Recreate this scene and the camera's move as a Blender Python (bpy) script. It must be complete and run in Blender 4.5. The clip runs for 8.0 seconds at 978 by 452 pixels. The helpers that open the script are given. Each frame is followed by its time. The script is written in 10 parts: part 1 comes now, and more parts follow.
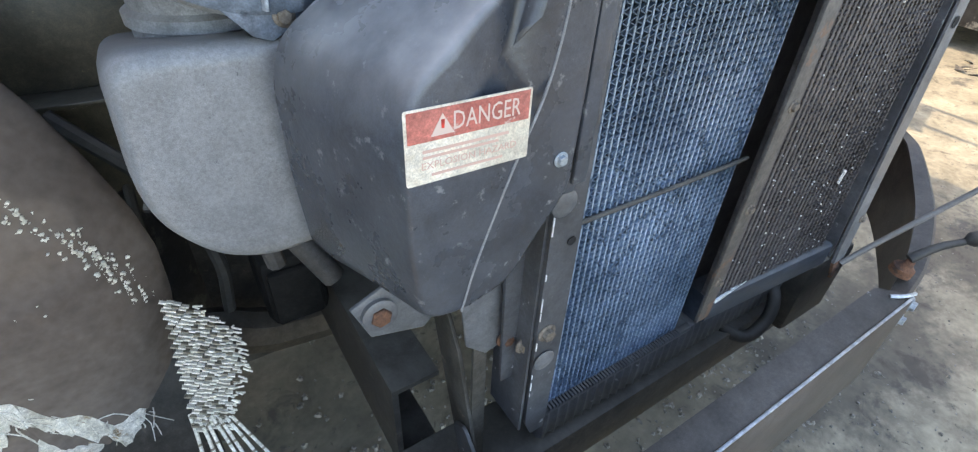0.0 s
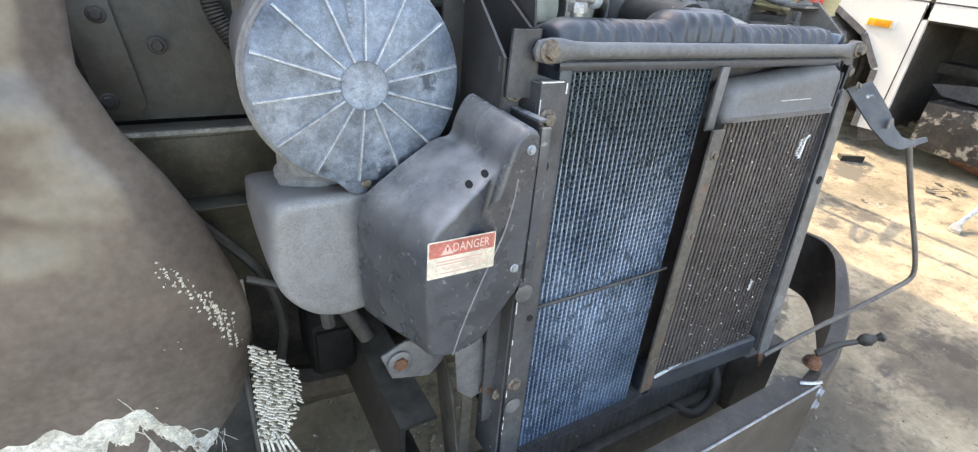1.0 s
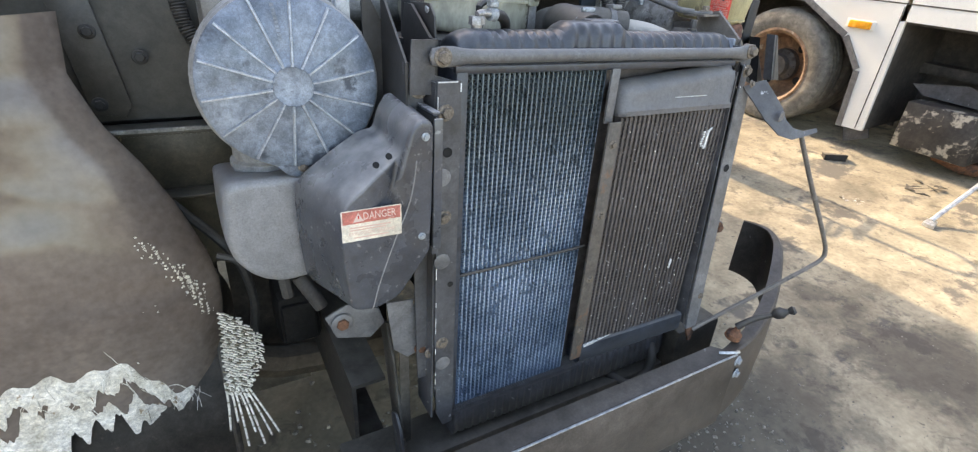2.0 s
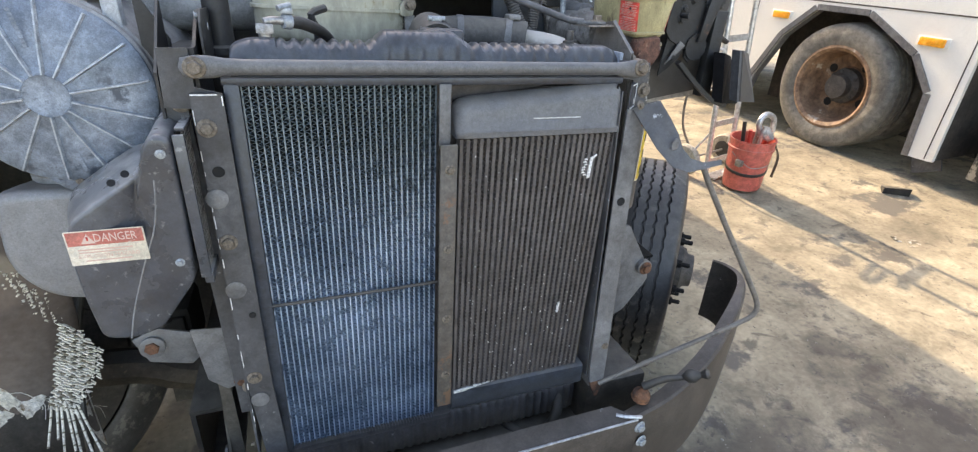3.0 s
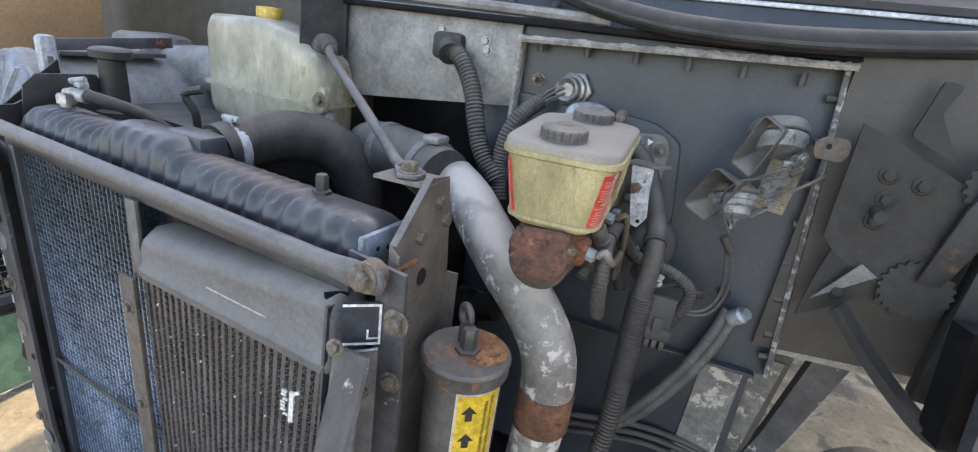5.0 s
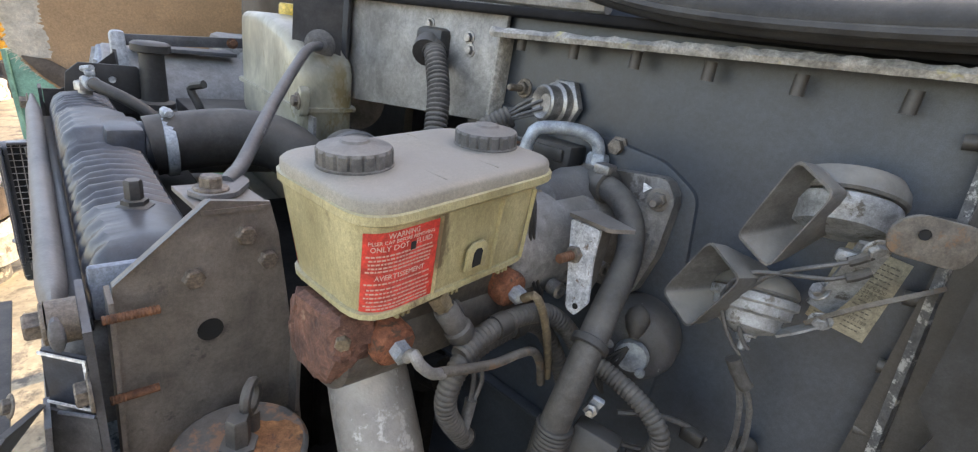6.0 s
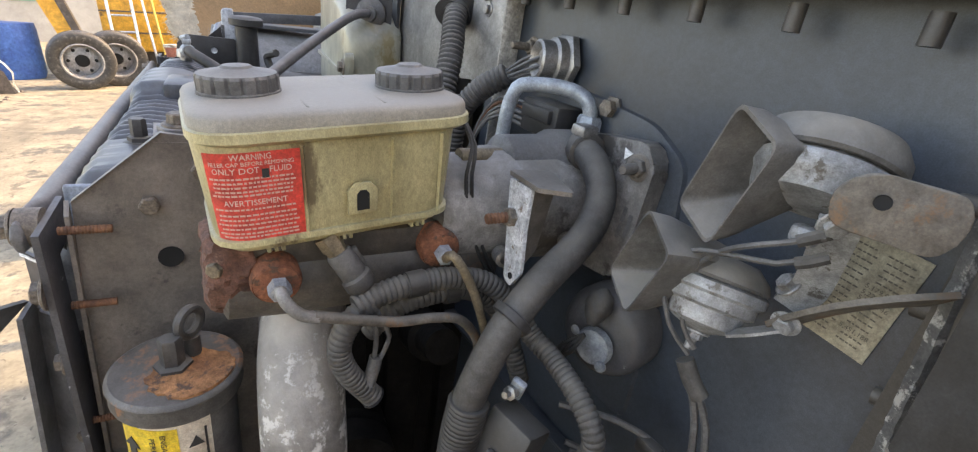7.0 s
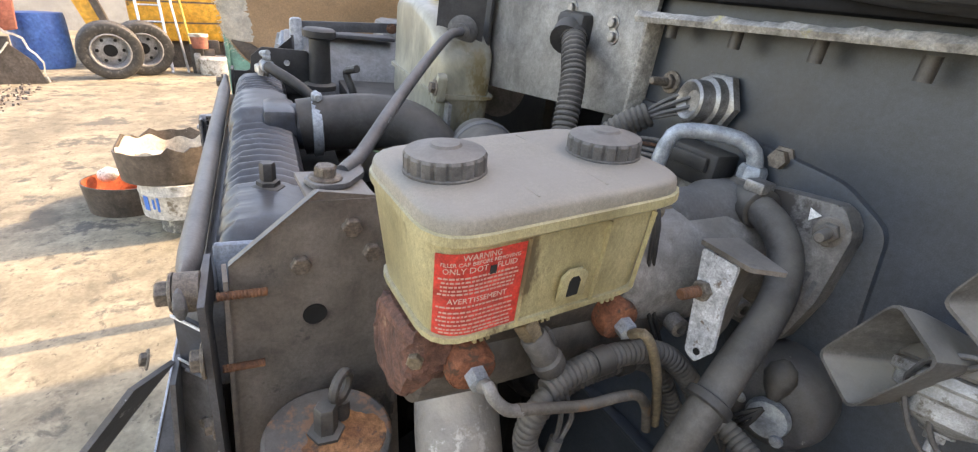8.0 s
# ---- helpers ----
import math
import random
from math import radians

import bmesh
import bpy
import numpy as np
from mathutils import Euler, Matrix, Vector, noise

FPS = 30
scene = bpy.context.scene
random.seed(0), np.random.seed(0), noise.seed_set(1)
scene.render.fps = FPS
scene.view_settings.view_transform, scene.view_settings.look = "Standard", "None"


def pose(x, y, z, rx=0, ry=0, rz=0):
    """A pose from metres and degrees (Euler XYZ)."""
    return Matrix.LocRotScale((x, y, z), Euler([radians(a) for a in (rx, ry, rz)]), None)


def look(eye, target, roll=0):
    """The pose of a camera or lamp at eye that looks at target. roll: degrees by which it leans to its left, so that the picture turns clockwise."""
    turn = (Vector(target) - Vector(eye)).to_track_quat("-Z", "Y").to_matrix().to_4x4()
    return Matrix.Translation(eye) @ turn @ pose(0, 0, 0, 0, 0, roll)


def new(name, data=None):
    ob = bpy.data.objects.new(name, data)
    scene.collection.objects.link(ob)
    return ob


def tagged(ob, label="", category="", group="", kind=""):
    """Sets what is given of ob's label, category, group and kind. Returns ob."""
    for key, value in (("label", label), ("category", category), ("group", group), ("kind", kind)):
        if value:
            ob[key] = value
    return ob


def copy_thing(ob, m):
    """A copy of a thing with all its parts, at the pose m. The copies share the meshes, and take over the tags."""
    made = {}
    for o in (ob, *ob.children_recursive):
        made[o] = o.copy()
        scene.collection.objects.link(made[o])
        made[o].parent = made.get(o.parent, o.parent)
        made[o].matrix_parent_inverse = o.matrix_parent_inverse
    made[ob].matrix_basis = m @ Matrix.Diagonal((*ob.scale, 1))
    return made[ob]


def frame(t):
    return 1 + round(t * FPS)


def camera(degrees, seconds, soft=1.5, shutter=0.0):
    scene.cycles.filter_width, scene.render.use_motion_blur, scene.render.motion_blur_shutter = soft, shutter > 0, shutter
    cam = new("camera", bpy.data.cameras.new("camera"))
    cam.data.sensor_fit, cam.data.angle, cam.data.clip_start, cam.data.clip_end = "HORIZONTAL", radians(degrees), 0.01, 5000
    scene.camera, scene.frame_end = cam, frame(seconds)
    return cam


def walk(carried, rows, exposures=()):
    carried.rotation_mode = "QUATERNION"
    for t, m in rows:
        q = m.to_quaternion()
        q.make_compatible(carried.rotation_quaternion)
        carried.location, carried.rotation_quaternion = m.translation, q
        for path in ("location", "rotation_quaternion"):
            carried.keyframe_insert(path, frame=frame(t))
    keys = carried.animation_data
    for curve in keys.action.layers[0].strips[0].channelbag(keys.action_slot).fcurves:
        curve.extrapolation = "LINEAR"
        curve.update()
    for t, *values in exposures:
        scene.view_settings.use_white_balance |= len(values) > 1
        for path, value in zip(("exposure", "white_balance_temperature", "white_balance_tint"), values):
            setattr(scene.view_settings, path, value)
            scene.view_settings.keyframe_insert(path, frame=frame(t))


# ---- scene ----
cam = camera(88.3, 8.0, soft=1.2)
PATH = [
    (0, (0.131, 0.189, 1.379), (0.97, 1.448, 0.071), 1.5),
    (0.2, (0.161, 0.151, 1.406), (1.006, 1.48, 0.173), 1.4),
    (0.3, (0.16, 0.138, 1.443), (1.003, 1.495, 0.239), 1.5),
    (0.5, (0.144, 0.104, 1.506), (0.995, 1.51, 0.367), 2.0),
    (1, (0.033, -0.03, 1.572), (0.924, 1.431, 0.536), 3.3),
    (1.2, (0.001, -0.086, 1.577), (0.901, 1.377, 0.553), 3.2),
    (2.3, (0.227, -0.297, 1.616), (1.046, 1.219, 0.6), 1.7),
    (2.5, (0.34, -0.326, 1.611), (1.122, 1.212, 0.599), 1.5),
    (3, (0.574, -0.33, 1.591), (1.197, 1.302, 0.618), 1.0),
    (3.5, (0.857, -0.242, 1.607), (1.174, 1.493, 0.663), 0.7),
    (4, (1.18, -0.193, 1.595), (1.13, 1.607, 0.725), 0.9),
    (4.5, (1.356, -0.018, 1.591), (0.897, 1.763, 0.805), 2.0),
    (4.7, (1.416, 0.067, 1.619), (0.801, 1.809, 0.852), 2.6),
    (5.8, (1.627, 0.474, 1.614), (0.304, 1.786, 0.889), 4.1),
    (6, (1.629, 0.541, 1.596), (0.229, 1.777, 0.882), 4.0),
    (6.5, (1.688, 0.666, 1.579), (0.12, 1.678, 0.86), 3.7),
    (7, (1.7, 0.693, 1.562), (0.031, 1.494, 0.803), 3.3),
    (7.5, (1.713, 0.662, 1.548), (0.016, 1.33, 0.727), 2.9),
    (8, (1.603, 0.595, 1.602), (-0.071, 1.336, 0.795), 3.1),
]
EXPOSURES = [(0.0, 2.5, 7400, 14), (1.0, 2.74, 8100, 15), (2.5, 2.34, 8000, 16), (4.5, 2.42, 7950, 18), (6.5, 2.48, 8700, 19), (7.5, 2.56, 8900, 20), (8.0, 2.53, 8900, 20)]

# The truck leans a little on the uneven yard: its own upright axes are turned so that the ground is level.
LEAN_X, LEAN_Y, SILL = 0.062, 0.055, 0.094
TRUCK = Vector((-LEAN_X, -LEAN_Y, 1)).rotation_difference(Vector((0, 0, 1))).to_matrix().to_4x4()
TRUCK = Matrix.Translation((0, 0, -(TRUCK @ Vector((0, 0, SILL))).z)) @ TRUCK
# The cab sits a few degrees askew on its mounts, and with it all that is fixed to the firewall.
BAY = TRUCK @ Matrix(((0.99382, -0.10762, -0.02134, 0.14101), (0.10828, 0.99344, 0.03275, -0.15599), (0.01768, -0.03486, 0.99909, 0.02117), (0, 0, 0, 1)))
walk(cam, [(t, look(eye, target, roll)) for t, eye, target, roll in PATH], EXPOSURES)

# ---- light ----
SUN_EL, SUN_AZ = radians(33), math.atan2(-0.07, 1.0)
world = bpy.data.worlds.new("sky")
scene.world = world
world.use_nodes = True
_wn = world.node_tree.nodes
_sky = _wn.new("ShaderNodeTexSky")
_sky.sky_type, _sky.sun_disc = "NISHITA", False
_sky.sun_elevation, _sky.sun_rotation = SUN_EL, SUN_AZ
_sky.dust_density, _sky.air_density = 1.6, 1.0
world.node_tree.links.new(_sky.outputs[0], _wn["Background"].inputs[0])
_wn["Background"].inputs[1].default_value = 0.15
sun = new("sun", bpy.data.lights.new("sun", "SUN"))
sun.data.energy, sun.data.angle, sun.data.color = 1.48, radians(0.6), (1.0, 0.895, 0.71)
sun.matrix_world = look((math.sin(SUN_AZ) * 20, math.cos(SUN_AZ) * 20, 20 * math.tan(SUN_EL)), (0, 0, 0))


# ---- materials ----
def link(nt, a, b):
    nt.links.new(a, b)


def surface(name, c1, c2, scale=6.0, rough=0.6, metal=0.0, bump=0.15, fine=180.0, dust=None, wear=None, rough_var=0.15, spec=0.5, coat=0.0, stretch=(1, 1, 1), top_tint=None, mottle=0.38):
    """Two mixed tones with fine grain and bump. dust: (colour, amount) on upward faces; wear: (colour, threshold, scale, metal)."""
    m = bpy.data.materials.new(name)
    m.use_nodes = True
    nt = m.node_tree
    n = nt.nodes
    bsdf = n["Principled BSDF"]
    tc = n.new("ShaderNodeTexCoord")
    mp = n.new("ShaderNodeMapping")
    mp.inputs["Scale"].default_value = stretch
    link(nt, tc.outputs["Object"], mp.inputs["Vector"])
    big = n.new("ShaderNodeTexNoise")
    big.inputs["Scale"].default_value, big.inputs["Detail"].default_value, big.inputs["Roughness"].default_value = scale, 6, 0.62
    small = n.new("ShaderNodeTexNoise")
    small.inputs["Scale"].default_value, small.inputs["Detail"].default_value = fine, 3
    for q in (big, small):
        link(nt, mp.outputs["Vector"], q.inputs["Vector"])
    ramp = n.new("ShaderNodeValToRGB")
    ramp.color_ramp.elements[0].position, ramp.color_ramp.elements[1].position = 0.34, 0.68
    ramp.color_ramp.elements[0].color, ramp.color_ramp.elements[1].color = (*c1, 1), (*c2, 1)
    link(nt, big.outputs["Fac"], ramp.inputs["Fac"])
    grain = n.new("ShaderNodeMix")
    grain.data_type, grain.blend_type = "RGBA", "OVERLAY"
    grain.inputs[0].default_value = 0.35
    link(nt, ramp.outputs["Color"], grain.inputs[6])
    link(nt, small.outputs["Fac"], grain.inputs[7])
    col = grain.outputs[2]
    mid = n.new("ShaderNodeTexNoise")
    mid.inputs["Scale"].default_value, mid.inputs["Detail"].default_value, mid.inputs["Roughness"].default_value, mid.inputs["Distortion"].default_value = scale * 4.3, 7, 0.68, 0.4
    link(nt, mp.outputs["Vector"], mid.inputs["Vector"])
    mm = n.new("ShaderNodeMapRange")
    mm.inputs["From Min"].default_value, mm.inputs["From Max"].default_value, mm.inputs["To Min"].default_value, mm.inputs["To Max"].default_value = 0.32, 0.68, 1 - mottle, 1 + mottle
    link(nt, mid.outputs["Fac"], mm.inputs["Value"])
    blotch = n.new("ShaderNodeMix")
    blotch.data_type, blotch.blend_type = "RGBA", "MULTIPLY"
    blotch.inputs[0].default_value = 1.0
    link(nt, col, blotch.inputs[6])
    link(nt, mm.outputs["Result"], blotch.inputs[7])
    col = blotch.outputs[2]
    if fine >= 100:
        sp = n.new("ShaderNodeTexNoise")
        sp.inputs["Scale"].default_value, sp.inputs["Detail"].default_value, sp.inputs["Roughness"].default_value = fine * 3.6, 2, 0.75
        link(nt, mp.outputs["Vector"], sp.inputs["Vector"])
        sr = n.new("ShaderNodeMapRange")
        sr.inputs["From Min"].default_value, sr.inputs["From Max"].default_value, sr.inputs["To Min"].default_value, sr.inputs["To Max"].default_value = 0.30, 0.70, 0.72, 1.32
        link(nt, sp.outputs["Fac"], sr.inputs["Value"])
        spk = n.new("ShaderNodeMix")
        spk.data_type, spk.blend_type = "RGBA", "MULTIPLY"
        spk.inputs[0].default_value = 0.8
        link(nt, col, spk.inputs[6])
        link(nt, sr.outputs["Result"], spk.inputs[7])
        col = spk.outputs[2]
    if wear:
        wn = n.new("ShaderNodeTexNoise")
        wn.inputs["Scale"].default_value, wn.inputs["Detail"].default_value, wn.inputs["Roughness"].default_value = wear[2], 8, 0.7
        link(nt, mp.outputs["Vector"], wn.inputs["Vector"])
        wr = n.new("ShaderNodeValToRGB")
        wr.color_ramp.elements[0].position, wr.color_ramp.elements[1].position = wear[1] - 0.055, wear[1] + 0.0
        link(nt, wn.outputs["Fac"], wr.inputs["Fac"])
        mx = n.new("ShaderNodeMix")
        mx.data_type = "RGBA"
        link(nt, wr.outputs["Color"], mx.inputs[0])
        link(nt, col, mx.inputs[6])
        mx.inputs[7].default_value = (*wear[0], 1)
        col = mx.outputs[2]
    if top_tint:
        # a darker tint growing towards the top edge: (from height, to height, colour, amount)
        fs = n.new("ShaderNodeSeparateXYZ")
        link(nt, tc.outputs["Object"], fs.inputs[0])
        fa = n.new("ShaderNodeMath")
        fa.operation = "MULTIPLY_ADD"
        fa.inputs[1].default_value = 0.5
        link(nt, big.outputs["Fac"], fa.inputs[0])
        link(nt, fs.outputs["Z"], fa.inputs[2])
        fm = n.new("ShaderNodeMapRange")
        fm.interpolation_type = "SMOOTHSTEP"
        fm.inputs["From Min"].default_value, fm.inputs["From Max"].default_value, fm.inputs["To Max"].default_value = top_tint[0] + 0.25, top_tint[1] + 0.25, top_tint[3]
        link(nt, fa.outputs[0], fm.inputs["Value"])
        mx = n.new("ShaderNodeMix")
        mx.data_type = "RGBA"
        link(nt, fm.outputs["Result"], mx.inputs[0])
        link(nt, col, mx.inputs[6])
        mx.inputs[7].default_value = (*top_tint[2], 1)
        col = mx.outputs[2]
    if dust:
        geo = n.new("ShaderNodeNewGeometry")
        sep = n.new("ShaderNodeSeparateXYZ")
        link(nt, geo.outputs["Normal"], sep.inputs[0])
        mr = n.new("ShaderNodeMapRange")
        mr.inputs["From Min"].default_value, mr.inputs["From Max"].default_value = 0.15, 0.95
        mr.inputs["To Max"].default_value = dust[1] * 0.8
        link(nt, sep.outputs["Z"], mr.inputs["Value"])
        dn = n.new("ShaderNodeTexNoise")
        dn.inputs["Scale"].default_value, dn.inputs["Detail"].default_value = 22, 6
        link(nt, mp.outputs["Vector"], dn.inputs["Vector"])
        ml = n.new("ShaderNodeMath")
        ml.operation = "MULTIPLY_ADD"
        link(nt, mr.outputs["Result"], ml.inputs[0])
        dm = n.new("ShaderNodeMapRange")
        dm.inputs["From Min"].default_value, dm.inputs["From Max"].default_value, dm.inputs["To Min"].default_value, dm.inputs["To Max"].default_value = 0.3, 0.62, 0.45, 1.1
        link(nt, dn.outputs["Fac"], dm.inputs["Value"])
        link(nt, dm.outputs["Result"], ml.inputs[1])
        m3 = n.new("ShaderNodeMath")
        m3.operation = "MULTIPLY"
        m3.inputs[1].default_value = dust[1] * 0.10
        link(nt, dm.outputs["Result"], m3.inputs[0])
        link(nt, m3.outputs[0], ml.inputs[2])
        ml.use_clamp = True
        mx = n.new("ShaderNodeMix")
        mx.data_type = "RGBA"
        link(nt, ml.outputs[0], mx.inputs[0])
        link(nt, col, mx.inputs[6])
        mx.inputs[7].default_value = (*dust[0], 1)
        col = mx.outputs[2]
    link(nt, col, bsdf.inputs["Base Color"])
    rr = n.new("ShaderNodeMapRange")
    rr.inputs["To Min"].default_value, rr.inputs["To Max"].default_value = max(0.03, rough - rough_var), min(1, rough + rough_var)
    link(nt, big.outputs["Fac"], rr.inputs["Value"])
    link(nt, rr.outputs["Result"], bsdf.inputs["Roughness"])
    bsdf.inputs["Metallic"].default_value = metal
    bsdf.inputs["Specular IOR Level"].default_value = spec
    bsdf.inputs["Coat Weight"].default_value = coat
    if bump:
        add = n.new("ShaderNodeMath")
        add.operation = "MULTIPLY_ADD"
        add.inputs[1].default_value = 0.3
        link(nt, small.outputs["Fac"], add.inputs[0])
        link(nt, big.outputs["Fac"], add.inputs[2])
        bp = n.new("ShaderNodeBump")
        bp.inputs["Strength"].default_value, bp.inputs["Distance"].default_value = bump, 0.004
        link(nt, add.outputs[0], bp.inputs["Height"])
        link(nt, bp.outputs["Normal"], bsdf.inputs["Normal"])
    return m


def plain(name, c, rough=0.5, metal=0.0, spec=0.5):
    m = bpy.data.materials.new(name)
    m.use_nodes = True
    b = m.node_tree.nodes["Principled BSDF"]
    b.inputs["Base Color"].default_value = (*c, 1)
    b.inputs["Roughness"].default_value, b.inputs["Metallic"].default_value, b.inputs["Specular IOR Level"].default_value = rough, metal, spec
    return m


DUST = (0.30, 0.27, 0.22)
M_BLACK = surface("black_paint_dusty", (0.010, 0.011, 0.013), (0.032, 0.032, 0.033), 9, 0.5, dust=(DUST, 0.35), spec=0.4)
M_DARK = surface("matt_black_metal", (0.004, 0.004, 0.005), (0.012, 0.012, 0.013), 9, 0.6, dust=(DUST, 0.04), spec=0.12)
M_RAIL = surface("worn_dark_steel_paint", (0.034, 0.036, 0.041), (0.078, 0.08, 0.086), 7, 0.5, dust=(DUST, 0.35), wear=((0.50, 0.50, 0.50), 0.70, 38, 0.0))
M_RAILR = surface("grey_steel_paint", (0.09, 0.092, 0.096), (0.148, 0.15, 0.152), 7, 0.42, fine=260, dust=(DUST, 0.3), wear=((0.45, 0.44, 0.42), 0.74, 50, 0.0))
M_TANK = surface("tank_dark_plastic", (0.013, 0.017, 0.025), (0.042, 0.052, 0.068), 12, 0.34, bump=0.1, dust=(DUST, 0.26))
M_FIN = surface("radiator_fin_alloy", (0.070, 0.118, 0.178), (0.31, 0.43, 0.58), 4.0, 0.40, 0.5, 0.0, 300, wear=((0.48, 0.57, 0.66), 0.70, 24, 0.0), top_tint=(1.16, 1.50, (0.020, 0.036, 0.040), 0.86), mottle=0.14)
M_TUBE = surface("radiator_tube_alloy", (0.21, 0.30, 0.41), (0.64, 0.77, 0.92), 4.0, 0.34, 0.55, 0.0, 250, wear=((0.09, 0.13, 0.18), 0.60, 34, 0.0), top_tint=(1.20, 1.56, (0.040, 0.066, 0.078), 0.84), mottle=0.12)
M_CFIN = surface("cooler_fin_dark", (0.050, 0.043, 0.041), (0.105, 0.092, 0.088), 8, 0.6, 0.2, 0.0, 300)
M_CTUBE = surface("cooler_tube_dark", (0.066, 0.059, 0.057), (0.11, 0.099, 0.096), 9, 0.5, 0.2, 0.0, 300)
M_COOLER = surface("cooler_tank_cast", (0.098, 0.100, 0.104), (0.132, 0.134, 0.138), 6, 0.48, 0.1, bump=0.06, fine=120, dust=(DUST, 0.4), wear=((0.055, 0.055, 0.057), 0.70, 20, 0), mottle=0.15)
M_STEEL = surface("bare_steel", (0.22, 0.21, 0.20), (0.38, 0.37, 0.35), 14, 0.42, 0.7)
M_ZINC = surface("zinc_fitting", (0.27, 0.30, 0.32), (0.36, 0.39, 0.405), 18, 0.45, 0.3, fine=420)
M_RUST = surface("rust", (0.075, 0.036, 0.022), (0.20, 0.090, 0.046), 30, 0.85, bump=0.5, fine=260, wear=((0.06, 0.035, 0.025), 0.6, 25, 0))
M_BOLT = surface("dull_rusty_bolt", (0.115, 0.094, 0.074), (0.215, 0.182, 0.145), 60, 0.6, 0.3, bump=0.3)
M_RUBBER = surface("black_rubber", (0.011, 0.011, 0.012), (0.030, 0.030, 0.030), 20, 0.55, bump=0.2, fine=200, dust=(DUST, 0.36), spec=0.35)
M_HOSE = surface("dusty_hose", (0.025, 0.025, 0.026), (0.066, 0.063, 0.060), 25, 0.65, bump=0.25, dust=(DUST, 0.5), spec=0.4)
M_COVER = surface("scuffed_black_plastic", (0.013, 0.0165, 0.0235), (0.046, 0.054, 0.069), 9, 0.28, bump=0.22, fine=220, dust=((0.34, 0.325, 0.305), 1.0), wear=((0.17, 0.172, 0.176), 0.66, 60, 0), rough_var=0.16, mottle=0.3)
M_RESON = surface("grey_dusty_plastic", (0.19, 0.192, 0.196), (0.25, 0.252, 0.255), 4, 0.36, bump=0.06, fine=320, dust=(DUST, 0.30), wear=((0.085, 0.086, 0.09), 0.70, 90, 0), mottle=0.22)
M_AIRLID = surface("air_cleaner_lid", (0.105, 0.135, 0.175), (0.245, 0.285, 0.335), 9, 0.40, 0.1, bump=0.06, fine=140, dust=(DUST, 0.2), wear=((0.055, 0.072, 0.098), 0.615, 11, 0))
M_AIRRIB = surface("air_cleaner_rib", (0.30, 0.33, 0.36), (0.43, 0.455, 0.48), 14, 0.42, 0.1, bump=0.05, dust=(DUST, 0.2))
M_OLIVE = surface("olive_brown_oily_steel", (0.030, 0.026, 0.018), (0.085, 0.073, 0.048), 9, 0.4, bump=0.3, fine=160, dust=(DUST, 0.3), wear=((0.26, 0.21, 0.12), 0.70, 30, 0))
M_WALL = surface("inner_cab_wall", (0.030, 0.028, 0.023), (0.060, 0.056, 0.046), 5, 0.5, bump=0.06, fine=220, dust=(DUST, 0.3), wear=((0.05, 0.045, 0.035), 0.68, 12, 0))
M_AIRBODY = surface("air_cleaner_body", (0.17, 0.174, 0.174), (0.27, 0.27, 0.268), 6, 0.5, dust=(DUST, 0.45))
M_FENDER = surface("faded_fender_gelcoat", (0.108, 0.084, 0.07), (0.175, 0.142, 0.12), 2.0, 0.16, bump=0.012, fine=70, dust=(DUST, 0.2), wear=((0.42, 0.40, 0.36), 0.80, 40, 0), rough_var=0.12, mottle=0.14)
M_GLASSFIB = surface("torn_glass_fibre", (0.5, 0.46, 0.375), (0.8, 0.765, 0.69), 24, 0.8, bump=0.8, wear=((0.24, 0.15, 0.07), 0.64, 20, 0))
M_CLOTH = surface("woven_glass_cloth", (0.50, 0.46, 0.37), (0.78, 0.73, 0.62), 60, 0.8, bump=0.3)
M_CLOTHDARK = surface("grimy_cloth_yarn", (0.14, 0.12, 0.085), (0.30, 0.26, 0.19), 60, 0.85, bump=0.3)
M_PANEL = surface("firewall_black_paint", (0.019, 0.0258, 0.0342), (0.043, 0.055, 0.0695), 3.0, 0.40, bump=0.05, fine=260, dust=(DUST, 0.12), spec=0.5, wear=((0.14, 0.14, 0.14), 0.80, 160, 0), mottle=0.22)
M_COWL = surface("cowl_grey_dusty", (0.032, 0.03, 0.028), (0.056, 0.052, 0.048), 5, 0.5, bump=0.06, fine=260, dust=(DUST, 0.4), wear=((0.26, 0.25, 0.22), 0.76, 40, 0), mottle=0.25)
M_LIGHTPANEL = surface("galvanised_panel_dusty", (0.20, 0.195, 0.185), (0.30, 0.295, 0.28), 6, 0.5, 0.2, dust=(DUST, 0.4), wear=((0.5, 0.49, 0.46), 0.72, 50, 0))
M_SEALANT = surface("flange_sealant_grey", (0.20, 0.19, 0.17), (0.36, 0.34, 0.30), 40, 0.7, bump=0.8, fine=120, wear=((0.38, 0.34, 0.16), 0.68, 22, 0))
M_BRACKET = surface("brown_grey_bracket", (0.105, 0.092, 0.080), (0.170, 0.152, 0.133), 5, 0.48, bump=0.05, fine=300, dust=(DUST, 0.4), wear=((0.055, 0.050, 0.045), 0.66, 14, 0))
M_PIPE = surface("oxidised_alloy_pipe", (0.12, 0.114, 0.106), (0.29, 0.277, 0.252), 20, 0.6, 0.1, bump=0.7, fine=260, dust=((0.45, 0.42, 0.36), 0.5), wear=((0.62, 0.61, 0.58), 0.545, 34, 0))
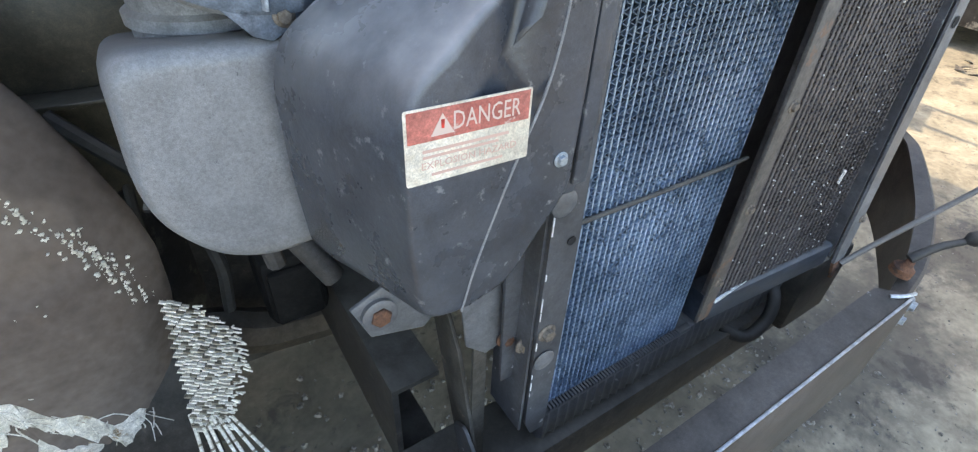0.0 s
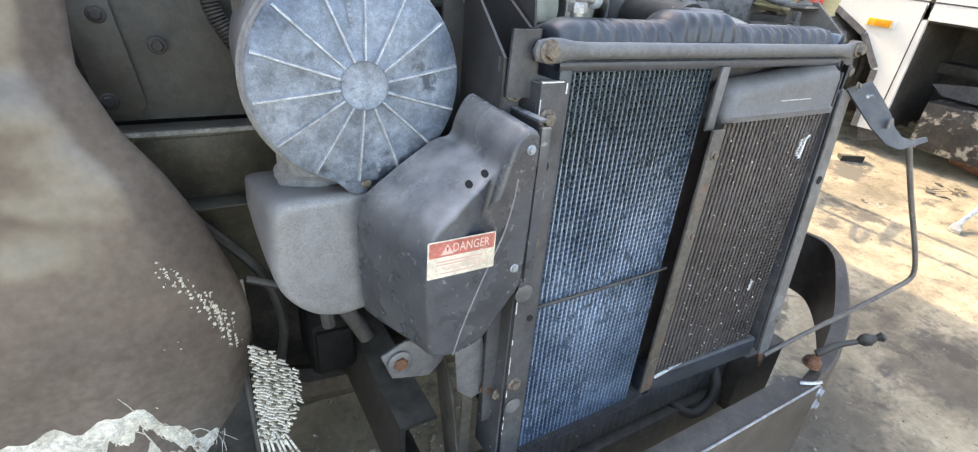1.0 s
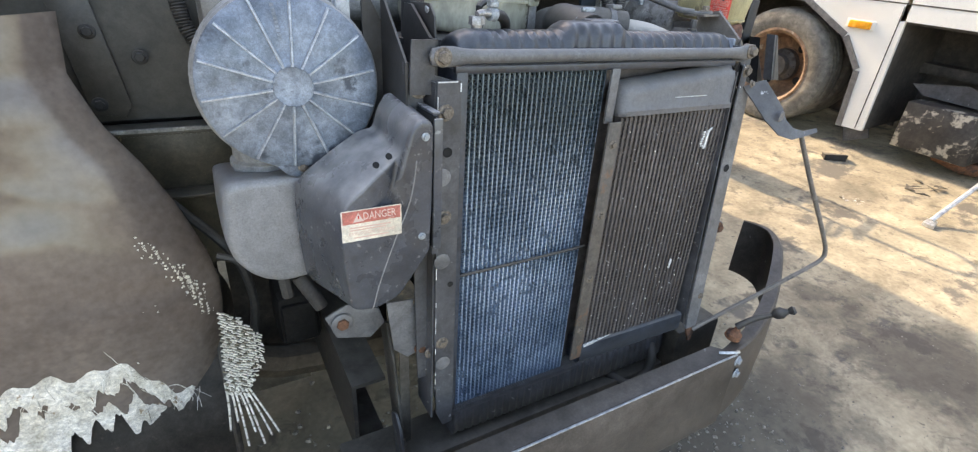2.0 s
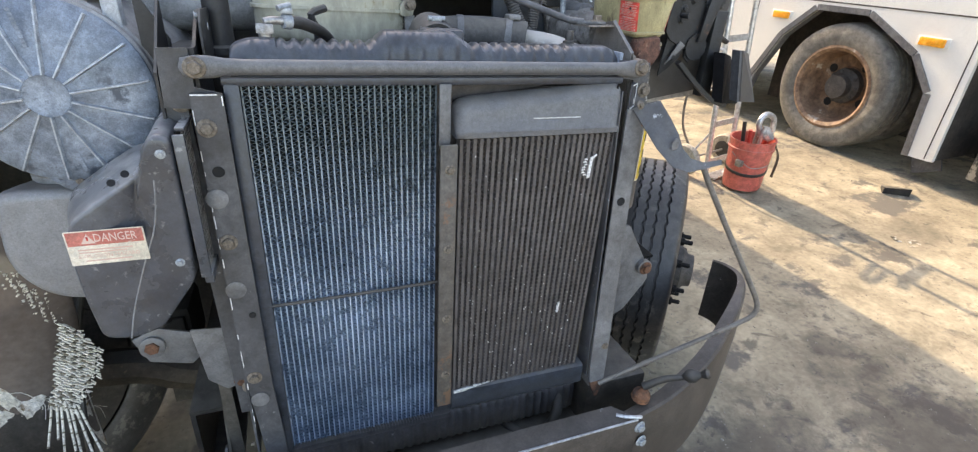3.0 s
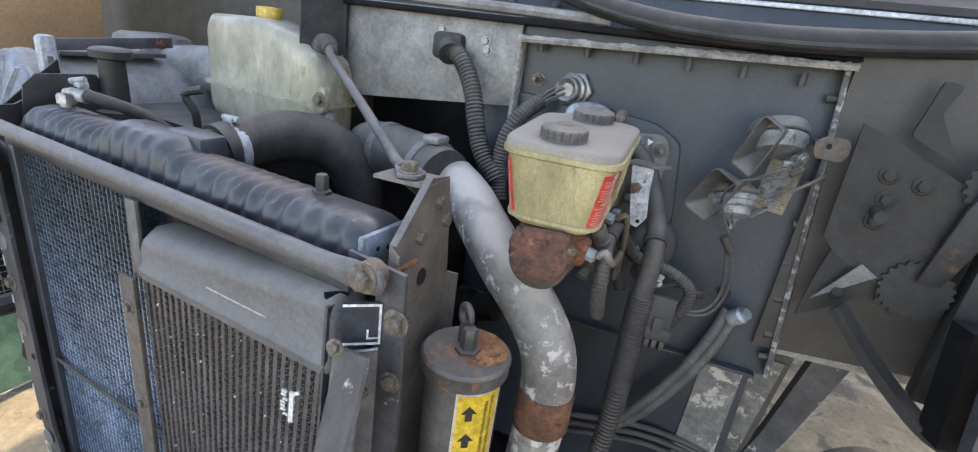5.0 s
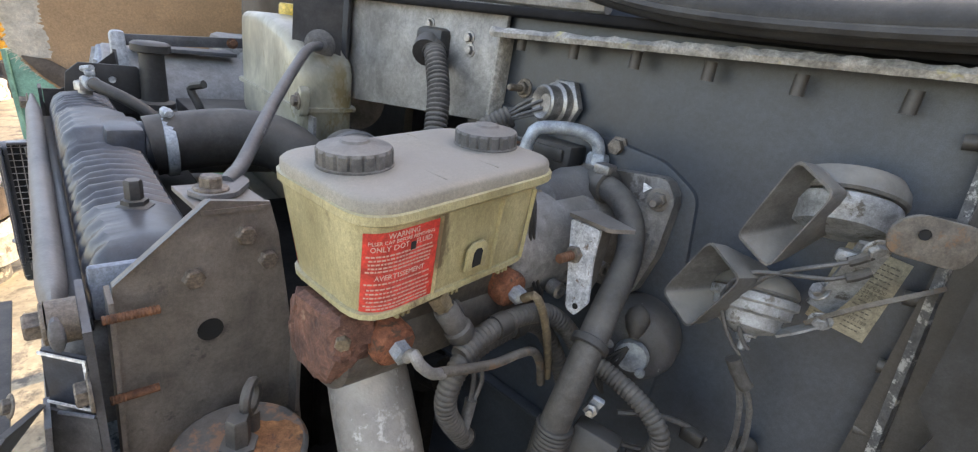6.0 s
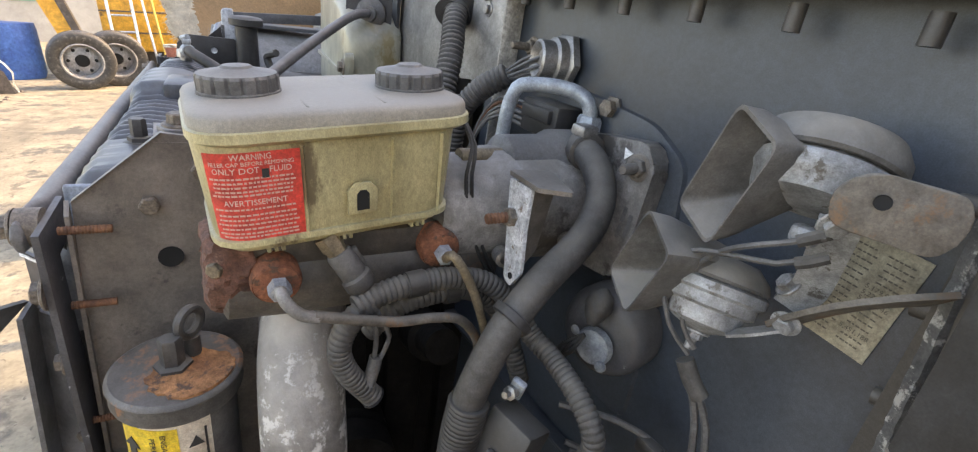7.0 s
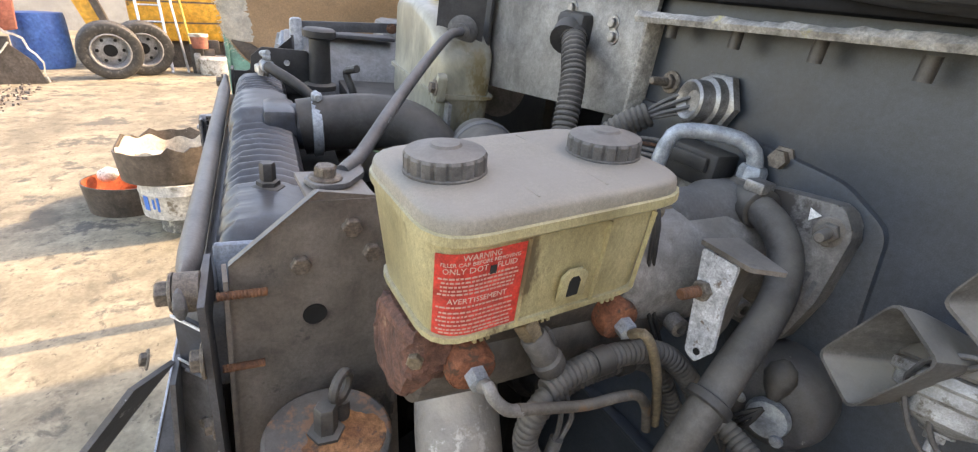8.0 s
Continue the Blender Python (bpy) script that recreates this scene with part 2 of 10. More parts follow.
M_PIPEDARK = surface("dusty_cast_pipe", (0.085, 0.080, 0.074), (0.19, 0.18, 0.165), 16, 0.62, bump=0.55, fine=240, dust=((0.52, 0.475, 0.41), 1.35), wear=((0.56, 0.55, 0.52), 0.60, 46, 0))
M_CANISTER = surface("canister_dark", (0.035, 0.034, 0.034), (0.085, 0.08, 0.075), 12, 0.5, dust=(DUST, 0.5))
M_CANCAP = surface("canister_cap_rusting", (0.050, 0.048, 0.046), (0.105, 0.10, 0.094), 14, 0.55, bump=0.5, dust=(DUST, 0.4), wear=((0.30, 0.125, 0.05), 0.615, 17, 0))
M_BLISTER = surface("orange_blister_rust", (0.24, 0.10, 0.042), (0.46, 0.21, 0.085), 30, 0.85, bump=0.9, fine=220, wear=((0.12, 0.07, 0.045), 0.62, 40, 0))
M_REDFADED = surface("faded_red_label", (0.40, 0.105, 0.08), (0.56, 0.20, 0.155), 12, 0.55, bump=0.03, wear=((0.60, 0.46, 0.38), 0.66, 50, 0))
M_RESERVOIR = surface("yellowed_reservoir", (0.255, 0.215, 0.11), (0.45, 0.4, 0.225), 8, 0.34, bump=0.03, fine=420, dust=(DUST, 0.2), wear=((0.15, 0.115, 0.065), 0.625, 13, 0), stretch=(1, 1, 0.5), mottle=0.2)
M_RESLID = surface("reservoir_lid_dusty", (0.215, 0.193, 0.15), (0.315, 0.285, 0.228), 7, 0.6, bump=0.06, fine=420, dust=((0.25, 0.228, 0.195), 0.85), mottle=0.15)
M_CAP = surface("grey_ribbed_cap", (0.060, 0.058, 0.056), (0.105, 0.10, 0.094), 22, 0.55, fine=420, dust=(DUST, 0.4))
M_EXPTANK = surface("olive_clear_tank", (0.275, 0.262, 0.195), (0.4, 0.382, 0.3), 4, 0.3, bump=0.03, fine=60, dust=((0.33, 0.31, 0.26), 0.6), wear=((0.20, 0.155, 0.075), 0.63, 7, 0), stretch=(1, 1, 0.5))
M_YELLOWCAP = surface("yellow_cap", (0.50, 0.33, 0.05), (0.62, 0.45, 0.12), 20, 0.5)
M_HORN = surface("horn_black", (0.048, 0.048, 0.049), (0.115, 0.113, 0.11), 20, 0.5, bump=0.2, fine=240, dust=(DUST, 0.9))
M_HORNALLOY = surface("horn_alloy_corroded", (0.175, 0.183, 0.19), (0.32, 0.334, 0.343), 22, 0.5, 0.25, bump=0.35, fine=300, dust=(DUST, 0.7), wear=((0.075, 0.068, 0.060), 0.64, 60, 0))
M_RUSTPLATE = surface("rusty_horn_bracket", (0.075, 0.066, 0.056), (0.145, 0.128, 0.108), 18, 0.65, 0.2, bump=0.4, dust=(DUST, 0.5), wear=((0.17, 0.098, 0.055), 0.60, 26, 0))
M_FLANGE = surface("chipped_flange_edge", (0.055, 0.055, 0.056), (0.12, 0.12, 0.115), 12, 0.55, bump=0.5, fine=200, wear=((0.40, 0.39, 0.36), 0.585, 75, 0))
M_LATCH = surface("dull_black_plate", (0.010, 0.0112, 0.0122), (0.026, 0.027, 0.028), 9, 0.5, bump=0.2, dust=(DUST, 0.2), spec=0.4, wear=((0.09, 0.05, 0.035), 0.70, 14, 0))
M_TYRE = surface("tyre_rubber", (0.020, 0.020, 0.021), (0.052, 0.050, 0.048), 10, 0.5, bump=0.3, dust=((0.22, 0.2, 0.17), 0.34), wear=((0.11, 0.105, 0.092), 0.61, 16, 0))
M_TYREDUST = surface("tyre_rubber_dusty", (0.085, 0.08, 0.07), (0.19, 0.18, 0.155), 5, 0.75, bump=0.25)
M_RIMRUST = surface("wheel_rim_rust", (0.10, 0.055, 0.032), (0.27, 0.17, 0.105), 7, 0.7, bump=0.3, wear=((0.46, 0.40, 0.32), 0.66, 6, 0))
M_CHALK = surface("chalky_white_corrosion", (0.34, 0.36, 0.38), (0.56, 0.58, 0.59), 60, 0.65, bump=0.4, wear=((0.16, 0.12, 0.095), 0.64, 90, 0))
M_RIMWHITE = surface("wheel_rim_silver", (0.22, 0.22, 0.225), (0.36, 0.36, 0.36), 9, 0.45, 0.3)
M_HUB = surface("hub_grimy", (0.03, 0.028, 0.026), (0.08, 0.072, 0.064), 14, 0.7, bump=0.4)
M_BUMPER = surface("bumper_worn_brown_black", (0.044, 0.037, 0.031), (0.100, 0.084, 0.071), 5, 0.38, bump=0.1, spec=0.22, dust=(DUST, 0.10), wear=((0.40, 0.39, 0.37), 0.72, 26, 0), mottle=0.25)
M_EDGE = surface("bare_metal_edge", (0.36, 0.38, 0.40), (0.55, 0.57, 0.58), 20, 0.4, 0.5)
M_CHASSIS = surface("oily_chassis", (0.023, 0.021, 0.018), (0.072, 0.064, 0.053), 10, 0.55, bump=0.4, dust=(DUST, 0.34), wear=((0.13, 0.105, 0.08), 0.68, 35, 0), spec=0.3)
# grime taken down to near black, putting the deep shade into the colour
M_ENGINE = surface("grimy_shade_black", (0.003, 0.003, 0.003), (0.013, 0.012, 0.011), 14, 0.75, bump=0.6, dust=(DUST, 0.05), spec=0.12)
M_CASTING = surface("grimy_brown_casting", (0.036, 0.031, 0.027), (0.105, 0.092, 0.079), 16, 0.55, bump=0.5, fine=200, dust=(DUST, 0.55), wear=((0.155, 0.082, 0.048), 0.625, 20, 0))
M_BOOSTER = surface("dusty_grey_casting", (0.07, 0.066, 0.062), (0.255, 0.246, 0.235), 14, 0.5, bump=0.35, fine=200, dust=(DUST, 0.55), wear=((0.045, 0.040, 0.036), 0.60, 18, 0))
M_RUSTDARK = surface("dark_flaking_rust", (0.072, 0.036, 0.027), (0.19, 0.088, 0.058), 40, 0.85, bump=0.8, fine=240, wear=((0.28, 0.17, 0.11), 0.68, 60, 0))
M_RUSTRED = surface("red_rust_washer", (0.15, 0.050, 0.025), (0.30, 0.115, 0.06), 60, 0.85, bump=0.5, fine=400, wear=((0.10, 0.055, 0.035), 0.60, 90, 0))
M_WIRE = surface("grey_wire", (0.05, 0.05, 0.052), (0.11, 0.108, 0.105), 30, 0.6, dust=(DUST, 0.4))
M_REDLABEL = surface("red_label", (0.56, 0.04, 0.028), (0.66, 0.075, 0.055), 20, 0.45, bump=0.03, wear=((0.16, 0.03, 0.02), 0.76, 45, 0))
M_CREAM = surface("cream_label", (0.5, 0.43, 0.33), (0.7, 0.625, 0.51), 9, 0.55, bump=0.03, mottle=0.25)
M_LABELWHITE = plain("label_print_white", (0.66, 0.50, 0.42), 0.5)
M_LABELINK = plain("label_print_black", (0.03, 0.03, 0.03), 0.5)
M_FADEDINK = plain("label_print_faded_black", (0.085, 0.075, 0.055), 0.6)
M_LABELPINK = plain("label_print_faded", (0.62, 0.40, 0.32), 0.55)
M_YELLOWLABEL = surface("yellow_label", (0.62, 0.42, 0.03), (0.74, 0.52, 0.06), 15, 0.5, bump=0.02)
M_PATENT = surface("tan_data_label", (0.235, 0.205, 0.14), (0.31, 0.275, 0.20), 18, 0.6, bump=0.03)
M_BRASS = surface("grimy_tan_brass", (0.13, 0.10, 0.065), (0.22, 0.175, 0.115), 40, 0.5, 0.2, bump=0.2)
M_WHITEPAINT = surface("white_paint_daub", (0.66, 0.66, 0.64), (0.80, 0.80, 0.78), 40, 0.6)
M_BUSWHITE = surface("bus_white_paint", (0.7, 0.69, 0.635), (0.76, 0.745, 0.69), 0.6, 0.35, bump=0.02, mottle=0.04)
M_BUSDARK = surface("bus_compartment_dark", (0.03, 0.028, 0.026), (0.08, 0.07, 0.06), 6, 0.7, bump=0.3)
M_AMBER = surface("amber_lens", (0.80, 0.30, 0.02), (0.95, 0.42, 0.05), 30, 0.25, bump=0.0)
M_PEELED = surface("peeling_white_on_grey", (0.10, 0.098, 0.09), (0.16, 0.157, 0.147), 8, 0.6, bump=0.3, wear=((0.42, 0.40, 0.34), 0.60, 26, 0))
M_BATTERY = surface("black_box_peeling_tan", (0.018, 0.017, 0.016), (0.045, 0.042, 0.038), 8, 0.6, bump=0.3, wear=((0.34, 0.31, 0.25), 0.60, 9, 0))
M_BUCKET = surface("red_bucket_plastic", (0.46, 0.085, 0.065), (0.55, 0.135, 0.105), 7, 0.45, bump=0.06, dust=(DUST, 0.4))
M_ALU = surface("aluminium_tube", (0.50, 0.51, 0.52), (0.66, 0.67, 0.67), 10, 0.35, 0.7)
M_TAN = surface("dirty_white_tyre", (0.30, 0.27, 0.21), (0.42, 0.39, 0.32), 10, 0.8)
M_TOOLRED = plain("tool_handle_red", (0.42, 0.04, 0.03), 0.4)
M_LOADER = surface("yellow_machine_paint", (0.60, 0.28, 0.03), (0.72, 0.37, 0.05), 2.5, 0.45, wear=((0.12, 0.07, 0.03), 0.68, 4, 0))
M_BLUE = surface("blue_barrel", (0.03, 0.10, 0.32), (0.06, 0.17, 0.45), 4, 0.5)
M_CARGREY = surface("grey_car_panel", (0.16, 0.165, 0.17), (0.26, 0.26, 0.26), 3, 0.3)
M_REDSCRAP = surface("red_brown_scrap", (0.24, 0.07, 0.045), (0.34, 0.13, 0.09), 3, 0.6)
M_DRUM = surface("drum_white_dirty", (0.38, 0.36, 0.32), (0.60, 0.58, 0.53), 9, 0.55, wear=((0.20, 0.17, 0.13), 0.60, 8, 0))
M_DRUMDARK = surface("drum_oily_brown", (0.055, 0.042, 0.032), (0.13, 0.10, 0.08), 8, 0.5, wear=((0.40, 0.37, 0.31), 0.70, 14, 0))
M_ORANGE = surface("orange_interior", (0.32, 0.07, 0.03), (0.42, 0.11, 0.05), 8, 0.5)
M_DRUMBLUE = plain("drum_blue_print", (0.03, 0.17, 0.55), 0.5)
M_SHED = surface("plain_building_wall", (0.34, 0.32, 0.29), (0.42, 0.40, 0.36), 1.2, 0.8, mottle=0.1)
M_HOOD = surface("brown_torn_fibreglass", (0.37, 0.225, 0.118), (0.47, 0.295, 0.165), 1.1, 0.6, bump=0.05, wear=((0.15, 0.10, 0.065), 0.72, 3, 0), mottle=0.16)
# black for the shade inside holes, put on flat discs and sheets
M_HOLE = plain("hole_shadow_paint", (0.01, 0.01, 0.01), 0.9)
M_GRAVEL = surface("glass_and_grit", (0.07, 0.065, 0.055), (0.32, 0.29, 0.24), 30, 0.6)
M_GREEN = surface("green_panel_paint", (0.13, 0.29, 0.21), (0.18, 0.36, 0.27), 3, 0.5, bump=0.05, wear=((0.30, 0.30, 0.26), 0.70, 9, 0))
M_GREENLENS = plain("green_film", (0.16, 0.33, 0.24), 0.5)


def ground_material():
    m = surface("yard_concrete", (0.222, 0.190, 0.133), (0.388, 0.338, 0.238), 0.9, 0.85, bump=0.35, fine=40, wear=((0.13, 0.118, 0.098), 0.605, 1.9, 0))
    nt = m.node_tree
    n = nt.nodes
    bsdf = n["Principled BSDF"]
    old = bsdf.inputs["Base Color"].links[0].from_socket
    tc = n.new("ShaderNodeTexCoord")
    for scale, lo, hi, colour, amount in ((7.0, 0.57, 0.66, (0.10, 0.088, 0.07), 0.75), (28.0, 0.62, 0.67, (0.085, 0.075, 0.06), 0.7), (90.0, 0.66, 0.70, (0.52, 0.485, 0.42), 0.6)):
        q = n.new("ShaderNodeTexNoise")
        q.inputs["Scale"].default_value, q.inputs["Detail"].default_value, q.inputs["Roughness"].default_value, q.inputs["Distortion"].default_value = scale, 7, 0.65, 0.5
        link(nt, tc.outputs["Object"], q.inputs["Vector"])
        r = n.new("ShaderNodeMapRange")
        r.inputs["From Min"].default_value, r.inputs["From Max"].default_value, r.inputs["To Max"].default_value = lo, hi, amount
        link(nt, q.outputs["Fac"], r.inputs["Value"])
        mx = n.new("ShaderNodeMix")
        mx.data_type = "RGBA"
        link(nt, r.outputs["Result"], mx.inputs[0])
        link(nt, old, mx.inputs[6])
        mx.inputs[7].default_value = (*colour, 1)
        old = mx.outputs[2]
    # soaked oil stains: centre, half widths and strength
    q = n.new("ShaderNodeTexNoise")
    q.inputs["Scale"].default_value, q.inputs["Detail"].default_value, q.inputs["Roughness"].default_value = 3.2, 8, 0.68
    link(nt, tc.outputs["Object"], q.inputs["Vector"])
    # the first two also paint the nose's shade; the last is a broad darker zone
    for cx, cy, rx, ry, amount in ((0.25, 1.15, 0.70, 0.55, 0.40), (1.15, 0.65, 0.60, 0.45, 0.45), (2.66, 0.22, 0.30, 0.50, 0.72), (2.45, -0.45, 0.60, 0.45, 0.6), (1.72, 0.36, 0.55, 0.30, 0.72), (2.68, 0.77, 0.10, 0.12, 0.6), (4.0, 1.35, 0.5, 0.25, 0.35), (-2.75, -1.05, 0.26, 0.16, 0.6), (-2.0, 0.9, 0.6, 0.4, 0.5), (-5.6, -1.9, 0.9, 0.30, 0.35), (-6.0, -1.6, 4.2, 2.6, 0.26)):
        mp = n.new("ShaderNodeMapping")
        mp.inputs["Location"].default_value = (-cx / rx, -cy / ry, 0)
        mp.inputs["Scale"].default_value = (1 / rx, 1 / ry, 0)
        link(nt, tc.outputs["Object"], mp.inputs["Vector"])
        ln = n.new("ShaderNodeVectorMath")
        ln.operation = "LENGTH"
        link(nt, mp.outputs["Vector"], ln.inputs[0])
        ad = n.new("ShaderNodeMath")
        ad.operation = "MULTIPLY_ADD"
        ad.inputs[1].default_value = 2.4
        link(nt, q.outputs["Fac"], ad.inputs[0])
        link(nt, ln.outputs["Value"], ad.inputs[2])
        r = n.new("ShaderNodeMapRange")
        r.interpolation_type = "SMOOTHSTEP"
        r.inputs["From Min"].default_value, r.inputs["From Max"].default_value, r.inputs["To Min"].default_value, r.inputs["To Max"].default_value = 1.75, 2.35, amount, 0.0
        link(nt, ad.outputs[0], r.inputs["Value"])
        mx = n.new("ShaderNodeMix")
        mx.data_type = "RGBA"
        link(nt, r.outputs["Result"], mx.inputs[0])
        link(nt, old, mx.inputs[6])
        mx.inputs[7].default_value = (0.060, 0.052, 0.042, 1)
        old = mx.outputs[2]
    link(nt, old, bsdf.inputs["Base Color"])
    return m


M_GROUND = ground_material()


# ---- mesh helpers ----
def thing(name, base, label, category, group="", mat=None, kind=""):
    """An empty at base, which parents parts whose meshes are given in the coordinates of mat."""
    ob = new(name)
    ob.empty_display_size = 0.02
    ob.matrix_world = (CUR[0] if mat is None else mat) @ Matrix.Translation(base)
    return tagged(ob, label, category, group, kind)


BASE = {}
CUR = [TRUCK]


def start(name, base, label, category, group="", mat=None, kind=""):
    ob = thing(name, base, label, category, group, mat, kind)
    BASE[ob.name] = Vector(base)
    return ob


def put_mesh(name, me, parent, label="", m=None):
    ob = new(name, me)
    if parent is not None:
        ob.parent = parent
        if parent.name in BASE:
            ob.matrix_parent_inverse = Matrix.Translation(-BASE[parent.name])
        if m is not None:
            ob.matrix_basis = m
    elif m is not None:
        ob.matrix_world = m
    return tagged(ob, label)


def mesh_of(name, bm, material, smooth=40):
    me = bpy.data.meshes.new(name)
    bmesh.ops.recalc_face_normals(bm, faces=bm.faces)
    bm.to_mesh(me)
    bm.free()
    me.materials.append(material)
    if smooth:
        me.polygons.foreach_set("use_smooth", [True] * len(me.polygons))
        me.set_sharp_from_angle(angle=radians(smooth))
    return me


def part(name, bm, material, parent, label="", smooth=40, m=None):
    return put_mesh(name, mesh_of(name, bm, material, smooth), parent, label, m)


def solo(name, bm, material, label, category, group="", kind="", mat=None, smooth=40):
    ob = put_mesh(name, mesh_of(name, bm, material, smooth), None, "", CUR[0] if mat is None else mat)
    return tagged(ob, label, category, group, kind)


def B():
    return bmesh.new()


def merge(bm, other):
    idx = {v: bm.verts.new(v.co) for v in other.verts}
    for f in other.faces:
        bm.faces.new([idx[v] for v in f.verts])
    other.free()
    return bm


def box(bm, lo, hi, r=0.0, seg=2, m=None):
    t = B()
    lo, hi = Vector(lo), Vector(hi)
    bmesh.ops.create_cube(t, size=1.0, matrix=Matrix.Translation((lo + hi) / 2) @ Matrix.Diagonal((*(hi - lo), 1)))
    if r:
        bmesh.ops.bevel(t, geom=t.edges[:], offset=r, segments=seg, profile=0.5, affect="EDGES")
    if m is not None:
        bmesh.ops.transform(t, matrix=m, verts=t.verts)
    return merge(bm, t)


def axes(d):
    d = Vector(d).normalized()
    a = d.cross(Vector((0, 0, 1)) if abs(d.z) < 0.9 else Vector((1, 0, 0))).normalized()
    return d, a, d.cross(a)


def rings(bm, loops, closed=True, caps=True):
    """Skins loops of the same number of points."""
    vs = [[bm.verts.new(p) for p in lp] for lp in loops]
    n = len(vs[0])
    for a, b in zip(vs, vs[1:]):
        for i in range(n if closed else n - 1):
            j = (i + 1) % n
            bm.faces.new((a[i], a[j], b[j], b[i]))
    if caps and closed:
        bm.faces.new(vs[0][::-1])
        bm.faces.new(vs[-1])
    return bm


def lathe(bm, o, d, profile, n=24, caps=True):
    """Turns (radius, height) pairs about the axis d through o."""
    d, a, b = axes(d)
    o = Vector(o)
    return rings(bm, [[o + d * h + (a * math.cos(2 * math.pi * i / n) + b * math.sin(2 * math.pi * i / n)) * max(r, 1e-4) for i in range(n)] for r, h in profile], True, caps)


def cyl(bm, p, q, r, n=16, r2=None):
    p, q = Vector(p), Vector(q)
    L = (q - p).length
    return lathe(bm, p, q - p, [(r, 0), (r if r2 is None else r2, L)], n)


def smooth_path(pts, step=0.01):
    pts = [Vector(p) for p in pts]
    ext = [pts[0] * 2 - pts[1]] + pts + [pts[-1] * 2 - pts[-2]]
    out = []
    for i in range(1, len(ext) - 2):
        a, b, c, d = ext[i - 1:i + 3]
        k = max(2, int((c - b).length / step))
        for j in range(k):
            t = j / k
            out.append(0.5 * ((2 * b) + (c - a) * t + (2 * a - 5 * b + 4 * c - d) * t * t + (3 * b - a - 3 * c + d) * t ** 3))
    out.append(pts[-1])
    return out


def sweep(bm, pts, r, n=10, step=0.01, straight=False, rad=None, flat=None):
    """A tube along pts; rad(s, length) varies its radius; flat: (width, height) of a flat strip instead of a round tube."""
    path = [Vector(p) for p in pts] if straight else smooth_path(pts, step)
    loops, u = [], None
    s = 0.0
    total = sum((b - a).length for a, b in zip(path, path[1:]))
    for i, p in enumerate(path):
        tg = (path[min(i + 1, len(path) - 1)] - path[max(i - 1, 0)]).normalized()
        if u is None:
            u = axes(tg)[1]
        u = (u - tg * u.dot(tg)).normalized()
        w = tg.cross(u)
        if i:
            s += (p - path[i - 1]).length
        rr = rad(s, total) if rad else r
        if flat:
            h, k = flat[0] / 2, flat[1] / 2
            loops.append([p + u * x + w * y for x, y in ((-h, -k), (h, -k), (h, k), (-h, k))])
        else:
            loops.append([p + (u * math.cos(2 * math.pi * j / n) + w * math.sin(2 * math.pi * j / n)) * rr for j in range(n)])
    return rings(bm, loops)


def corrugated(bm, pts, r, pitch=0.006, depth=0.14, n=12):
    return sweep(bm, pts, r, n, pitch / 4, rad=lambda s, L: r * (1 - depth * (0.5 + 0.5 * math.cos(2 * math.pi * s / pitch)) ** 2))


def prism(bm, poly, axis, a, b, bevel=0.0, seg=2):
    """A plate: poly in the plane across axis ('x': (y, z), 'y': (x, z), 'z': (x, y)), from a to b along it."""
    def at(p, v):
        return {"x": (v, p[0], p[1]), "y": (p[0], v, p[1]), "z": (p[0], p[1], v)}[axis]
    t = B()
    rings(t, [[at(p, a) for p in poly], [at(p, b) for p in poly]])
    if bevel:
        bmesh.ops.bevel(t, geom=t.edges[:], offset=bevel, segments=seg, profile=0.5, affect="EDGES")
    return merge(bm, t)


def plate_m(poly, thick, m, bevel=0.0):
    """A plate from a polygon in its own plane, placed by m."""
    t = prism(B(), poly, "z", -thick / 2, thick / 2, bevel)
    bmesh.ops.transform(t, matrix=m, verts=t.verts)
    return t


def frame_m(o, xdir, ydir):
    x = Vector(xdir).normalized()
    y = Vector(ydir)
    y = (y - x * x.dot(y)).normalized()
    z = x.cross(y)
    return Matrix(((x.x, y.x, z.x, o[0]), (x.y, y.y, z.y, o[1]), (x.z, y.z, z.z, o[2]), (0, 0, 0, 1)))


BOLTS = {}


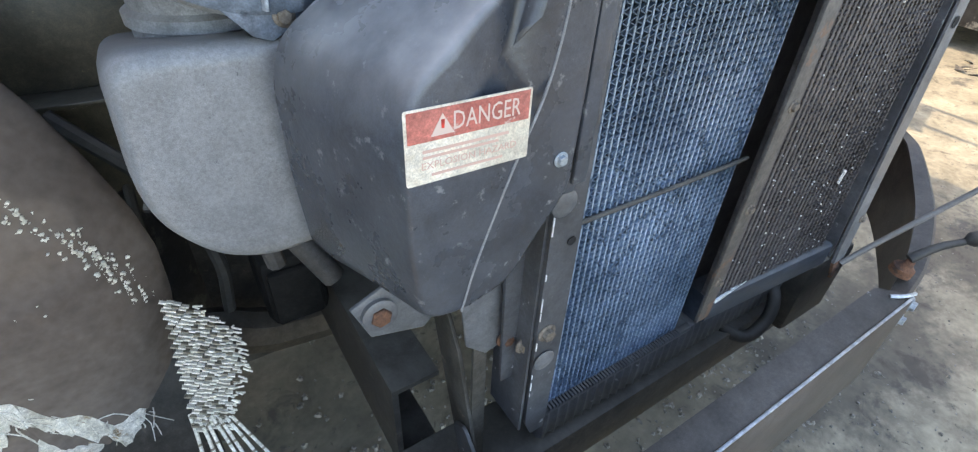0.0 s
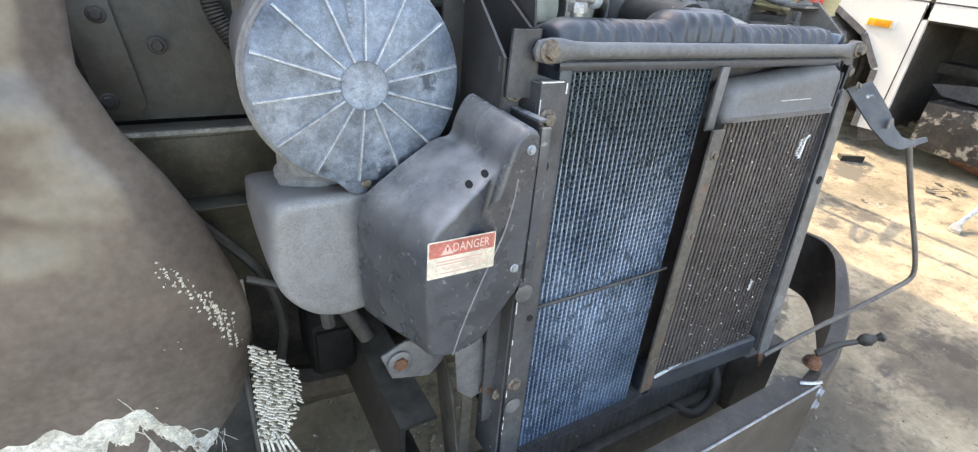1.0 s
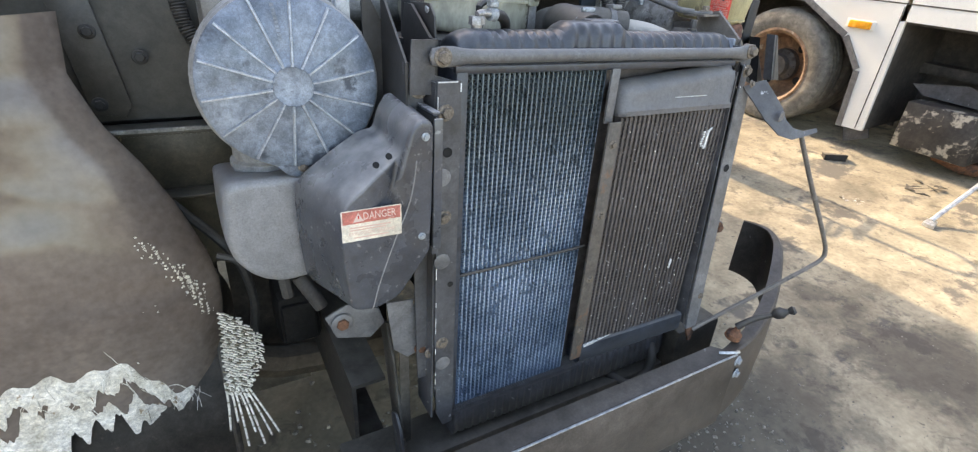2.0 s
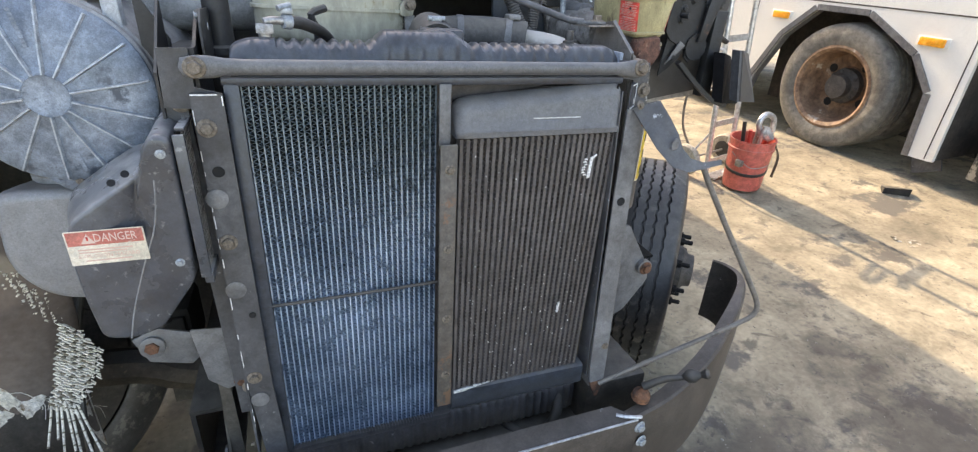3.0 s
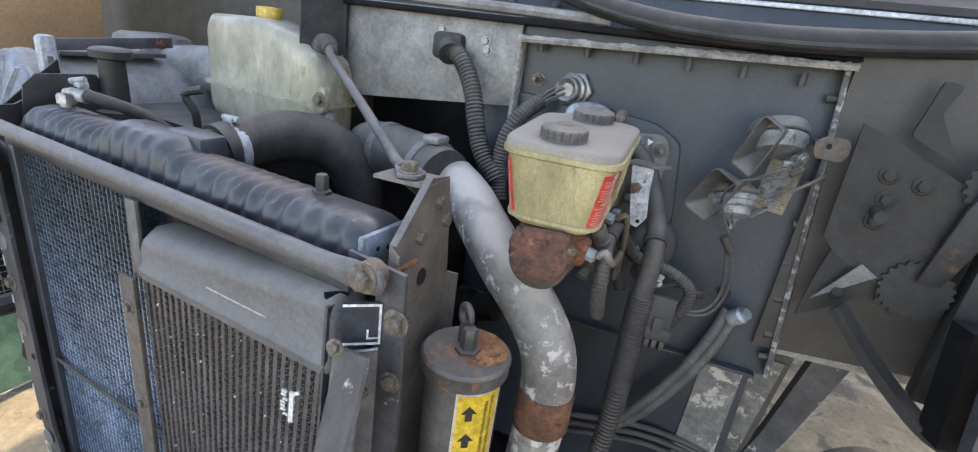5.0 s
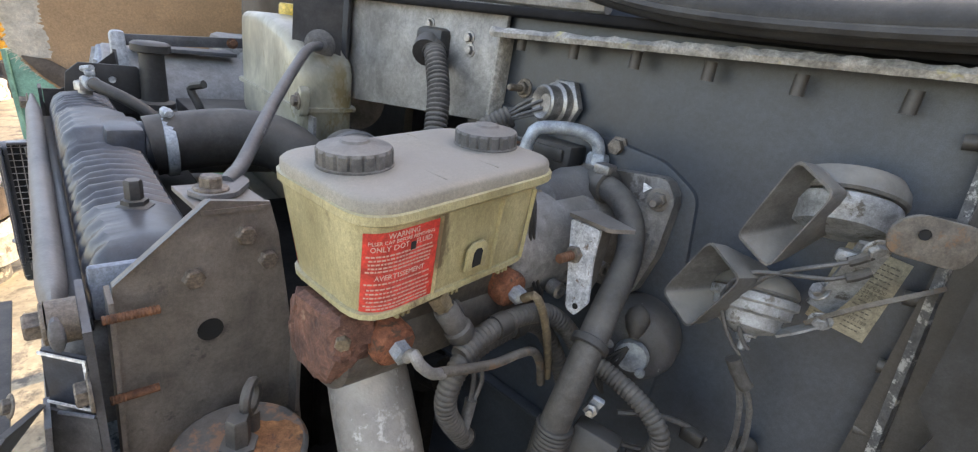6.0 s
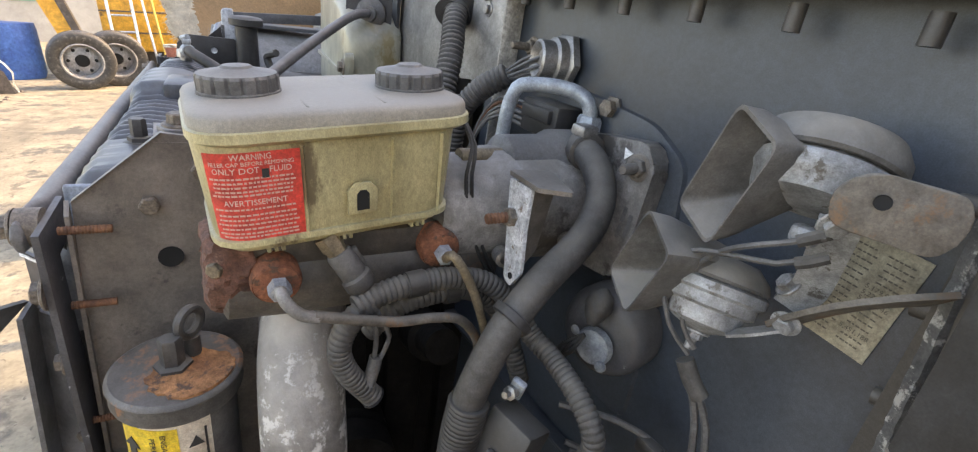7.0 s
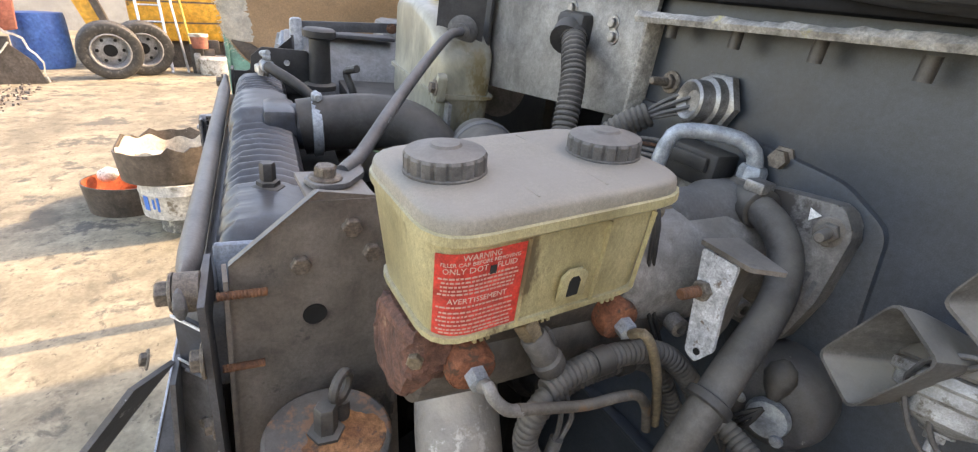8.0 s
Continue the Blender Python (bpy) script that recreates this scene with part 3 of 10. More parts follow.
def bolt(parent, p, d, r=0.011, material=None, name="bolt", washer=True, stud=0.0, tall=0.75):
    """A hexagon head on a washer, pointing along d."""
    material = material or M_BOLT
    key = (round(r, 4), material.name, washer, round(stud, 3), tall)
    if key not in BOLTS:
        bm = B()
        if washer:
            lathe(bm, (0, 0, 0), (0, 0, 1), [(r * 1.5, 0), (r * 1.5, r * 0.16), (r * 1.38, r * 0.25), (r * 1.02, r * 0.26)], 16)
        h = r * 0.25 if washer else 0
        lathe(bm, (0, 0, 0), (0, 0, 1), [(r * 1.0, h), (r * 1.0, h + r * tall * 0.85), (r * 0.85, h + r * tall), (r * 0.3, h + r * tall * 1.01)], 6)
        if stud:
            lathe(bm, (0, 0, 0), (0, 0, 1), [(r * 0.55, 0), (r * 0.55, stud * 0.94), (r * 0.42, stud)], 10)
        BOLTS[key] = mesh_of(name, bm, material, 35)
    dd, a, b = axes(d)
    spin = random.uniform(0, 1)
    a2 = a * math.cos(spin) + b * math.sin(spin)
    b2 = dd.cross(a2)
    m = Matrix(((a2.x, b2.x, dd.x, p[0]), (a2.y, b2.y, dd.y, p[1]), (a2.z, b2.z, dd.z, p[2]), (0, 0, 0, 1)))
    return put_mesh(name, BOLTS[key], parent, "", m)


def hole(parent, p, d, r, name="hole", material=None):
    """A round opening: a thin raised lip and a flat floor, shade-black by default."""
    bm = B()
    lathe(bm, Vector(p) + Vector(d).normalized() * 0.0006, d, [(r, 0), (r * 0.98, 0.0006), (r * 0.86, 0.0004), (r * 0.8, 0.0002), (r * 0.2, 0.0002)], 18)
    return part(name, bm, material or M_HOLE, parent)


def writing(name, words, size, m, material, parent, label="", lift=0.0004, width=None):
    """Lettering in the built-in font, centred on the origin of m, whose x runs along the line."""
    cu = bpy.data.curves.new(name, "FONT")
    cu.body, cu.size, cu.extrude, cu.align_x, cu.align_y, cu.resolution_u = words, size, 0.0001, "CENTER", "CENTER", 2
    ob = bpy.data.objects.new(name, cu)
    scene.collection.objects.link(ob)
    bpy.context.view_layer.update()
    me = bpy.data.meshes.new_from_object(ob.evaluated_get(bpy.context.evaluated_depsgraph_get()))
    bpy.data.objects.remove(ob)
    me.materials.clear()
    me.materials.append(material)
    xs = [v.co.x for v in me.vertices]
    k = width / (max(xs) - min(xs)) if width and xs else 1.0
    me.transform(m @ Matrix.Translation((0, 0, lift)) @ Matrix.Diagonal((k, 1, 1, 1)))
    return put_mesh(name, me, parent, label)


def bars(name, rows, m, material, parent, lift=0.0004):
    """Unreadable print: thin strips (x0, x1, y, height) in the plane of m."""
    bm = B()
    for x0, x1, y, h in rows:
        t = box(B(), (x0, y - h / 2, 0), (x1, y + h / 2, 0.0002))
        bmesh.ops.transform(t, matrix=m @ Matrix.Translation((0, 0, lift)), verts=t.verts)
        merge(bm, t)
    return part(name, bm, material, parent, smooth=0)


# ---- the truck's nose ----
def fin_core(x0, x1, z0, z1, y0, y1, tubes, pitch, fin_t=0.0011, share=0.24):
    """Tubes and zigzag fins of a core, as two meshes."""
    tube, fin = B(), B()
    gap = (x1 - x0) / tubes
    w = gap * share
    rnd = random.Random(4)
    for i in range(tubes + 1):
        x = x0 + gap * i
        box(tube, (x - w / 2, y0 + 0.0015, z0), (x + w / 2, y1, z1))
    verts, faces = [], []
    for i in range(tubes):
        a, b = x0 + gap * i + w / 2, x0 + gap * (i + 1) - w / 2
        z, k = z0, 0
        while z < z1:
            jit = rnd.uniform(-0.0009, 0.0009) if rnd.random() < 0.35 else 0
            ya = y0 + rnd.uniform(0, 0.0022)
            p = (a, b) if k % 2 else (b, a)
            c = len(verts)
            zt = z + pitch * 0.8 + jit
            verts += [(p[0], ya, z), (p[1], ya, zt), (p[1], y0 + 0.018, zt), (p[0], y0 + 0.018, z), (p[0], ya, z + fin_t), (p[1], ya, zt + fin_t), (p[1], y0 + 0.02, zt + fin_t), (p[0], y0 + 0.02, z + fin_t)]
            faces += [(c, c + 1, c + 2, c + 3), (c + 4, c + 7, c + 6, c + 5), (c, c + 4, c + 5, c + 1)]
            z += pitch
            k += 1
    me = bpy.data.meshes.new("fins")
    me.from_pydata(verts, [], faces)
    return tube, me


def radiator():
    ob = start("radiator", (0.73, 0.47, 0.70), "large truck radiator with bluish dusty fins and black ribbed tanks", "radiator")
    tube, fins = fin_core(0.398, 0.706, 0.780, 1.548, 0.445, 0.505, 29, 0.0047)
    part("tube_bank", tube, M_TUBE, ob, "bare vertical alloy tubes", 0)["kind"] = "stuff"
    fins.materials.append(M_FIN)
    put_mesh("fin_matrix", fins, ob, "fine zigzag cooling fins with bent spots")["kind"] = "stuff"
    bm = box(B(), (0.398, 0.480, 0.775), (1.075, 0.515, 1.550))
    part("core_back", bm, M_CFIN, ob)
    # top tank: ribbed, with a raised crown and sloping ends
    loops = []
    x = 0.386
    while x <= 1.0825:
        e0 = min(1.0, (x - 0.386) / 0.045)
        e1 = min(1.0, (1.082 - x) / 0.035)
        end = math.sqrt(max(0.0, 1 - (1 - min(e0, e1)) ** 2))
        crown = max(0.0, min(1.0, (x - 0.600) / 0.03, (0.775 - x) / 0.035))
        crown = crown * crown * (3 - 2 * crown)
        rib = 0.0
        if 0.455 < x < 0.610 or 0.765 < x < 0.972:
            rib = (0.5 + 0.5 * math.cos(2 * math.pi * x / 0.0205)) ** 1.2
        fr = 0.5 + 0.5 * math.cos(2 * math.pi * x / 0.0295)
        top = 1.590 + 0.020 * end + 0.017 * crown
        d = 0.0062 * rib
        f = 0.452 - 0.0045 * fr * end
        loops.append([(x, 0.448, 1.553), (x, f + 0.0025, 1.556), (x, f + 0.002, 1.575), (x, f + 0.004, top - 0.022), (x, f + 0.010, top - 0.008 - d * 0.6), (x, f + 0.020, top - d),
                      (x, 0.490, top + 0.003 - d), (x, 0.512, top + 0.001 - d), (x, 0.530, top - 0.006 - d * 0.7), (x, 0.537, top - 0.020), (x, 0.538, 1.553)])
        x += 0.0205 / 8
    tank = part("top_tank", rings(B(), loops), M_TANK, ob, "black ribbed plastic top tank", 32)
    bm = box(B(), (1.078, 0.452, 1.556), (1.086, 0.533, 1.603), 0.003)
    part("end_plate", bm, M_AIRLID, tank, "bluish end face with two small holes")
    for y, z in ((0.475, 1.585), (0.492, 1.582)):
        hole(tank, (1.0862, y, z), (1, 0, 0), 0.0028)
    # inlet neck towards the hose
    bm = B()
    box(bm, (0.695, 0.495, 1.585), (0.772, 0.538, 1.632), 0.008)
    cyl(bm, (0.733, 0.530, 1.599), (0.737, 0.600, 1.602), 0.033, 24)
    part("inlet_neck", bm, M_TANK, tank)
    bm = B()
    cyl(bm, (0.440, 0.500, 1.600), (0.440, 0.500, 1.632), 0.010, 16)
    lathe(bm, (0.440, 0.500, 1.618), (0, 0, 1), [(0.0145, 0), (0.0145, 0.012), (0.013, 0.014)], 6)
    sweep(bm, [(0.440, 0.500, 1.634), (0.452, 0.503, 1.637), (0.470, 0.506, 1.636)], 0.0065, 10)
    part("vent_fitting", bm, M_STEEL, tank, "small steel vent fitting")
    bm = B()
    lathe(bm, (0.985, 0.497, 1.606), (0, 0, 1), [(0.0155, 0), (0.0155, 0.006), (0.0115, 0.008), (0.0110, 0.012), (0.0076, 0.013), (0.0076, 0.029), (0.0064, 0.031)], 6)
    part("drain_plug", bm, M_BLACK, tank, "black square-headed plug")
    # bottom tank
    loops = []
    x = 0.395
    while x <= 1.085:
        rib = (0.5 + 0.5 * math.cos(2 * math.pi * x / 0.021)) ** 1.5
        f = 0.440 - 0.005 * rib
        loops.append([(x, 0.445, 0.782), (x, f + 0.003, 0.779), (x, f, 0.765), (x, f, 0.705), (x, f + 0.012, 0.690), (x, 0.53, 0.690), (x, 0.535, 0.782)])
        x += 0.003
    part("bottom_tank", rings(B(), loops), M_RAIL, ob, "dark ribbed bottom tank", 50)
    part("top_header", box(B(), (0.372, 0.437, 1.546), (1.083, 0.452, 1.559), 0.002), M_TANK, ob)
    bm = box(B(), (0.388, 0.436, 0.770), (0.745, 0.449, 0.784), 0.002)
    for i in range(48):
        box(bm, (0.400 + i * 0.0065, 0.433, 0.782), (0.4035 + i * 0.0065, 0.446, 0.789))
    part("bottom_header", bm, M_RAIL, ob)
    bm = box(B(), (0.374, 0.437, 0.765), (0.396, 0.515, 1.552), 0.002)
    part("side_plate", bm, M_TANK, ob, "blue-black side plate with pale scuffs")
    # cross rod over the fins
    part("cross_rod", sweep(B(), [(0.377, 0.440, 1.148), (0.55, 0.439, 1.1485), (0.716, 0.440, 1.150)], 0.0032, 8), M_BLACK, ob, "thin black stay rod across the fins")
    # beam added under the radiator to darken the ground seen there
    cm = start("front_cross_member", (0.7, 0.50, 0.55), "black cross member added to darken the space under the radiator", "beam")
    part("beam", box(B(), (0.15, 0.43, 0.56), (1.30, 0.56, 0.668), 0.006), M_CHASSIS, cm)
    part("hose", sweep(B(), [(0.90, 0.47, 0.68), (0.95, 0.42, 0.65), (1.00, 0.41, 0.67), (1.03, 0.42, 0.72), (1.05, 0.46, 0.76)], 0.014, 12), M_RUBBER, cm, "black lower hose")
    part("side_beam", box(B(), (1.10, 0.40, 0.60), (1.28, 0.62, 0.80), 0.01), M_CHASSIS, cm)
    return ob


def oil_cooler():
    ob = start("charge_cooler", (0.91, 0.44, 0.80), "narrow dark cooler with close brown-black fins and cast tanks", "cooler")
    tube, fins = fin_core(0.748, 1.072, 0.862, 1.452, 0.421, 0.443, 25, 0.0046, 0.0012, 0.50)
    # the core narrows slightly towards its foot
    for v in tube.verts:
        v.co.x -= (1.452 - v.co.z) * 0.055 * (v.co.x - 0.748) / 0.324
        v.co.y -= (1.452 - v.co.z) * 0.055 * (v.co.x - 0.748) / 0.324
    for v in fins.vertices:
        v.co.y -= (1.452 - v.co.z) * 0.055 * (v.co.x - 0.748) / 0.324
        v.co.x -= (1.452 - v.co.z) * 0.055 * (v.co.x - 0.748) / 0.324
    part("tube_bank", tube, M_CTUBE, ob, "", 0)["kind"] = "stuff"
    fins.materials.append(M_CFIN)
    put_mesh("fin_matrix", fins, ob, "dark bent cooling fins")["kind"] = "stuff"
    # cast top tank, higher on one side
    loops = []
    for i in range(41):
        t = i / 40
        x = 0.738 + 0.344 * t
        e = min(1.0, min(t / 0.10, (1 - t) / 0.055))
        e = math.sqrt(1 - (1 - e) ** 2)
        zt = 1.513 + 0.034 * t
        zt = 1.470 + (zt - 1.470) * (0.72 + 0.28 * e)
        f = 0.424 - 0.012 * e
        loops.append([(x, 0.424, 1.453), (x, f + 0.0005, 1.456), (x, f, 1.466), (x, f + 0.0045, 1.470), (x, f + 0.006, zt - 0.020), (x, f + 0.010, zt - 0.008), (x, f + 0.020, zt), (x, 0.445, zt + 0.006), (x, 0.464, zt + 0.006), (x, 0.470, zt - 0.004), (x, 0.470, 1.453)])
    tank = part("top_tank", rings(B(), loops), M_COOLER, ob, "grey cast top tank with rounded shoulders", 50)
    part("cast_mark", box(B(), (0.885, 0.4165, 1.487), (0.985, 0.4195, 1.489)), M_EDGE, tank)
    loops = []
    for i in range(31):
        t = i / 30
        x = 0.742 + 0.318 * t
        s = 0.036 * t
        loops.append([(x, 0.424 - s, 0.866 + 0.03 * t), (x, 0.418 - s, 0.862 + 0.03 * t), (x, 0.418 - s, 0.815 + 0.03 * t), (x, 0.430 - s, 0.800 + 0.03 * t), (x, 0.470 - s, 0.800 + 0.03 * t), (x, 0.474 - s, 0.866 + 0.03 * t)])
    part("bottom_tank", rings(B(), loops), M_TANK, ob, "dark bottom tank with chipped pale edge", 50)
    bm = B()
    rnd = random.Random(3)
    for i in range(12):
        x = 0.745 + rnd.random() * 0.10
        box(bm, (x, 0.4140, 0.8615 + 0.03 * (x - 0.742) / 0.318), (x + rnd.uniform(0.006, 0.022), 0.4178, 0.8665 + 0.03 * (x - 0.742) / 0.318 + rnd.uniform(0, 0.002)))
    part("paint_chip", bm, M_WHITEPAINT, ob, "pale chipped edge")
    # white paint daubs
    daub = start("paint_mark", (1.018, 0.4185, 1.39), "small white paint daub on the dark fins", "paint mark")
    bm = B()
    prism(bm, [(1.0175, 1.360), (1.0245, 1.362), (1.027, 1.404), (1.021, 1.405)], "y", 0.4172, 0.4200)
    for i in range(7):
        z = 1.366 + i * 0.0055
        x = 1.006 + rnd.uniform(-0.002, 0.003)
        prism(bm, [(x, z), (x + 0.008, z + 0.001), (x + 0.006, z + 0.004), (x + 0.001, z + 0.0035)], "y", 0.4176, 0.4200)
    prism(bm, [(1.026, 1.400), (1.036, 1.408), (1.034, 1.411), (1.024, 1.404)], "y", 0.4176, 0.4200)
    part("daub", bm, M_WHITEPAINT, daub)
    daub = start("paint_mark", (0.985, 0.402, 1.06), "small white paint daub on the dark fins", "paint mark")
    bm = B()
    for i in range(6):
        x, z = 0.975 + rnd.uniform(0, 0.006), 1.050 + i * 0.004
        prism(bm, [(x, z), (x + 0.004, z + 0.002), (x + 0.003, z + 0.006), (x - 0.001, z + 0.005)], "y", 0.3985, 0.402)
    part("daub", bm, M_WHITEPAINT, daub)
    bm = B()
    for i in range(110):
        z = rnd.uniform(0.89, 1.44) if i % 3 else rnd.uniform(0.89, 1.15)
        x = rnd.uniform(0.752, 1.03)
        t = (1.452 - z) * 0.055 * (x - 0.748) / 0.324
        k = rnd.choice((0.0006, 0.0008, 0.0012))
        box(bm, (x, 0.4193 - t, z), (x + k, 0.4213 - t, z + k * rnd.uniform(1, 3.2)))
    tagged(solo("stone_chips", bm, M_WHITEPAINT, "scattered pale stone chips in the dark fins", "chips", smooth=0), kind="stuff")
    return ob


def divider():
    ob = start("divider_strip", (0.722, 0.42, 0.86), "narrow brown-grey steel strip between the two coolers with four bolts", "strip")
    part("strip", box(B(), (0.706, 0.412, 0.835), (0.738, 0.418, 1.446), 0.001), M_CASTING, ob)
    part("upper_strip", box(B(), (0.708, 0.430, 1.440), (0.729, 0.436, 1.549), 0.001), M_RAILR, ob)
    for z in (1.400, 1.238, 1.074, 0.925):
        bolt(ob, (0.724, 0.412, z), (0, -1, 0), 0.0065)
    return ob


def side_rail_left():
    ob = start("side_rail", (0.355, 0.44, 0.75), "dark painted steel radiator side rail with bolts and chipped white edges", "rail", "radiator side rails")
    bm = B()
    rings(bm, [[(0.331, 0.418, 1.539), (0.374, 0.418, 1.539), (0.374, 0.424, 1.539), (0.331, 0.424, 1.539)], [(0.334, 0.418, 1.0), (0.377, 0.418, 1.0), (0.377, 0.424, 1.0), (0.334, 0.424, 1.0)],
               [(0.345, 0.428, 0.800), (0.385, 0.428, 0.800), (0.385, 0.434, 0.800), (0.345, 0.434, 0.800)], [(0.362, 0.431, 0.757), (0.386, 0.431, 0.757), (0.386, 0.437, 0.757), (0.362, 0.437, 0.757)]])
    part("flange", bm, M_RAIL, ob)
    part("web", box(B(), (0.3295, 0.4245, 0.80), (0.3335, 0.500, 1.536)), M_RAIL, ob)
    # chipped pale line along the top and outer edge
    bm = B()
    rnd = random.Random(8)
    box(bm, (0.3315, 0.4165, 1.5372), (0.3665, 0.4178, 1.539))
    box(bm, (0.3718, 0.4165, 1.522), (0.3735, 0.4178, 1.536))
    z = 1.53
    while z > 0.86:
        h = rnd.uniform(0.004, 0.03)
        if rnd.random() < 0.55:
            dx = (1.539 - z) * 0.0055
            box(bm, (0.3312 + dx, 0.4165, z - h), (0.3312 + dx + rnd.uniform(0.0006, 0.0018), 0.4178, z))
        z -= h + rnd.uniform(0.002, 0.02)
    part("chipped_edge", bm, M_WHITEPAINT, ob, "chipped white paint edge")["kind"] = "stuff"
    for x, z, r in ((0.346, 1.489, 0.0095), (0.347, 1.298, 0.0095), (0.349, 1.010, 0.009)):
        bolt(ob, (x, 0.4178, z), (0, -1, 0), r, M_BOLT)
    for x, z, r in ((0.351, 1.420, 0.009), (0.364, 1.150, 0.006)):
        hole(ob, (x, 0.4178, z), (0, -1, 0), r)
    for x, z in ((0.342, 1.375), (0.345, 1.205), (0.352, 0.955)):
        bm = lathe(B(), (x, 0.4178, z), (0, -1, 0), [(0.0165, 0), (0.0165, 0.001), (0.0145, 0.0022), (0.002, 0.0024)], 24)
        part("boss", bm, M_RAILR, ob, "pale round punched boss")
    return ob


def side_rail_right():
    ob = start("side_rail", (1.10, 0.42, 0.78), "grey steel radiator side rail with oval hole and rusty foot", "rail", "radiator side rails")
    bm = rings(B(), [[(1.088, 0.414, 1.500), (1.126, 0.414, 1.500), (1.126, 0.418, 1.500), (1.088, 0.418, 1.500)], [(1.080, 0.398, 1.30), (1.122, 0.399, 1.30), (1.122, 0.403, 1.30), (1.080, 0.402, 1.30)],
                     [(1.074, 0.372, 0.90), (1.118, 0.372, 0.90), (1.118, 0.378, 0.90), (1.074, 0.378, 0.90)], [(1.078, 0.369, 0.845), (1.117, 0.369, 0.845), (1.117, 0.375, 0.845), (1.078, 0.375, 0.845)]])
    part("flange", bm, M_RAILR, ob)
    bm = rings(B(), [[(1.078, 0.3685, 0.845), (1.117, 0.3685, 0.845), (1.117, 0.3745, 0.845), (1.078, 0.3745, 0.845)], [(1.097, 0.366, 0.800), (1.104, 0.366, 0.800), (1.104, 0.372, 0.800), (1.097, 0.372, 0.800)]])
    part("foot", bm, M_RUST, ob, "pointed rusty foot")
    part("web", prism(B(), [(0.418, 1.535), (0.440, 1.535), (0.425, 0.86), (0.379, 0.86)], "x", 1.071, 1.0745), M_RAIL, ob)
    hole(ob, (1.098, 0.3980, 1.309), (0, -1, 0.07), 0.0095, "oval_hole")
    bolt(ob, (1.108, 0.3745, 0.945), (0, -1, 0.07), 0.006, M_BOLT)
    # folded white-edged tab at the top
    tm = frame_m((1.106, 0.4325, 1.5235), (0.73, 0.68, 0), (0, 0, 1))
    tab = part("tab", plate_m([(-0.019, -0.0235), (0.019, -0.0235), (0.019, 0.0235), (-0.019, 0.0235)], 0.003, tm), M_TANK, ob, "blue-black folded tab with white edges")
    bm = B()
    for lo, hi in (((-0.019, 0.0210), (0.019, 0.0235)), ((0.0165, -0.0235), (0.019, 0.0210)), ((-0.019, -0.0235), (0.0165, -0.0212)), ((0.005, -0.017), (0.0165, -0.015)), ((0.005, -0.015), (0.007, -0.006))):
        box(bm, (lo[0], lo[1], 0.0032), (hi[0], hi[1], 0.0042), m=tm)
    part("white_edge", bm, M_WHITEPAINT, tab, "chipped white edge")
    return ob


def support_bar():
    ob = start("support_bar", (0.73, 0.42, 1.57), "grey steel tie bar across the radiator with flattened bolted ends", "bar")
    loops = []
    for x, h, d in ((0.322, 0.002, 0.004), (0.326, 0.013, 0.005), (0.345, 0.0165, 0.0055), (0.362, 0.0160, 0.0055), (0.385, 0.0125, 0.009), (0.41, 0.0115, 0.0105), (0.72, 0.0115, 0.0105), (1.045, 0.0115, 0.0105), (1.07, 0.0125, 0.009), (1.092, 0.0160, 0.0055), (1.110, 0.0165, 0.0055), (1.128, 0.013, 0.005), (1.132, 0.002, 0.004)):
        loops.append([(x, 0.4305 + d * math.cos(a), 1.5755 + h * math.sin(a)) for a in [2 * math.pi * i / 16 for i in range(16)]])
    part("bar", rings(B(), loops), M_COOLER, ob)
    bolt(ob, (0.343, 0.4255, 1.5755), (0, -1, 0), 0.0105, M_BOLT, tall=0.9)
    bolt(ob, (1.112, 0.4255, 1.5785), (0, -1, 0), 0.0105, M_BOLT, tall=0.9)
    return ob


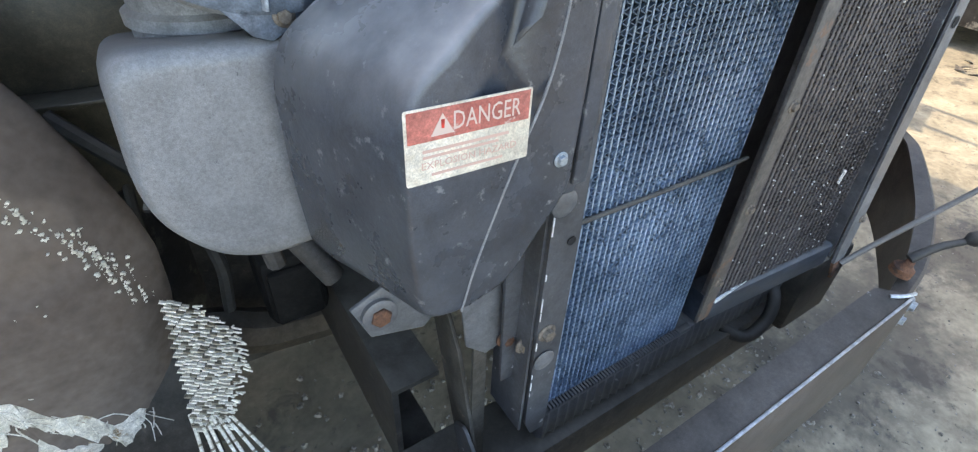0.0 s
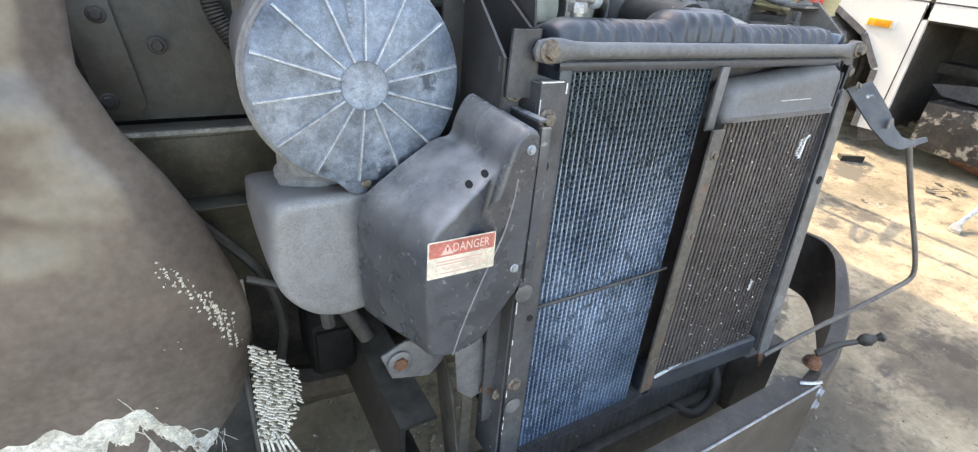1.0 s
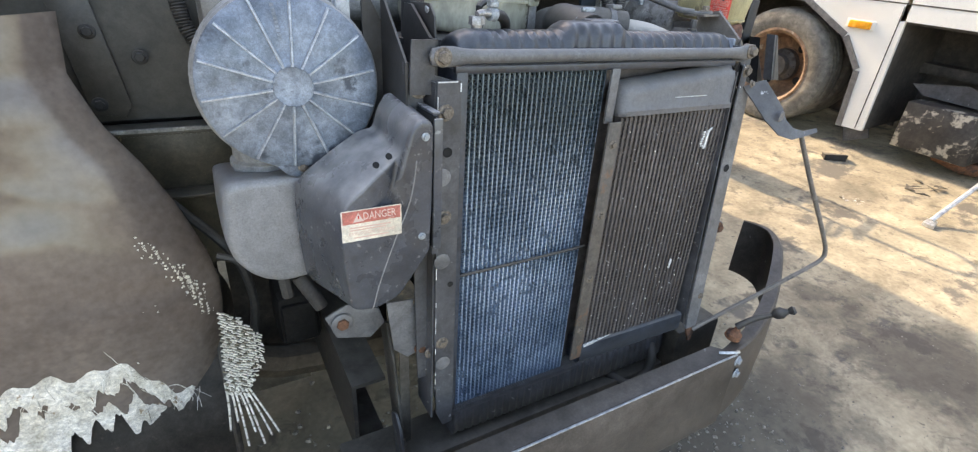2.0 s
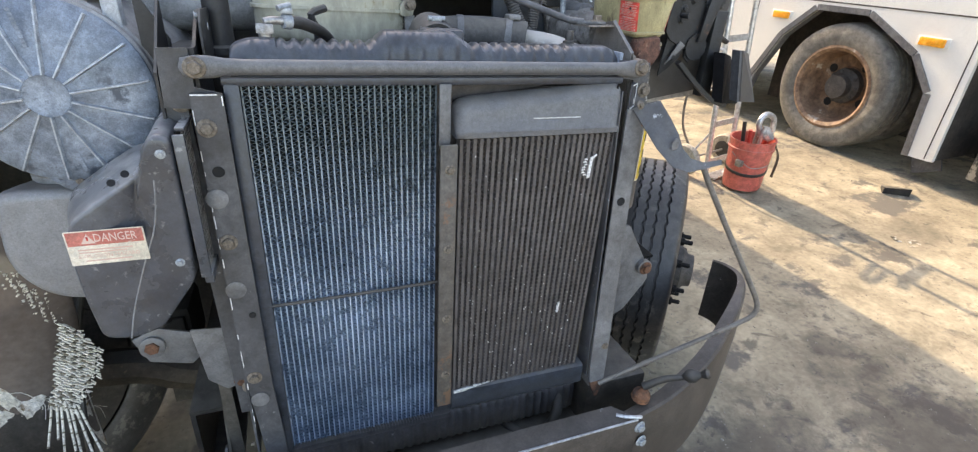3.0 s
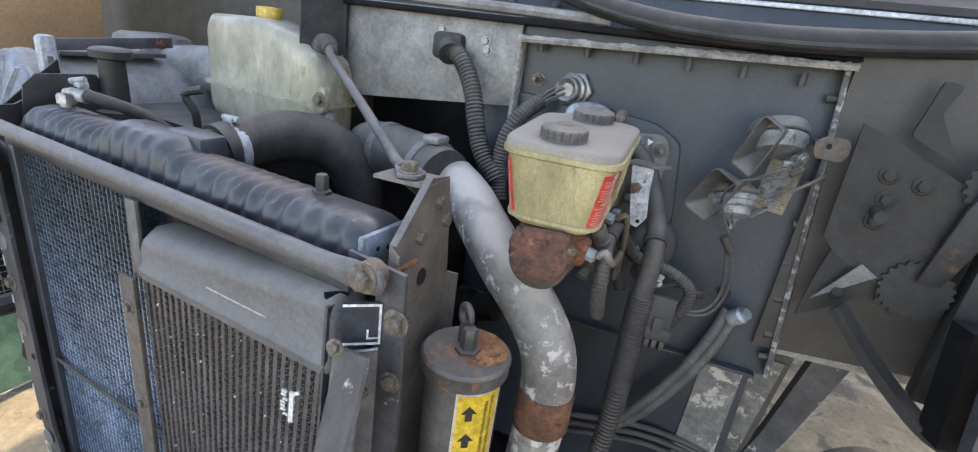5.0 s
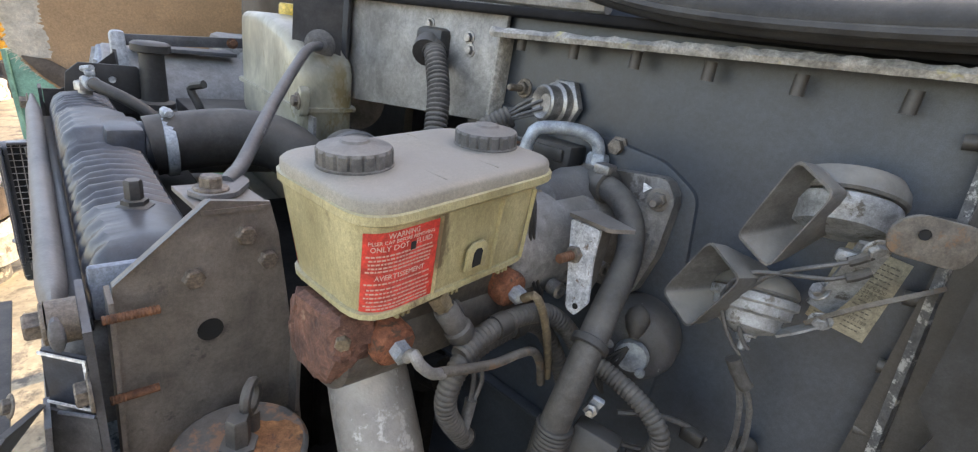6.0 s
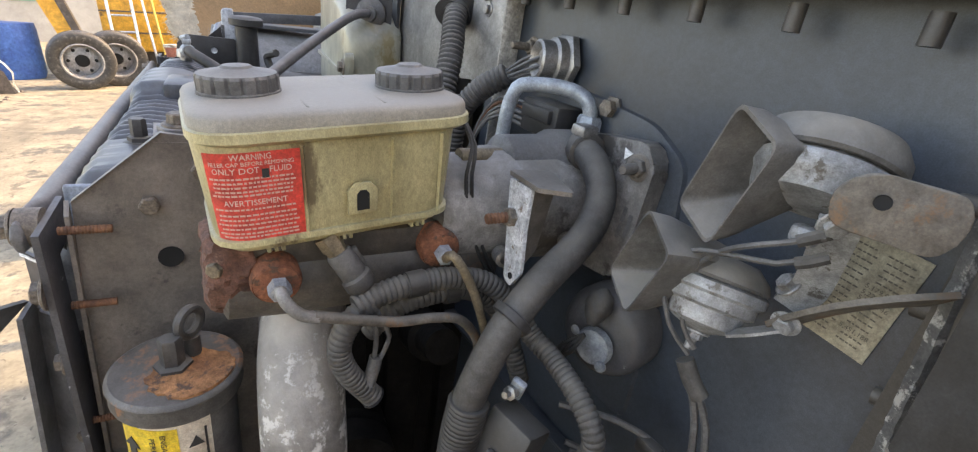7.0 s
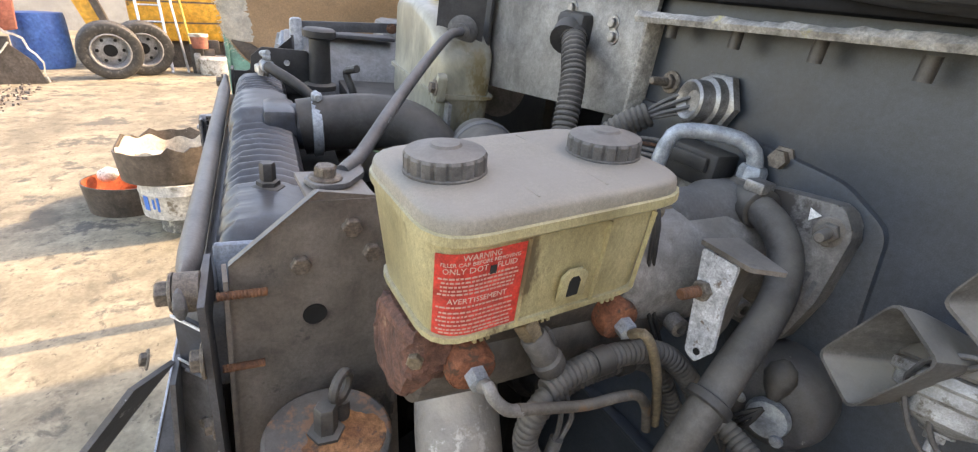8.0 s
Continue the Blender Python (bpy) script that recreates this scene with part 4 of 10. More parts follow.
def bumper():
    ob = start("bumper", (0.9, 0.25, 0.60), "worn brown-black steel front bumper with bare scratched edge", "bumper")
    sec = [(0.292, 0.838), (0.246, 0.838), (0.238, 0.834), (0.234, 0.826), (0.232, 0.60), (0.240, 0.58), (0.246, 0.60), (0.248, 0.822), (0.292, 0.828)]
    loops = [[(x, y, z) for y, z in sec] for x in (-0.35, 0.2, 0.7, 1.05)]
    loops.append([(1.128 if y < 0.26 else 1.09, y, z) for y, z in sec])
    part("beam", rings(B(), loops), M_BUMPER, ob, "", 30)
    bm = box(B(), (-0.35, 0.2345, 0.8365), (1.128, 0.2395, 0.8395), 0.001)
    part("bare_edge", bm, M_EDGE, ob, "bare scratched metal edge")
    plan = smooth_path([(1.115, 0.238, 0), (1.25, 0.262, 0), (1.42, 0.325, 0), (1.58, 0.420, 0), (1.70, 0.510, 0), (1.765, 0.590, 0), (1.765, 0.660, 0), (1.742, 0.695, 0)], 0.02)
    loops = []
    for i, p in enumerate(plan):
        t = i / (len(plan) - 1)
        tg = (plan[min(i + 1, len(plan) - 1)] - plan[max(i - 1, 0)]).normalized()
        inn = Vector((-tg.y, tg.x, 0))
        top = 0.838 + 0.085 * min(1, t / 0.7) ** 1.3
        bot = 0.600 + 0.10 * max(0, t - 0.25) / 0.75
        wd = 0.030 * math.sin(math.pi * min(1, 0.25 + t * 0.75)) + 0.012
        o = Vector((p.x, p.y, 0))
        loops.append([o + inn * a + Vector((0, 0, z)) for a, z in ((wd, top - 0.004), (0.008, top), (0.002, top - 0.004), (0, top - 0.02), (-0.004, (top + bot) / 2), (0, bot), (0.006, bot), (0.003, (top + bot) / 2), (0.007, top - 0.012), (wd, top - 0.010))])
    end = part("end_cap", rings(B(), loops), M_BUMPER, ob, "curved bumper end sweeping back", 30)
    for x, y, z in ((1.135, 0.236, 0.815), (1.150, 0.238, 0.765)):
        bolt(ob, (x, y, z), (0.15, -1, 0), 0.010, M_ZINC)
    bm = sweep(B(), [(1.085, 0.262, 0.8405), (1.10, 0.248, 0.8445), (1.125, 0.240, 0.8435), (1.138, 0.240, 0.8400)], 0.004, 6)
    part("bent_lip", bm, M_EDGE, ob, "bent bare lip")
    hole(end, (1.468, 0.351, 0.80), (0.5, -0.86, 0), 0.012)
    # rubber latch on the end cap
    lt = start("rubber_latch", (1.19, 0.27, 0.87), "black rubber hood latch with pull knob and rusty base", "latch")
    bm = lathe(B(), (1.165, 0.285, 0.850), (0.0, -0.2, 1), [(0.022, 0), (0.020, 0.015), (0.011, 0.022), (0.007, 0.034)], 14)
    part("base", bm, M_RUST, lt, "rusty latch base")
    bm = sweep(B(), [(1.165, 0.283, 0.884), (1.20, 0.262, 0.915), (1.235, 0.232, 0.938)], 0.009, 10, rad=lambda s, L: 0.010 - 0.004 * s / L)
    part("strap", bm, M_RUBBER, lt)
    bm = lathe(B(), (1.228, 0.238, 0.935), (0.55, -0.5, 0.4), [(0.006, 0), (0.014, 0.010), (0.016, 0.024), (0.010, 0.034), (0.007, 0.040), (0.012, 0.052), (0.008, 0.058)], 14)
    part("knob", bm, M_RUBBER, lt)
    return ob


def prop_strap():
    """The bent strap and thin rod that hang from the right rail."""
    ob = start("hood_strap", (1.10, 0.39, 1.51), "flat grey steel strap hooked to a thin bent rod", "strap")
    left = [(1.098, 0.412, 1.503), (1.112, 0.380, 1.468), (1.126, 0.352, 1.436), (1.146, 0.322, 1.408), (1.175, 0.306, 1.400), (1.205, 0.297, 1.408), (1.234, 0.288, 1.418)]
    right = [(1.146, 0.393, 1.521), (1.158, 0.368, 1.492), (1.166, 0.346, 1.466), (1.170, 0.330, 1.440), (1.182, 0.316, 1.424), (1.205, 0.303, 1.419), (1.236, 0.293, 1.426)]
    part("strap", rings(B(), [[Vector(a), Vector(b), Vector(b) + Vector((0.002, 0.004, -0.001)), Vector(a) + Vector((0.002, 0.004, -0.001))] for a, b in zip(left, right)]), M_RAIL, ob)
    part("notch", prism(B(), rounded([(1.146, 1.437), (1.160, 1.440), (1.163, 1.455), (1.152, 1.462), (1.144, 1.450)], 0.004), "y", 0.3335, 0.336), M_RAILR, ob, "torn notch in the strap")
    bolt(ob, (1.104, 0.398, 1.512), (0.2, -1, 0.3), 0.006, M_BOLT)
    rod = start("bent_rod", (1.105, 0.366, 0.84), "thin dark steel rod bent to an elbow", "rod")
    part("rod", sweep(B(), [(1.103, 0.366, 0.838), (1.18, 0.338, 0.893), (1.30, 0.290, 0.980), (1.378, 0.259, 1.038), (1.402, 0.249, 1.062), (1.405, 0.250, 1.090), (1.36, 0.262, 1.165), (1.29, 0.284, 1.275), (1.222, 0.304, 1.385), (1.206, 0.309, 1.415)], 0.0058, 10, 0.012), M_BRACKET, rod)
    return ob


def left_bracketry():
    ob = start("mounting_bracket", (0.31, 0.47, 1.45), "dark steel bracket plates beside the radiator with bolts", "bracket", "radiator mounting brackets")
    part("front_plate", prism(B(), [(0.292, 1.515), (0.372, 1.512), (0.372, 1.535), (0.336, 1.545), (0.336, 1.600), (0.296, 1.600)], "y", 0.440, 0.445), M_RAIL, ob)
    part("lower_plate", prism(B(), [(0.286, 1.565), (0.318, 1.560), (0.330, 1.30), (0.335, 0.90), (0.310, 0.90), (0.300, 1.30)], "y", 0.452, 0.457), M_RAIL, ob)
    part("side_plate", prism(B(), [(0.446, 1.515), (0.446, 1.600), (0.470, 1.600), (0.552, 1.645), (0.585, 1.645), (0.600, 1.590), (0.600, 1.40), (0.50, 1.40)], "x", 0.338, 0.343), M_BLACK, ob)
    part("top_plate", prism(B(), [(0.296, 1.50), (0.296, 1.60), (0.262, 1.665), (0.255, 1.665), (0.255, 1.40), (0.285, 1.40)], "y", 0.560, 0.566), M_BLACK, ob)
    part("rear_plate", prism(B(), [(0.445, 1.40), (0.445, 1.565), (0.560, 1.665), (0.566, 1.40)], "x", 0.287, 0.291), M_BLACK, ob)
    bolt(ob, (0.312, 0.4515, 1.521), (0, -1, 0), 0.010, M_BOLT)
    bolt(ob, (0.307, 0.538, 1.470), (-0.3, -1, 0), 0.010, M_RUST)
    bolt(ob, (0.345, 0.500, 1.640), (1, 0, 0.2), 0.004, M_ZINC)
    lp = start("lower_bracket", (0.20, 0.52, 1.0), "grey steel lower bracket plates with rusty bolts under the intake box", "bracket")
    part("plate", prism(B(), [(0.140, 1.065), (0.185, 1.085), (0.250, 1.060), (0.262, 1.020), (0.230, 0.990), (0.160, 1.010)], "y", 0.520, 0.526, 0.002), M_RAILR, lp)
    bolt(lp, (0.172, 0.519, 1.047), (0, -1, 0.1), 0.013, M_RUST)
    part("bush", lathe(B(), (0.172, 0.520, 1.047), (0, -1, 0.1), [(0.022, 0), (0.022, 0.008), (0.018, 0.010)], 20), M_RAILR, lp)
    part("side_plate", prism(B(), [(0.250, 1.105), (0.305, 1.100), (0.328, 0.965), (0.292, 0.955), (0.262, 0.985)], "y", 0.466, 0.471, 0.002), M_RAILR, lp, "pale scuffed plate")
    bolt(lp, (0.320, 0.462, 0.975), (0, -1, 0), 0.010, M_RUST)
    bolt(lp, (0.336, 0.442, 0.972), (0, -1, 0), 0.010, M_BOLT)
    st = start("frame_strut", (0.25, 0.5, 0.70), "dark flat steel strut running down beside the radiator", "strut")
    part("strut", prism(B(), [(0.585, 0.985), (0.540, 1.000), (0.500, 0.930), (0.425, 0.665), (0.480, 0.645)], "x", 0.270, 0.276, 0.001), M_CHASSIS, st)
    part("lip", prism(B(), [(0.276, 0.972), (0.296, 0.960), (0.300, 0.700), (0.276, 0.690)], "y", 0.470, 0.475), M_CHASSIS, st)
    part("gusset", prism(B(), rounded([(0.500, 0.780), (0.470, 0.800), (0.440, 0.770), (0.405, 0.660), (0.460, 0.640)], 0.01), "x", 0.262, 0.268, 0.001), M_RAIL, st)
    return ob


def air_cleaner():
    ob = start("air_cleaner", (0.135, 0.62, 1.36), "large round air cleaner canister with a ribbed dusty grey-blue lid", "air cleaner")
    o, d = Vector((0.128, 0.519, 1.5195)), Vector((-0.06, -1.0, 0.03))
    d.normalize()
    _, a, b = axes(d)
    body = lathe(B(), o + d * -0.40, d, [(0.136, 0), (0.142, 0.01), (0.142, 0.335), (0.1455, 0.338), (0.1455, 0.352), (0.142, 0.355), (0.142, 0.368), (0.138, 0.372)], 56)
    part("canister", body, M_AIRBODY, ob, "smooth dusty canister wall")
    prof = [(0.1385, -0.031), (0.1385, -0.024), (0.134, -0.020), (0.100, -0.013), (0.060, -0.006), (0.034, -0.003), (0.031, 0.000), (0.027, -0.002), (0.010, -0.004)]
    lid = part("lid", lathe(B(), o, d, prof, 56), M_AIRLID, ob, "domed lid with radial ribs")
    for i in range(14):
        an = 2 * math.pi * (i + 0.35) / 14
        u = a * math.cos(an) + b * math.sin(an)
        w = d.cross(u)
        loops = []
        for r, h in ((0.031, -0.001), (0.060, -0.0045), (0.100, -0.0115), (0.134, -0.0185)):
            c = o + u * r + d * h
            loops.append([c + w * 0.0026 - d * 0.002, c + w * 0.0011 + d * 0.0046, c - w * 0.0011 + d * 0.0046, c - w * 0.0026 - d * 0.002])
        part("rib", rings(B(), loops), M_AIRRIB, lid)
    part("hub", lathe(B(), o, d, [(0.030, -0.002), (0.0295, 0.0005), (0.026, -0.0005), (0.012, -0.0015)], 28), M_AIRLID, lid, "raised round hub")
    # faint moulded lettering on the lid, as plain strips
    for an, n in ((1.72, 9), (-1.42, 9)):
        u = Vector((math.cos(an), 0, math.sin(an)))
        x = u.normalized()
        m = frame_m(o + x * 0.096 + d * -0.0085, x, d.cross(x))
        bars("moulded_print", [(-0.026 + k * 0.006, -0.022 + k * 0.006, 0, 0.0055) for k in range(n)], m, M_AIRLID, lid, 0.0005)
    lug = prism(B(), [(0.080, 1.396), (0.168, 1.396), (0.146, 1.372), (0.122, 1.360), (0.108, 1.365)], "y", 0.541, 0.551, 0.002)
    part("lug", lug, M_AIRLID, ob)
    bolt(ob, (0.133, 0.540, 1.379), (0, -1, 0), 0.006, M_BOLT)
    st = start("strap_bracket", (0.21, 0.68, 1.66), "dark steel strap with pale blue tab over the air cleaner", "bracket")
    part("strap", prism(B(), [(0.575, 1.668), (0.815, 1.682), (0.815, 1.704), (0.575, 1.690)], "x", 0.205, 0.211, 0.001), M_RAIL, st)
    part("foot", box(B(), (0.150, 0.60, 1.660), (0.208, 0.80, 1.668), 0.001), M_RAIL, st)
    part("tab", prism(B(), [(0.560, 1.60), (0.560, 1.692), (0.566, 1.698), (0.585, 1.698), (0.590, 1.60)], "x", 0.212, 0.236, 0.004), M_AIRRIB, st, "pale blue end tab")
    bolt(st, (0.2115, 0.79, 1.691), (1, 0, 0), 0.008, M_RUST)
    return ob


def rounded(poly, r=0.012, n=3):
    out = []
    k = len(poly)
    for i in range(k):
        p, q, s = Vector(poly[i - 1]), Vector(poly[i]), Vector(poly[(i + 1) % k])
        a, b = (p - q), (s - q)
        rr = min(r, a.length * 0.45, b.length * 0.45)
        a, b = q + a.normalized() * rr, q + b.normalized() * rr
        for j in range(n + 1):
            t = j / n
            out.append(tuple((a * (1 - t) + q * t) * (1 - t) + (q * (1 - t) + b * t) * t))
    return out


def intake_cover():
    """A moulded wedge: a flat front face that rounds over into deep flanks and a sloping dusty top."""
    ob = start("air_intake_box", (0.21, 0.43, 1.17), "black scuffed plastic air intake box with a red danger label", "intake box")
    face = rounded([(0.160, 1.178), (0.153, 1.250), (0.151, 1.342), (0.162, 1.376), (0.200, 1.402), (0.238, 1.424), (0.257, 1.438), (0.265, 1.474), (0.284, 1.496), (0.304, 1.488), (0.303, 1.360), (0.299, 1.262), (0.262, 1.212), (0.240, 1.182), (0.200, 1.170)], 0.014)
    rear = rounded([(0.116, 1.166), (0.110, 1.250), (0.110, 1.336), (0.121, 1.370), (0.176, 1.410), (0.228, 1.443), (0.251, 1.444), (0.261, 1.480), (0.280, 1.507), (0.305, 1.497), (0.305, 1.360), (0.301, 1.258), (0.262, 1.206), (0.242, 1.172), (0.194, 1.157)], 0.018)
    cx, cz = 0.222, 1.31
    loops = []
    for g, h, s in ((0.0, 0.0, 0.55), (0.0, 0.0, 0.92), (0.0, 0.002, 0.965), (0.0, 0.012, 0.988), (0.02, 0.04, 1.0), (0.08, 0.10, 1.0), (0.22, 0.24, 1.0), (0.50, 0.50, 1.0), (0.80, 0.76, 1.0), (1.0, 1.0, 1.0)):
        lp = []
        for (x0, z0), (x1, z1) in zip(face, rear):
            x, z = cx + (x0 - cx) * s, cz + (z0 - cz) * s
            x, z = x + (x1 - x0) * g, z + (z1 - z0) * g
            lean = max(0.0, z0 - 1.392) * 0.52 * max(0.0, min(1.0, (0.270 - x0) / 0.02)) * (1 - h)
            dent = 0.0016 * math.sin(x * 70 + z * 31) * (1 - h)
            lp.append((x, 0.3680 + 0.150 * h + lean + dent * 0.4, z))
        loops.append(lp)
    part("box", rings(B(), loops), M_COVER, ob, "", 60)
    bm = sweep(B(), [(0.1950, 0.3682, 1.1725), (0.210, 0.3680, 1.225), (0.238, 0.3678, 1.300), (0.260, 0.3676, 1.352), (0.270, 0.3676, 1.392), (0.275, 0.3680, 1.430)], 0.0012, 6)
    part("weld_line", bm, M_RESON, ob, "pale scuffed seam line")
    for x, z in ((0.290, 1.467), (0.284, 1.296)):
        bolt(ob, (x, 0.3675, z), (0, -1, 0), 0.0045, M_ZINC, "screw")
    for x, y, z in ((0.217, 0.3915, 1.4215), (0.237, 0.3885, 1.4345)):
        hole(ob, (x, y, z), (0, -1, 0.75), 0.0055)
    # inlet frame with a wire mesh, open towards the radiator
    bm = B()
    for lo, hi in (((0.3065, 0.372, 1.262), (0.322, 0.378, 1.492)), ((0.309, 0.462, 1.262), (0.322, 0.468, 1.500)), ((0.309, 0.384, 1.494), (0.322, 0.462, 1.500)), ((0.309, 0.384, 1.245), (0.322, 0.462, 1.262))):
        box(bm, lo, hi, 0.002)
    part("inlet_rim", bm, M_COVER, ob, "folded black inlet rim")
    # flat black sheet: the shade behind the mesh is in its colour
    part("inlet_back", box(B(), (0.3085, 0.384, 1.262), (0.3105, 0.462, 1.494)), M_HOLE, ob, "black sheet painted as the shade behind the mesh")
    bm = B()
    for i in range(7):
        y = 0.390 + i * 0.0115
        cyl(bm, (0.3165, y, 1.262), (0.3165, y, 1.494), 0.0008, 5)
    for i in range(19):
        z = 1.270 + i * 0.0122
        cyl(bm, (0.3165, 0.384, z), (0.3165, 0.462, z), 0.0008, 5)
    part("mesh_screen", bm, M_STEEL, ob, "square wire mesh")
    # label
    m = frame_m((0.2000, 0.3670, 1.3355), (1, -0.012, 0.0), (0.0, 0.0, 1))
    lab = start("danger_label", (0.2000, 0.367, 1.309), "faded cream and red danger label on the intake box", "label")
    t = plate_m(rounded([(-0.048, -0.0265), (0.048, -0.0265), (0.048, 0.0265), (-0.048, 0.0265)], 0.002), 0.0008, m)
    part("backing", t, M_CREAM, lab)
    t = plate_m([(-0.046, 0.004), (0.046, 0.004), (0.046, 0.025), (-0.046, 0.025)], 0.0006, m @ Matrix.Translation((0, 0, 0.0006)))
    part("red_band", t, M_REDFADED, lab)
    writing("wording", "DANGER", 0.018, m @ Matrix.Translation((0.012, 0.0143, 0.0008)), M_LABELWHITE, lab, width=0.052)
    t = plate_m([(-0.030, 0.007), (-0.013, 0.007), (-0.0215, 0.0215)], 0.0004, m @ Matrix.Translation((0, 0, 0.0011)))
    part("warning_triangle", t, M_LABELWHITE, lab)
    t = plate_m([(-0.0224, 0.0115), (-0.0206, 0.0115), (-0.0202, 0.0175), (-0.0228, 0.0175)], 0.0003, m @ Matrix.Translation((0, 0, 0.0015)))
    part("exclamation", t, M_REDLABEL, lab)
    writing("wording", "EXPLOSION HAZARD", 0.0075, m @ Matrix.Translation((0.0, -0.0135, 0.0004)), M_LABELPINK, lab, width=0.074)
    bars("small_print", [(-0.036, 0.030, -0.003, 0.0022), (-0.036, 0.022, -0.0072, 0.002), (-0.030, 0.026, -0.0205, 0.002)], m, M_LABELPINK, lab, 0.0006)
    return ob


def resonator():
    ob = start("resonator_box", (0.06, 0.62, 1.15), "pale grey dusty plastic resonator box under the air cleaner", "resonator")
    out = rounded([(-0.010, 1.362), (-0.013, 1.250), (0.000, 1.208), (0.030, 1.170), (0.075, 1.152), (0.135, 1.158), (0.230, 1.185), (0.230, 1.355), (0.120, 1.362)], 0.026, 5)
    loops = []
    cx, cz = 0.095, 1.262
    for y, s in ((0.538, 0.80), (0.539, 0.90), (0.543, 0.955), (0.552, 0.99), (0.575, 1.01), (0.62, 1.02), (0.72, 1.02), (0.80, 1.0), (0.815, 0.93)):
        loops.append([(0.004 + cx + (x - cx) * s + (0.22 * max(0.0, z - 1.22) * max(0.0, 0.80 - y) if x < 0.05 else 0.0), y + 0.05 * max(0.0, z - 1.30), cz + (z - cz) * s - max(0.0, (z - 1.26) / 0.1) * (y - 0.56) * 0.20) for x, z in out])
    part("box", rings(B(), loops), M_RESON, ob, "", 60)
    part("neck", lathe(B(), (0.085, 0.655, 1.325), (0, 0, 1), [(0.062, 0.0), (0.060, 0.012), (0.056, 0.016), (0.056, 0.030), (0.060, 0.032), (0.060, 0.042), (0.054, 0.046), (0.054, 0.075)], 36), M_AIRBODY, ob, "round dark neck with clamp ring")
    part("moulding_pip", lathe(B(), (0.128, 0.5465, 1.330), (0, -1, 0.3), [(0.005, 0), (0.004, 0.003), (0.001, 0.0035)], 10), M_COVER, ob)
    return ob


